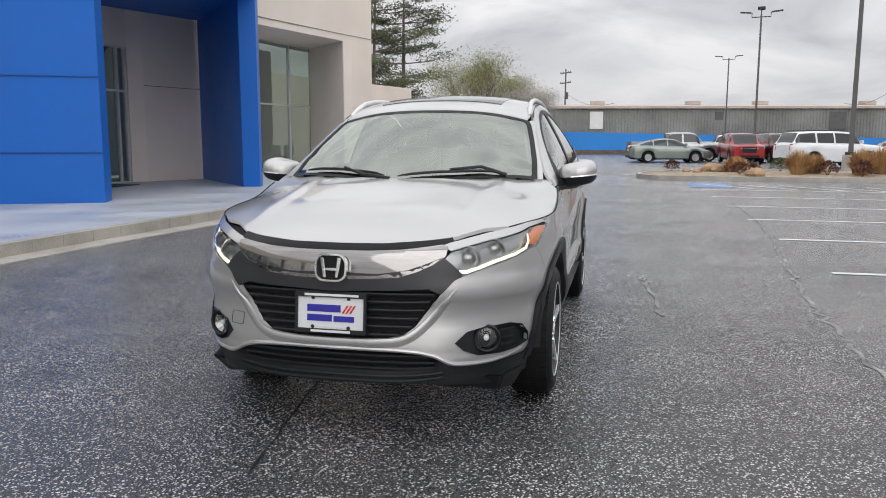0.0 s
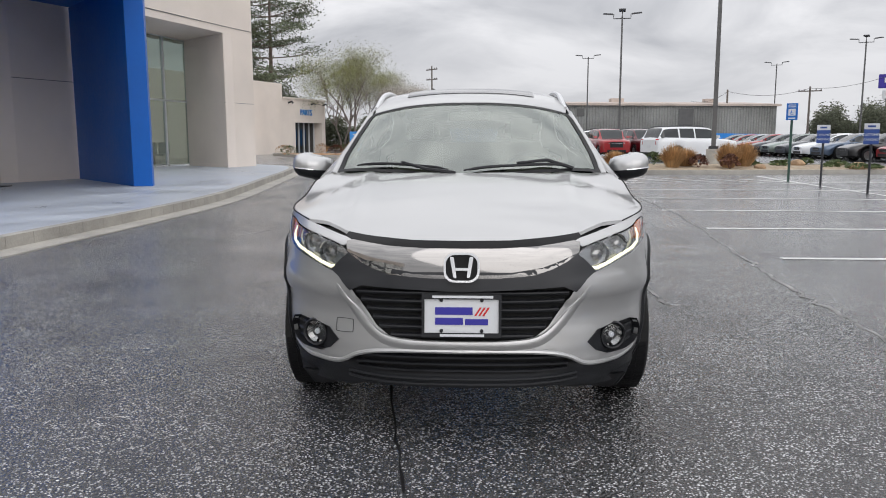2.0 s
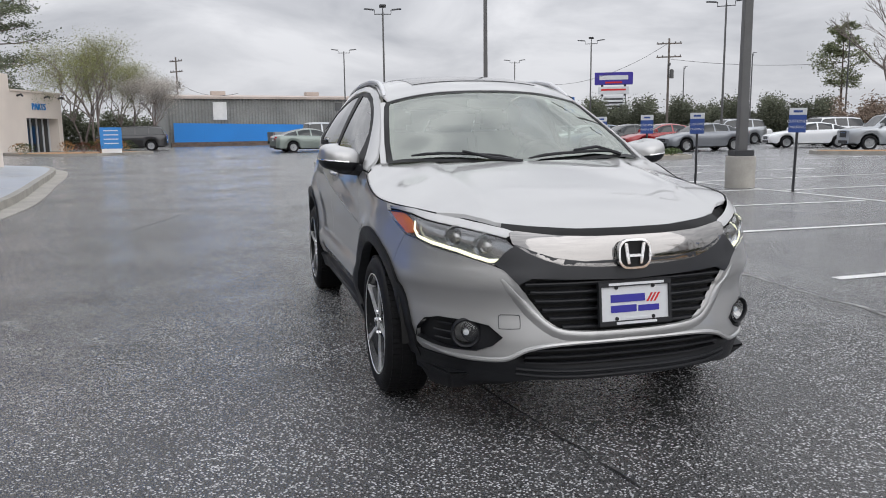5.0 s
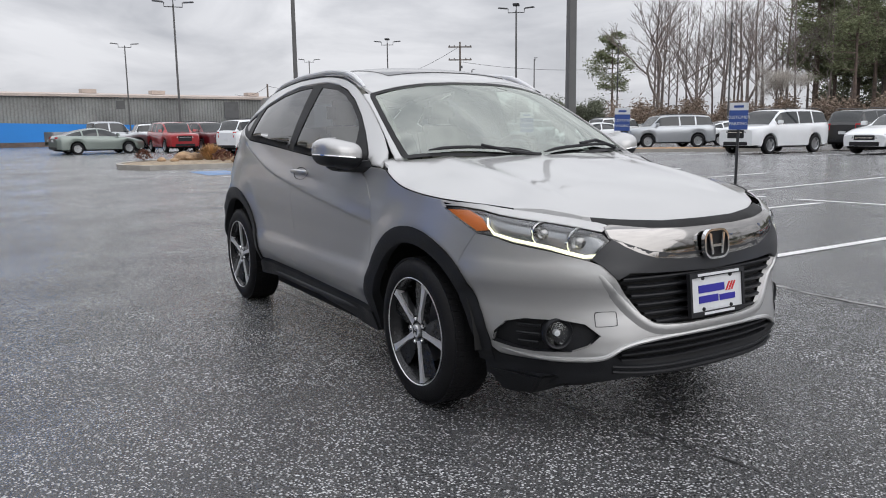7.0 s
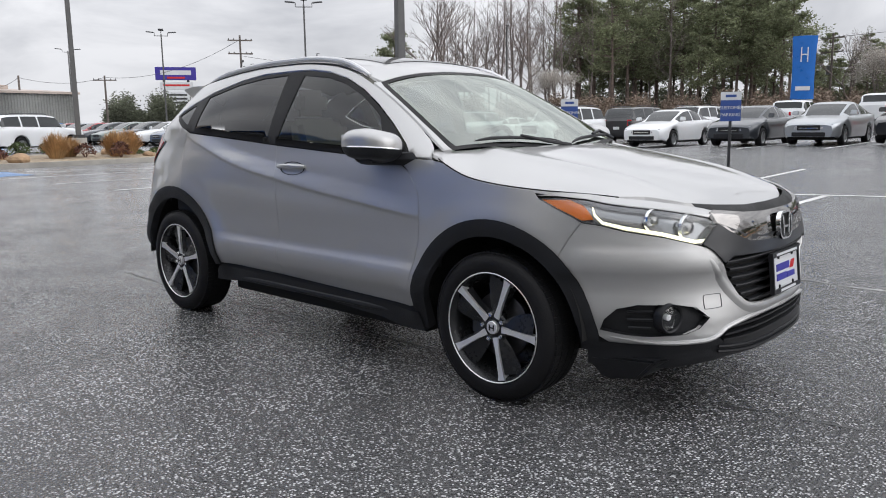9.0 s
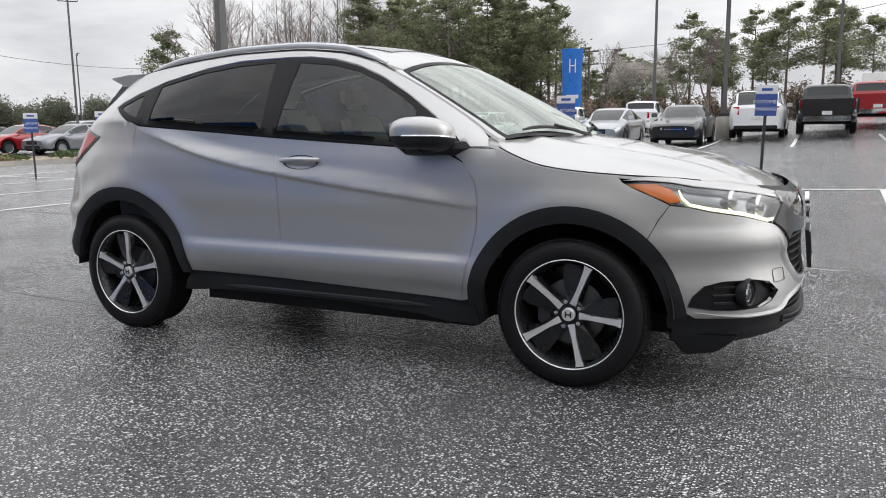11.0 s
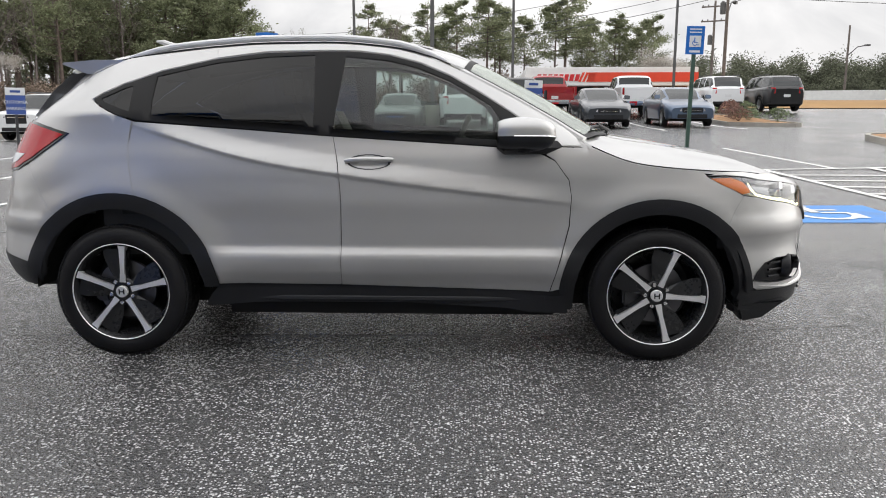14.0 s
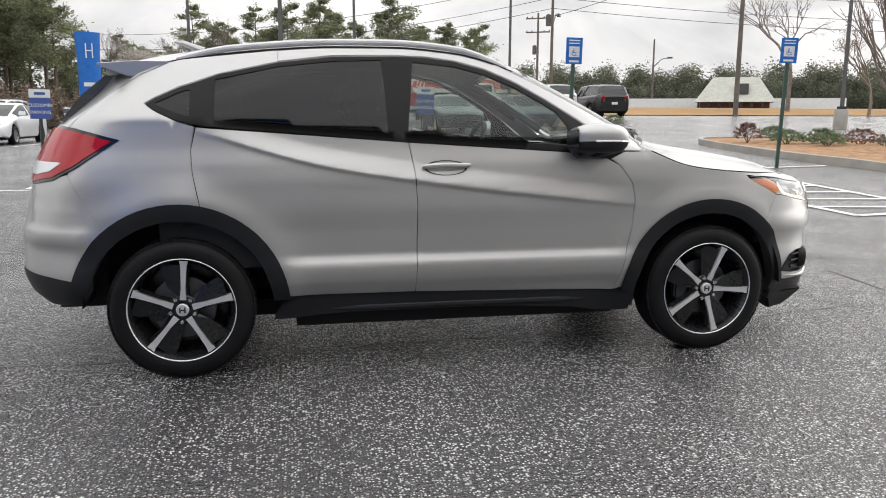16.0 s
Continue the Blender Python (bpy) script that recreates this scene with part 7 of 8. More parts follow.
# cowl and wipers
cw = [(-0.06, 0.0), (-0.10, 0.3), (-0.19, 0.52), (-0.30, 0.70), (-0.33, 0.70), (-0.23, 0.48), (-0.16, 0.25), (-0.135, 0.0)]
panel("cowl", cw + [(x, -y) for x, y in cw[6:0:-1]], lambda x, y, o: bent(lambda a, b: Vector((a, b, 1.048 + 0.0 * a - 0.03 * (abs(b) / 0.7) ** 2)), x, y, o), M_BLACKP, hero, gap=0, depth=0)
foot = table((0.0, 0.25, 0.48, 0.70), (-0.135, -0.16, -0.23, -0.34))
for y0, y1 in ((-0.60, -0.10), (-0.02, 0.54)):
    line = [roof_s(foot(abs(y)) - 0.022 - 0.03 * math.sin(math.pi * i / 8) ** 0.6, y, 0.012)[0] for i, y in enumerate(np.linspace(y0, y1, 9))]
    Mesh().tube(line, [0.004] + [0.008] * 7 + [0.004], 6).make("wiper_blade", M_BLACKP, hero, smooth=True)
    yb = y1 + 0.04 if y0 < -0.5 else y1 + 0.02
    Mesh().tube([roof_s(foot(abs(yb)) + 0.0, yb, 0.010)[0], roof_s(foot(abs(y1)) - 0.02, y1 - 0.12, 0.022)[0], line[4] + Vector((0, 0, 0.012))], [0.011, 0.009, 0.007], 6).make("wiper_arm", M_BLACKP, hero, smooth=True)

# -- nose
def mirror(pts):
    """Closes a right-hand outline with its mirror image (first and last points lie on the middle)."""
    return pts + [(-a, z) for a, z in pts[-2:0:-1]]


fog_o = [fy(0.508, 0.432), fy(0.545, 0.392), fy(0.59, 0.371), fy(0.68, 0.365), sx(0.56, 0.370), sx(0.475, 0.385), sx(0.495, 0.428), sx(0.54, 0.472), fy(0.715, 0.490), fy(0.62, 0.490), fy(0.555, 0.476)]
up = [fy(0, 0.448), fy(0.22, 0.452), fy(0.295, 0.466), fy(0.35, 0.505), fy(0.41, 0.580), fy(0.455, 0.650), fy(0.50, 0.698), fy(0.545, 0.716)]
lamp_low = [fy(0.60, 0.733), fy(0.66, 0.752), sx(0.55, 0.775), sx(0.47, 0.795), sx(0.40, 0.803)]
low = S([(0.36, 0.743), (0.318, 0.66)]) + S(ring(HUB_F, 0.448, 44, 6, 8)) + [sx(0.50, 0.335), sx(0.60, 0.33), fy(0.60, 0.325), fy(0.50, 0.338), fy(0.44, 0.372), fy(0.40, 0.396), fy(0.30, 0.402), fy(0, 0.404)]
full = up + lamp_low + low
full = full + [(-a, z) for a, z in full[-2:0:-1]]
bumper = panel("front_bumper", full, body, M_SILVER, hero, gap=0.001, holes=(fog_o, [(-a, z) for a, z in fog_o]), step=0.03)
# raised bright rib that frames the grille
for s in (-1, 1):
    line = curve([Vector((s * a, z)) for a, z in (fy(-0.004, 0.430), fy(0.2, 0.434), fy(0.31, 0.452), fy(0.385, 0.505), fy(0.448, 0.575), fy(0.50, 0.645), fy(0.54, 0.690))], 6)
    rows = []
    for i, p in enumerate(line):
        d = (line[min(i + 1, len(line) - 1)] - line[max(i - 1, 0)]).normalized()
        n = Vector((d.y, -d.x)) * s
        f = smooth01(len(line) - 1, len(line) - 16, i)
        rows.append([body(*(p + n * w * (0.35 + 0.65 * f)), h * f - 0.003)[0] for w, h in ((-0.022, 0.002), (-0.018, 0.011), (-0.008, 0.014), (0.004, 0.011), (0.018, 0.004), (0.032, -0.001))])
    Mesh().grid(rows).make("bumper_rib", M_SILVER, hero, smooth=True)
    rib2 = [body(s * a, z, -0.001)[0] for a, z in (fy(-0.012, 0.408), fy(0.3, 0.405), fy(0.42, 0.385), fy(0.50, 0.345), fy(0.62, 0.338), sx(0.60, 0.345), sx(0.50, 0.36))]
    rib2 = curve([tuple(p) for p in rib2], 5)
    Mesh().tube(rib2, [0.010 * min(1.0, (len(rib2) - i) / 10) for i in range(len(rib2))], 8).make("bumper_rib", M_SILVER, hero, smooth=True)
    # tow-eye cover outline
    c = [body(s * a, z, 0.001)[0] for a, z in (fy(0.515, 0.520), fy(0.455, 0.520), fy(0.447, 0.512), fy(0.447, 0.476), fy(0.455, 0.468), fy(0.515, 0.466), fy(0.522, 0.474), fy(0.522, 0.512))]
    if s > 0:
        Mesh().tube(curve([tuple(p) for p in c] + [tuple(c[0])], 4), 0.0014, 5).make("tow_cover_joint", M_SATIN, hero)
# grille: dark satin surround, black slats, smoked bar
gs = [fy(0, 0.73), fy(0.2, 0.728), fy(0.32, 0.745), fy(0.40, 0.772), fy(0.46, 0.795), fy(0.50, 0.765), fy(0.54, 0.722), fy(0.50, 0.694), fy(0.45, 0.645), fy(0.405, 0.668), fy(0.30, 0.662), fy(0, 0.650)]
panel("grille_surround", mirror(gs), body, M_SATIN, hero, off=0.010, gap=0, step=0.03, label="satin dark grey grille surround")
gr = [fy(0, 0.665), fy(0.30, 0.675), fy(0.44, 0.668), fy(0.45, 0.645), fy(0.40, 0.568), fy(0.345, 0.50), fy(0.29, 0.462), fy(0.2, 0.447), fy(0, 0.443)]
panel("grille_back", mirror(gr), body, M_GAP, hero, off=-0.03, gap=0, depth=0)
for k in range(6):
    z = 0.472 + 0.034 * k
    w = np.interp(z, (0.46, 0.50, 0.57, 0.65, 0.7), (0.28, 0.345, 0.40, 0.445, 0.46)) - 0.012
    sl = Mesh()
    rows = []
    for y in np.linspace(-w, w, 25):
        p, n = body(*fy(y, z), -0.012)
        rows.append([p + Vector((dx, 0, dz_)) for dx, dz_ in ((-0.012, 0.008), (0.010, 0.005), (0.012, 0.0), (0.006, -0.009), (-0.012, -0.009))])
    sl.grid(rows)
    sl.make("grille_slat", M_BLACKP, hero, smooth=True)
bar = [fy(0, 0.817), fy(0.15, 0.818), fy(0.30, 0.824), fy(0.38, 0.832), fy(0.45, 0.840), fy(0.475, 0.834), fy(0.47, 0.80), fy(0.42, 0.765), fy(0.36, 0.738), fy(0.29, 0.716), fy(0.15, 0.705), fy(0, 0.702)]
panel("chrome_bar", mirror(bar), body, M_SMOKE, hero, off=0.010, gap=0, step=0.025, label="smoked chrome grille bar")
# black filler between bonnet and bar
fill = [fy(0, 0.85), fy(0.2, 0.852), fy(0.38, 0.864), fy(0.48, 0.874), fy(0.50, 0.85), fy(0.46, 0.836), fy(0.3, 0.80), fy(0, 0.79)]
panel("bonnet_gap_seal", mirror(fill), body, M_TRIMB, hero, off=-0.004, gap=0, depth=0)


def emblem(parent, m, w, h, mt_ring, mt_bar, back):
    """A rounded upright frame with a plain bar figure in it."""
    def rr(w, h, r, k=6):
        return [(sx_ * (w / 2 - r) + r * math.cos(t), sz * (h / 2 - r) + r * math.sin(t)) for sx_, sz, t0 in ((1, 1, 0), (-1, 1, 90), (-1, -1, 180), (1, -1, 270)) for t in np.radians(np.linspace(t0, t0 + 90, k))]
    o = Mesh()
    A, B = rr(w, h, w * 0.3), rr(w * 0.88, h * 0.86, w * 0.26)
    n = len(A)
    o.add([(x, -0.008, z) for x, z in A] + [(x, -0.008, z) for x, z in B] + [(x, 0.01, z) for x, z in A] + [(x, 0.0, z) for x, z in B],
          [(i, (i + 1) % n, n + (i + 1) % n, n + i) for i in range(n)] + [(i, (i + 1) % n, 2 * n + (i + 1) % n, 2 * n + i) for i in range(n)] + [(n + i, n + (i + 1) % n, 3 * n + (i + 1) % n, 3 * n + i) for i in range(n)])
    e = o.turned(m).make("emblem_frame", mt_ring, parent, smooth=True)
    b = Mesh()
    b.add([(x, 0.001, z) for x, z in B] + [(0, 0.001, 0)], [(i, (i + 1) % n, n) for i in range(n)])
    b.turned(m).make("emblem_ground", back, parent)
    for s in (-1, 1):
        q = [(s * w * 0.14, -h * 0.34), (s * w * 0.23, -h * 0.34), (s * w * 0.33, h * 0.36), (s * w * 0.22, h * 0.36)]
        Mesh().hexa([(x, 0.0, z) for x, z in q], [(x, -0.010, z) for x, z in q]).turned(m).make("emblem_bar", mt_bar, e, bevel=0.002)
    q = [(-w * 0.17, -h * 0.10), (w * 0.17, -h * 0.10), (w * 0.17, -h * 0.01), (-w * 0.17, -h * 0.01)]
    Mesh().hexa([(x, 0.0, z) for x, z in q], [(x, -0.008, z) for x, z in q]).turned(m).make("emblem_bar", mt_bar, e)


em_m = pose(0.896, 0, 0.752, -5, 0, 90)
emblem(hero, em_m, 0.142, 0.118, M_CHROME, M_CHROME, M_TRIMB)
# plate with frame; brand lettering shown as plain shapes
plate = Mesh().box(-0.147, 0.147, -0.006, 0.0, -0.078, 0.078).turned(pose(0.905, 0.0, 0.560, -6, 0, 90)).make("number_plate", M_SIGNW, hero, "white dealer plate in a black frame")
pf = Mesh()
pf.box(-0.158, 0.158, -0.014, 0.004, 0.066, 0.086).box(-0.158, 0.158, -0.014, 0.004, -0.086, -0.068).box(-0.158, -0.147, -0.014, 0.004, -0.068, 0.066).box(0.147, 0.158, -0.014, 0.004, -0.068, 0.066)
pf.turned(pose(0.905, 0.0, 0.560, -6, 0, 90)).make("plate_frame", M_BLACKP, plate)
for x0, x1, z0, z1 in ((-0.105, 0.044, 0.004, 0.034), (-0.105, 0.006, -0.036, -0.008), (0.014, 0.105, -0.036, -0.012)):
    Mesh().box(x0, x1, -0.0085, -0.006, z0, z1).turned(pose(0.905, 0.0, 0.560, -6, 0, 90)).make("plate_print", M_PLATEB, plate)
for k in range(3):
    q = [(0.05 + 0.016 * k, 0.0), (0.058 + 0.016 * k, 0.0), (0.080 + 0.016 * k, 0.034), (0.072 + 0.016 * k, 0.034)]
    Mesh().hexa([(x, -0.006, z) for x, z in q], [(x, -0.0085, z) for x, z in q]).turned(pose(0.905, 0.0, 0.560, -6, 0, 90)).make("plate_stripe", M_RED, plate)
for q in ((-0.115, 0.125, -0.016, -0.014, 0.071, 0.081), (-0.085, 0.09, -0.016, -0.014, -0.082, -0.072), (-0.04, 0.05, -0.0085, -0.006, -0.063, -0.056)):
    Mesh().box(*q).turned(pose(0.905, 0.0, 0.560, -6, 0, 90)).make("frame_print", M_SIGNW, plate)
for x in (-0.08, 0.08):
    for z in (-0.06, 0.062):
        Mesh().lathe([(0, -0.012), (0.007, -0.011), (0.008, -0.006)], 8, "y", (x, 0, z)).turned(pose(0.905, 0.0, 0.560, -6, 0, 90)).make("plate_screw", M_BLACKP, plate)
# lower intake and lip
lg = [fy(0, 0.402), fy(0.30, 0.400), fy(0.40, 0.394), fy(0.44, 0.370), fy(0.47, 0.345), fy(0.42, 0.315), fy(0.3, 0.305), fy(0, 0.302)]
panel("intake_back", mirror(lg), body, M_GAP, hero, off=-0.035, gap=0, depth=0)
for z in (0.325, 0.352, 0.380):
    rows = []
    for y in np.linspace(-0.43, 0.43, 23):
        p, n = body(*fy(y, z), -0.016)
        rows.append([p + Vector((dx, 0, q)) for dx, q in ((-0.012, 0.006), (0.012, 0.003), (0.012, -0.004), (-0.012, -0.006))])
    Mesh().grid(rows).make("intake_slat", M_BLACKP, hero, smooth=True)
lip = [fy(0, 0.306), fy(0.3, 0.308), fy(0.42, 0.318), fy(0.47, 0.348), fy(0.50, 0.338), fy(0.60, 0.325), sx(0.60, 0.330), sx(0.50, 0.335), sx(0.45, 0.34), sx(0.42, 0.30), sx(0.415, 0.235), sx(0.55, 0.225), fy(0.62, 0.232), fy(0.5, 0.248), fy(0.4, 0.262), fy(0.3, 0.262), fy(0, 0.258)]
panel("front_lip", mirror(lip), body, M_BLACKP, hero, off=0.006, gap=0, depth=0.05)
lip2 = [fy(0, 0.262), fy(0.3, 0.266), fy(0.40, 0.262), fy(0.5, 0.246), fy(0.62, 0.23), sx(0.55, 0.224), sx(0.42, 0.235), sx(0.42, 0.20), fy(0.66, 0.17), fy(0.50, 0.165), fy(0.44, 0.19), fy(0.36, 0.222), fy(0, 0.226)]
panel("air_dam", mirror(lip2), body, M_BLACKP, hero, off=-0.05, gap=0, depth=0.03)
for z, o in ((0.275, 0.012), (0.295, 0.008)):
    Mesh().tube([body(*fy(y, z + 0.02 * (abs(y) / 0.4) ** 4 * 0.5), o)[0] for y in np.linspace(-0.46, 0.46, 25)], 0.006, 6).make("lip_rib", M_BLACKP, hero, smooth=True)
for s in (-1, 1):
    Mesh().hexa([(0.46, s * 0.44, 0.185), (0.46, s * 0.72, 0.160), (0.58, s * 0.66, 0.165), (0.62, s * 0.46, 0.190)], [(0.40, s * 0.40, 0.27), (0.40, s * 0.78, 0.27), (0.68, s * 0.70, 0.27), (0.76, s * 0.42, 0.27)]).make("tyre_deflector", M_BLACKP, hero, bevel=0.012, smooth=True)
# fog lamps
for s in (1, -1):
    fo = [(s * a, z) for a, z in fog_o]
    panel("fog_recess", shrink(fo, -0.004), body, M_BLACKP, hero, off=-0.028, gap=0, depth=0)
    wall_ = Mesh()
    dd = dense(fo, 0.02)
    n = len(dd)
    wall_.add([tuple(body(a, z, 0.005)[0]) for a, z in dd] + [tuple(body(a, z, -0.03)[0]) for a, z in dd] + [tuple(body(a, z, 0.003)[0]) for a, z in dense(shrink(fo, -0.012), 0.02)[:n]],
              [(i, (i + 1) % n, n + (i + 1) % n, n + i) for i in range(n)])
    wall_.make("fog_bezel", M_BLACKP, hero, smooth=True)
    for k in range(3):
        z = 0.395 + 0.034 * k
        aa = [sx(0.575, z)[0] * s, fy(0.68, z)[0] * s]
        Mesh().tube([body(aa[0] + (aa[1] - aa[0]) * t, z, -0.012)[0] for t in np.linspace(0, 1.0, 8)], 0.006, 6).make("fog_slat", M_BLACKP, hero)
    c, n_ = body(fy(0.635, 0.437)[0] * s, 0.437, -0.012)
    m = Matrix.Translation(c) @ Vector((1.0, n_.y * 0.45, 0.0)).to_track_quat("Z", "Y").to_matrix().to_4x4()
    fl = Mesh().lathe([(0.060, -0.03), (0.062, 0.0), (0.056, 0.012), (0.050, 0.008), (0.048, -0.005)], 24).turned(m).make("fog_lamp", M_BLACKP, hero, smooth=True)
    Mesh().lathe([(0.0, 0.012), (0.03, 0.009), (0.048, 0.0)], 20).turned(m).make("fog_lens", M_LENS, fl, smooth=True)
    Mesh().lathe([(0.012, -0.035), (0.034, -0.02), (0.047, -0.004)], 20).turned(m).make("fog_reflector", M_SMOKE, fl, smooth=True)
    Mesh().lathe([(0, -0.004), (0.012, -0.006), (0.014, -0.035)], 12).turned(m).make("fog_bulb", M_LAMPGL, fl, smooth=True)

# headlights
hl = [fy(0.455, 0.775), fy(0.50, 0.722), fy(0.545, 0.716), fy(0.60, 0.735), fy(0.66, 0.755), sx(0.55, 0.778), sx(0.47, 0.797), sx(0.40, 0.806), sx(0.30, 0.852), sx(0.215, 0.893), sx(0.30, 0.897), sx(0.40, 0.888), sx(0.48, 0.872), fy(0.70, 0.862), fy(0.62, 0.848), fy(0.55, 0.832), fy(0.49, 0.815)]
brow = [sx(0.215, 0.902), sx(0.30, 0.917), sx(0.40, 0.911), fy(0.70, 0.896), fy(0.62, 0.882), fy(0.55, 0.867), fy(0.48, 0.851), fy(0.45, 0.840), fy(0.49, 0.820), fy(0.55, 0.836), fy(0.62, 0.852), fy(0.70, 0.866), sx(0.48, 0.876), sx(0.40, 0.892), sx(0.30, 0.901)]
for s in (1, -1):
    hp = [(s * a, z) for a, z in hl]
    h = panel("headlight", hp, body, M_LENS, hero, off=0.004, gap=0.003, depth=0.006, step=0.03, label="clear headlight with a lit running-light strip")
    panel("lamp_housing", hp, body, M_BEZEL, h, off=-0.03, gap=0, depth=-0.03)
    panel("headlight_brow", [(s * a, z) for a, z in brow], body, M_SILVER, hero, off=0.005, gap=0.001, depth=0.006, step=0.014)
    amb = [(s * a, z) for a, z in (sx(0.235, 0.889), sx(0.30, 0.858), sx(0.40, 0.812), sx(0.44, 0.818), sx(0.40, 0.87), sx(0.34, 0.892))]
    panel("turn_signal", amb, body, M_AMBER, h, off=-0.008, gap=0, depth=0.02, step=0.03, label="amber turn signal")
    strip_pts = [fy(0.515, 0.735), fy(0.56, 0.733), fy(0.61, 0.748), fy(0.66, 0.766), sx(0.55, 0.788), sx(0.475, 0.806), sx(0.445, 0.835), sx(0.43, 0.868)]
    Mesh().tube([body(s * a, z, -0.012)[0] for a, z in strip_pts], [0.0075, 0.0075, 0.0075, 0.0075, 0.007, 0.006, 0.005, 0.003], 8).make("running_light", M_DRL, h, "lit white running-light strip", smooth=True)
    for yy, zz, rr_, inner in ((0.565, 0.788, 0.050, False), (0.665, 0.820, 0.042, True)):
        c, n_ = body(s * fy(yy, zz)[0], zz, -0.022)
        m = Matrix.Translation(c) @ Vector((1.0, n_.y * 0.35, 0.02)).to_track_quat("Z", "Y").to_matrix().to_4x4()
        Mesh().lathe([(rr_ * 0.3, -0.05), (rr_ * 0.8, -0.03), (rr_, 0.0), (rr_ * 1.08, 0.004), (rr_ * 1.12, -0.01)], 24).turned(m).make("reflector", M_CHROME, h, smooth=True)
        Mesh().lathe([(0.0, 0.012), (rr_ * 0.4, 0.008), (rr_ * 0.68, -0.012), (rr_ * 0.7, -0.03)], 20).turned(m).make("projector", M_SMOKE, h, smooth=True)

# tail lamps
tl = S([(-2.88, 1.088), (-2.98, 1.113), (-3.06, 1.131), (-3.15, 1.142)]) + [(LEN_F - X_REAR + LEN_R * 0.72, 1.13), (LEN_F - X_REAR + LEN_R * 0.72, 0.92)] + S([(-3.27, 0.898), (-3.16, 0.922), (-3.06, 0.972), (-2.97, 1.03)])
tlw = S([(-3.105, 0.992), (-3.12, 0.978), (-3.17, 0.945), (-3.25, 0.926)]) + [(LEN_F - X_REAR + LEN_R * 0.70, 0.938), (LEN_F - X_REAR + LEN_R * 0.70, 0.995)]
for s in (1, -1):
    t = panel("tail_lamp", [(s * a, z) for a, z in tl], body, M_REDL, hero, off=0.010, gap=0.002, depth=0.03, step=0.03, label="red tail lamp with a white reversing lens")
    panel("lamp_edge", shrink([(s * a, z) for a, z in tl], -0.011), body, M_GLOSSB, t, off=0.006, gap=0, depth=0.02, step=0.03, label="gloss black lamp edge")
    panel("reversing_lens", [(s * a, z) for a, z in tlw], body, M_LAMPGL, t, off=0.013, gap=0.004, depth=0.006, step=0.03)

# door handles, seams, mirrors
for s in (1, -1):
    a0 = sx(-1.38, 0.965)[0]
    cup = Mesh()
    k = 18
    cup.add([tuple(body(s * (a0 + 0.105 * math.cos(t)), 0.962 + 0.036 * math.sin(t), 0.0015)[0]) for t in np.linspace(0, 2 * math.pi, k, endpoint=False)] + [tuple(body(s * a0, 0.962, -0.012)[0])], [(i, (i + 1) % k, k) for i in range(k)])
    cup.make("handle_cup", M_SATIN, fd[0 if s > 0 else 1], smooth=True)
    pts = [body(s * (a0 - 0.115 + 0.23 * i / 10), 0.972 - 0.008 * i / 10 * 1.0, 0.012 + 0.016 * math.sin(math.pi * i / 10))[0] for i in range(11)]
    Mesh().tube(pts, [0.008] + [0.0125] * 9 + [0.008], 10).make("door_handle", M_SILVER, fd[0 if s > 0 else 1], smooth=True)
    y = s * -1
    cx, cy, cz = -0.660, 0.925, 1.098
    sp_ = lambda v, q: math.copysign(abs(v) ** q, v)
    rows = []
    for t in np.radians(np.linspace(-90, 90, 19)):
        rows.append([(max(cx - 0.118, cx + 0.150 * sp_(math.cos(f), 0.72) * abs(math.cos(t)) ** 0.55), y * (cy + 0.108 * sp_(math.sin(f), 0.72) * abs(math.cos(t)) ** 0.5), cz + (0.066 if t > 0 else 0.076) * sp_(math.sin(t), 0.85) + 0.10 * (0.108 * sp_(math.sin(f), 0.72))) for f in np.radians(np.linspace(0, 360, 33))])
    mo = Mesh().grid(rows[8:]).make("door_mirror", M_SILVER, hero, smooth=True, label="silver door mirror with a black foot")
    Mesh().grid(rows[:9]).make("mirror_base", M_BLACKP, mo, smooth=True)
    foot_ = Mesh()
    sec_ = []
    for x0, x1, yy, z0, z1 in ((-0.735, -0.46, 0.825, 0.995, 1.068), (-0.745, -0.52, 0.85, 0.998, 1.062), (-0.77, -0.60, 0.885, 1.0, 1.058), (-0.78, -0.645, 0.915, 1.006, 1.056), (-0.78, -0.66, 0.945, 1.022, 1.06)):
        sec_.append([(x0, y * yy, (z0 + z1) / 2), (x0 + 0.02, y * yy, z1), (x1 - 0.03, y * yy, z1 - 0.006), (x1, y * yy, (z0 + z1) / 2), (x1 - 0.05, y * yy, z0 + 0.006), (x0 + 0.03, y * yy, z0), (x0, y * yy, (z0 + z1) / 2)])
    foot_.grid(sec_)
    foot_.make("mirror_foot", M_BLACKP, mo, smooth=True)
    Mesh().hexa([(-0.60, y * 0.832, 1.02), (-0.46, y * 0.826, 1.015), (-0.45, y * 0.805, 1.015), (-0.60, y * 0.80, 1.02)], [(-0.64, y * 0.80, 1.10), (-0.60, y * 0.798, 1.10), (-0.60, y * 0.775, 1.10), (-0.64, y * 0.775, 1.10)]).make("mirror_sail", M_BLACKP, mo, bevel=0.004)
    Mesh().add([(-0.780, y * 0.84, 1.055), (-0.780, y * 1.005, 1.065), (-0.780, y * 1.005, 1.145), (-0.780, y * 0.84, 1.135)], [(0, 1, 2, 3)]).make("mirror_glass", M_CHROME, mo)
    Mesh().tube([rows[8][i] for i in (31, 0, 1, 2, 3, 4, 5, 6, 7, 8, 9)], 0.0045, 6).make("mirror_strip", M_CHROME, mo, smooth=True)
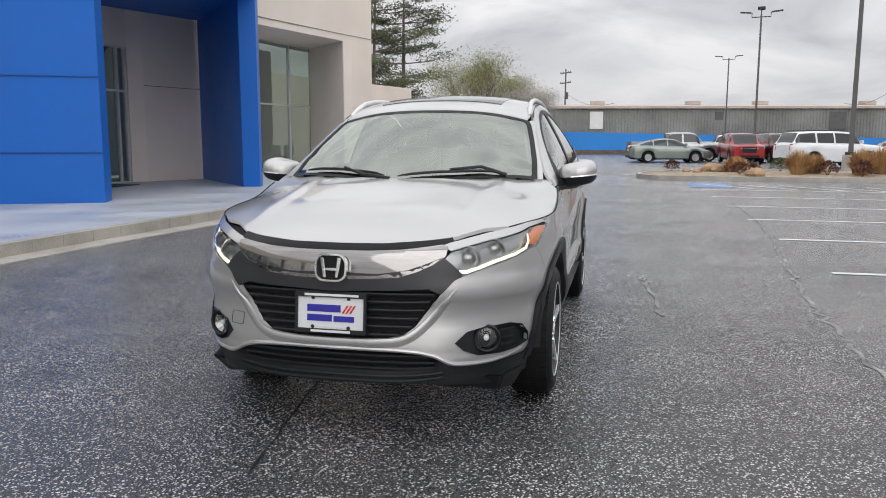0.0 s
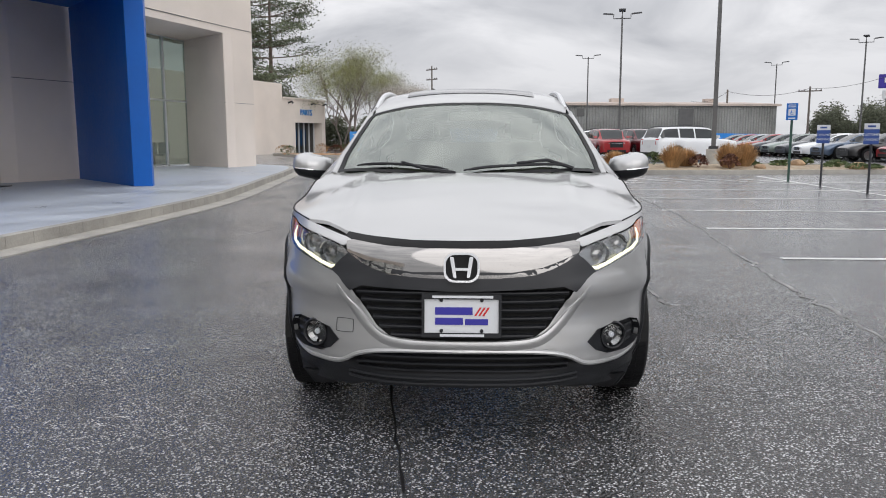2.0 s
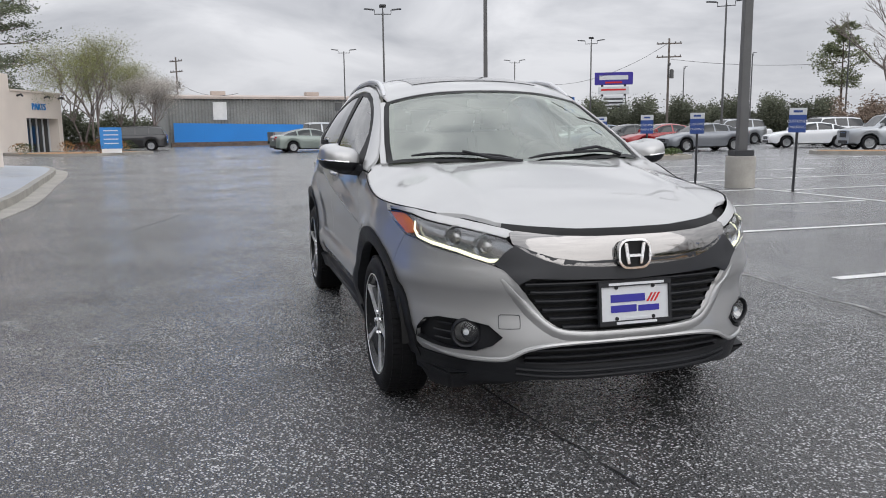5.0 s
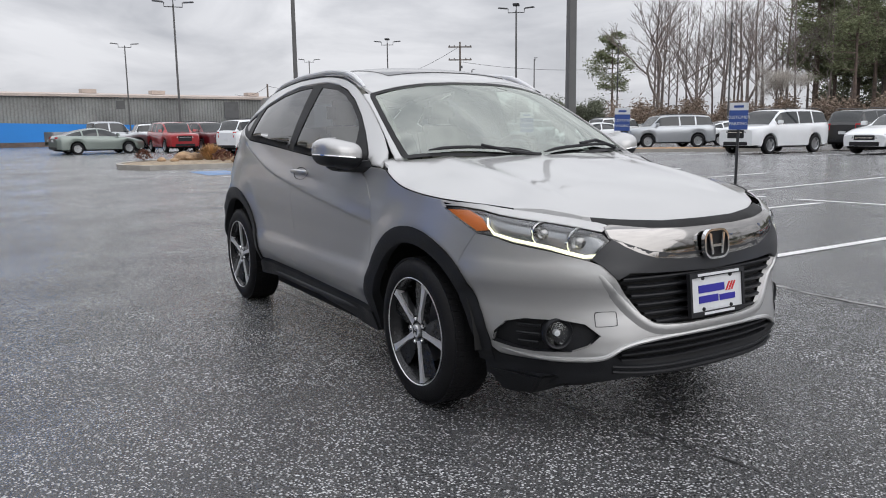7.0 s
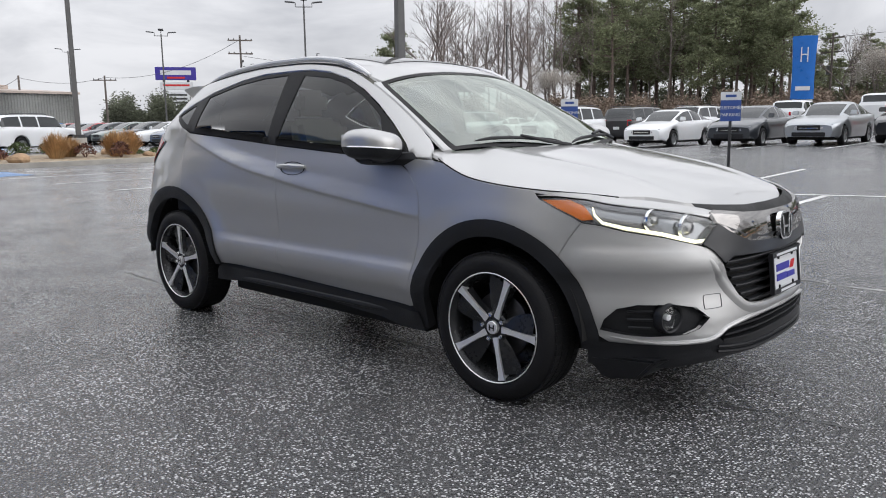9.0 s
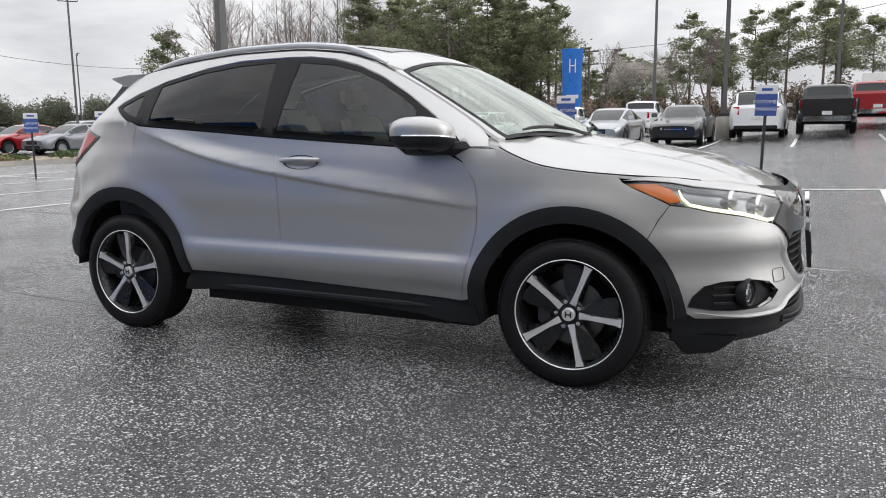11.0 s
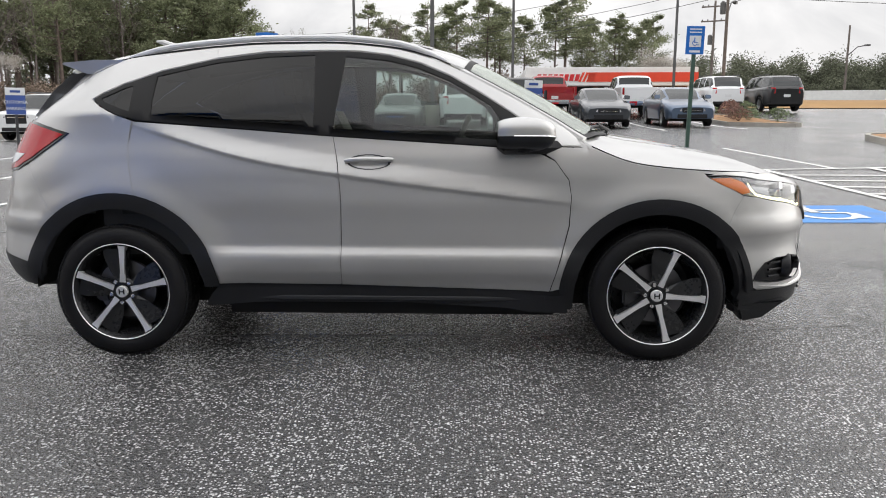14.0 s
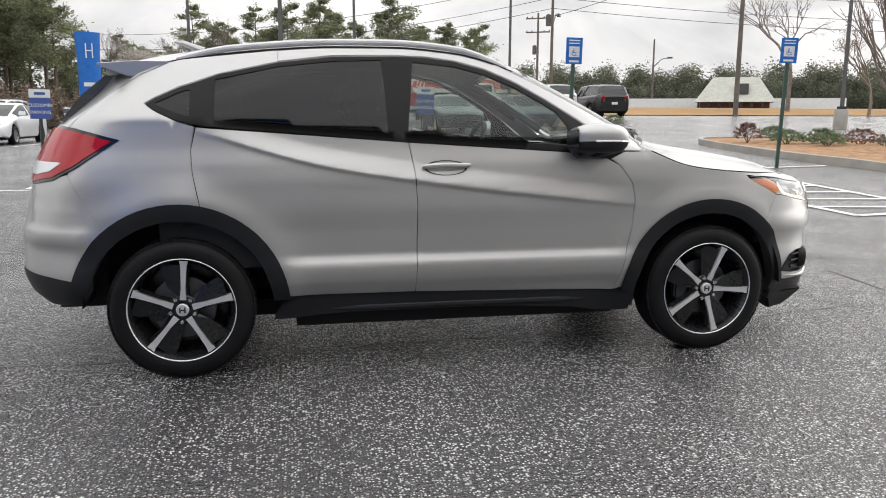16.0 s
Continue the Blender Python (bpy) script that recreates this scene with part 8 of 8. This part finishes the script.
# fuel/door shadow lines are the panel gaps; dark strips close them from behind
both("seam_backing", S([(-0.40, 0.34), (-0.38, 1.03), (-2.6, 1.17), (-2.62, 0.82), (-2.12, 0.80), (-2.1, 0.36)]), M_GAP, hero, off=-0.022, gap=0, depth=0, step=0.08)

# wheels
def wheel(name, x, y, spin, side):
    w = thing(name, pose(x, y, HUB_Z), "black tyre on a five-spoke machined alloy rim", "wheel")
    del w["category"]
    del w["label"]
    w.parent = hero
    o = side  # -1: outside faces -y
    t = Mesh().lathe([(0.230, o * 0.092), (0.244, o * 0.104), (0.266, o * 0.110), (0.295, o * 0.106), (0.315, o * 0.092), (0.3245, o * 0.070), (0.3265, o * 0.03), (0.3265, -o * 0.03), (0.3245, -o * 0.07), (0.30, -o * 0.10), (0.23, -o * 0.10)], 64, "y")
    ty = t.make("tyre", M_TYRE, w, smooth=True, angle=60)
    tr = Mesh()
    for k in range(76):
        a = 2 * math.pi * k / 76
        for yy in (-0.068, -0.024, 0.024, 0.068):
            c, s = math.cos(a + yy * 1.2), math.sin(a + yy * 1.2)
            r0, r1 = 0.320, 0.3282
            d = 0.0120
            q = [(r0 * c - d * s, r0 * s + d * c), (r0 * c + d * s, r0 * s - d * c), (r1 * c + d * s, r1 * s - d * c), (r1 * c - d * s, r1 * s + d * c)]
            tr.add([(p[0], yy - 0.019, p[1]) for p in q] + [(p[0], yy + 0.019, p[1]) for p in q], [(0, 1, 2, 3), (4, 5, 6, 7), (2, 3, 7, 6), (0, 3, 7, 4), (1, 2, 6, 5)])
    tr.make("tread", M_TYRE, ty)
    Mesh().lathe([(0.239, o * 0.100), (0.2420, o * 0.106), (0.2395, o * 0.1075), (0.2365, o * 0.104)], 64, "y").make("rim_lip", M_MACH, w, smooth=True)
    Mesh().lathe([(0.2365, o * 0.104), (0.224, o * 0.088), (0.210, o * 0.04), (0.190, -o * 0.06), (0.02, -o * 0.06)], 48, "y").make("rim_barrel", M_POCK, w, smooth=True)
    Mesh().lathe([(0.03, o * 0.03), (0.145, o * 0.03), (0.147, o * 0.012), (0.03, o * 0.01)], 40, "y").make("brake_disc", M_DISC, w, smooth=True)
    Mesh().box(-0.155, -0.085, min(o * 0.0, o * 0.05), max(o * 0.0, o * 0.05), -0.06, 0.06).make("brake_caliper", M_SATIN, w, bevel=0.01)
    for k in range(5):
        a = radians(spin + 72 * k)
        ca, sa = math.cos(a), math.sin(a)

        def P(r, u, yy):
            return (r * ca - u * sa, o * yy, r * sa + u * ca)
        sp_ = Mesh()
        prof_ = ((0.045, 0.015, 0.088), (0.10, 0.0098, 0.094), (0.16, 0.0115, 0.097), (0.210, 0.014, 0.100), (0.230, 0.019, 0.102))
        rows = [[P(r, -u, yy - 0.035), P(r, -u, yy), P(r, u, yy), P(r, u, yy - 0.035)] for r, u, yy in prof_]
        sp_.grid(rows)
        sp_.make("spoke", M_MACH, w)
        pk = Mesh()
        d = -1 if o < 0 else 1
        rows = [[P(r, -d * u0, yy), P(r, -d * u1, yy - 0.012)] for r, u0, u1, yy in ((0.05, 0.015, 0.040, 0.082), (0.10, 0.012, 0.070, 0.086), (0.16, 0.013, 0.096, 0.088), (0.208, 0.016, 0.104, 0.090))]
        pk.grid(rows)
        rows = [[P(r, d * u0, yy - 0.004), P(r, d * u1, yy - 0.03)] for r, u0, u1, yy in ((0.05, 0.015, 0.03, 0.082), (0.12, 0.013, 0.022, 0.088), (0.206, 0.016, 0.03, 0.092))]
        pk.grid(rows)
        pk.make("spoke_pocket", M_POCK, w)
        a2 = a + radians(36)
        Mesh().lathe([(0, 0.096), (0.009, 0.096), (0.0115, 0.09), (0.0115, 0.07)], 8, "y").turned(Matrix.Translation((0.056 * math.cos(a2), 0, 0.056 * math.sin(a2))) @ Matrix.Diagonal((1, o, 1, 1))).make("wheel_nut", M_CHROME, w, smooth=True)
    Mesh().lathe([(0.07, o * 0.075), (0.062, o * 0.083), (0.036, o * 0.086)], 24, "y").make("hub_ring", M_POCK, w, smooth=True)
    Mesh().lathe([(0.029, o * 0.08), (0.029, o * 0.096), (0.026, o * 0.099), (0, o * 0.099)], 24, "y").make("hub_cap", M_MACH, w, smooth=True)
    hm = Mesh()
    for s in (-1, 1):
        hm.box(s * 0.011 - 0.003, s * 0.011 + 0.003, min(o * 0.099, o * 0.101), max(o * 0.099, o * 0.101), -0.013, 0.013)
    hm.box(-0.011, 0.011, min(o * 0.099, o * 0.101), max(o * 0.099, o * 0.101), -0.003, 0.003)
    hm.make("hub_emblem", M_POCK, w)
    return w


wheel("front_wheel", HUB_F, -0.765, 68, -1)
wheel("rear_wheel", HUB_R, -0.765, 86, -1)
wheel("front_wheel", HUB_F, 0.765, 20, 1)
wheel("rear_wheel", HUB_R, 0.765, 50, 1)

# cabin
for s in (-1, 1):
    Mesh().grid([[roof_s(x, s * (edge_y(x) - w), -d)[0] for w, d in ((0.012, 0.03), (0.05, 0.03), (0.075, 0.012))] for x in np.linspace(-0.42, -0.98, 12)]).make("pillar_lining", M_CABIN, hero, smooth=True)
    Mesh().grid([[(x, s * (half(x, edge_z(x) - dz_) - 0.022), edge_z(x) - dz_) for dz_ in (0.0, 0.025, 0.05)] for x in np.linspace(-0.6, -2.6, 30)]).make("roof_lining_edge", M_CABIN, hero, smooth=True)
cab = Mesh()
cab.box(-2.14, -0.47, -0.74, 0.74, 0.42, 0.50).box(-3.0, -2.14, -0.48, 0.48, 0.42, 0.50)
cab.make("cabin_floor", M_DASH, hero)
Mesh().hexa([(-0.95, -0.72, 0.75), (-0.28, -0.70, 0.85), (-0.28, 0.70, 0.85), (-0.95, 0.72, 0.75)], [(-0.85, -0.71, 1.0), (-0.36, -0.66, 1.03), (-0.36, 0.66, 1.03), (-0.85, 0.71, 1.0)]).make("dashboard", M_DASH, hero, bevel=0.03, smooth=True)
for s in (-1, 1):
    st = Mesh().box(-1.62, -1.12, s * 0.36 - 0.25, s * 0.36 + 0.25, 0.62, 0.80).make("front_seat", M_SEAT, hero, bevel=0.05, smooth=True)
    Mesh().hexa([(-1.62, s * 0.36 - 0.24, 0.72), (-1.48, s * 0.36 - 0.24, 0.70), (-1.48, s * 0.36 + 0.24, 0.70), (-1.62, s * 0.36 + 0.24, 0.72)], [(-1.86, s * 0.36 - 0.19, 1.22), (-1.74, s * 0.36 - 0.19, 1.24), (-1.74, s * 0.36 + 0.19, 1.24), (-1.86, s * 0.36 + 0.19, 1.22)]).make("backrest", M_SEAT, st, bevel=0.05, smooth=True)
    Mesh().box(-1.87, -1.77, s * 0.36 - 0.12, s * 0.36 + 0.12, 1.24, 1.40).make("headrest", M_SEAT, st, bevel=0.04, smooth=True)
rs_ = Mesh().box(-2.45, -2.0, -0.62, 0.62, 0.6, 0.78).make("rear_seat", M_SEAT, hero, bevel=0.05, smooth=True)
Mesh().hexa([(-2.45, -0.62, 0.72), (-2.32, -0.62, 0.72), (-2.32, 0.62, 0.72), (-2.45, 0.62, 0.72)], [(-2.65, -0.56, 1.22), (-2.54, -0.56, 1.22), (-2.54, 0.56, 1.22), (-2.65, 0.56, 1.22)]).make("backrest", M_SEAT, rs_, bevel=0.05, smooth=True)
Mesh().lathe([(0.175 + 0.016 * math.cos(t), 0.016 * math.sin(t)) for t in np.linspace(0, 2 * math.pi, 9)], 32).turned(Matrix.Translation((-0.98, 0.37, 1.0)) @ Matrix.Rotation(radians(-66), 4, "Y")).make("steering_wheel", M_DASH, hero, smooth=True)
Mesh().tube([(-0.98, 0.37, 1.0), (-0.75, 0.37, 0.90)], [0.06, 0.03], 10).make("steering_column", M_DASH, hero, smooth=True)
Mesh().hexa([(-0.86, -0.13, 1.36), (-0.83, -0.13, 1.36), (-0.83, 0.13, 1.36), (-0.86, 0.13, 1.36)], [(-0.87, -0.13, 1.42), (-0.84, -0.13, 1.42), (-0.84, 0.13, 1.42), (-0.87, 0.13, 1.42)]).make("interior_mirror", M_DASH, hero, bevel=0.01)
Mesh().grid([[(x, y, roof_s(x, y, -0.045)[0].z) for y in np.linspace(-0.55, 0.55, 9)] for x in np.linspace(-0.95, -2.85, 14)]).make("headlining", M_CABIN, hero, smooth=True)
Mesh().hexa([(-0.93, -0.02, 1.40), (-0.78, -0.06, 1.40), (-0.78, 0.06, 1.40), (-0.93, 0.02, 1.40)], [(-0.93, -0.05, 1.452), (-0.80, -0.06, 1.415), (-0.80, 0.06, 1.415), (-0.93, 0.05, 1.452)]).make("sensor_pod", M_DASH, hero, bevel=0.008)
for s in (-1, 1):
    Mesh().grid([[(x, s * (half(x, z) - 0.07), z) for x in np.linspace(-0.55, -2.7, 12)] for z in (0.5, 0.8, belt(-1.5) - 0.03)]).make("door_lining", M_DASH, hero, smooth=True)
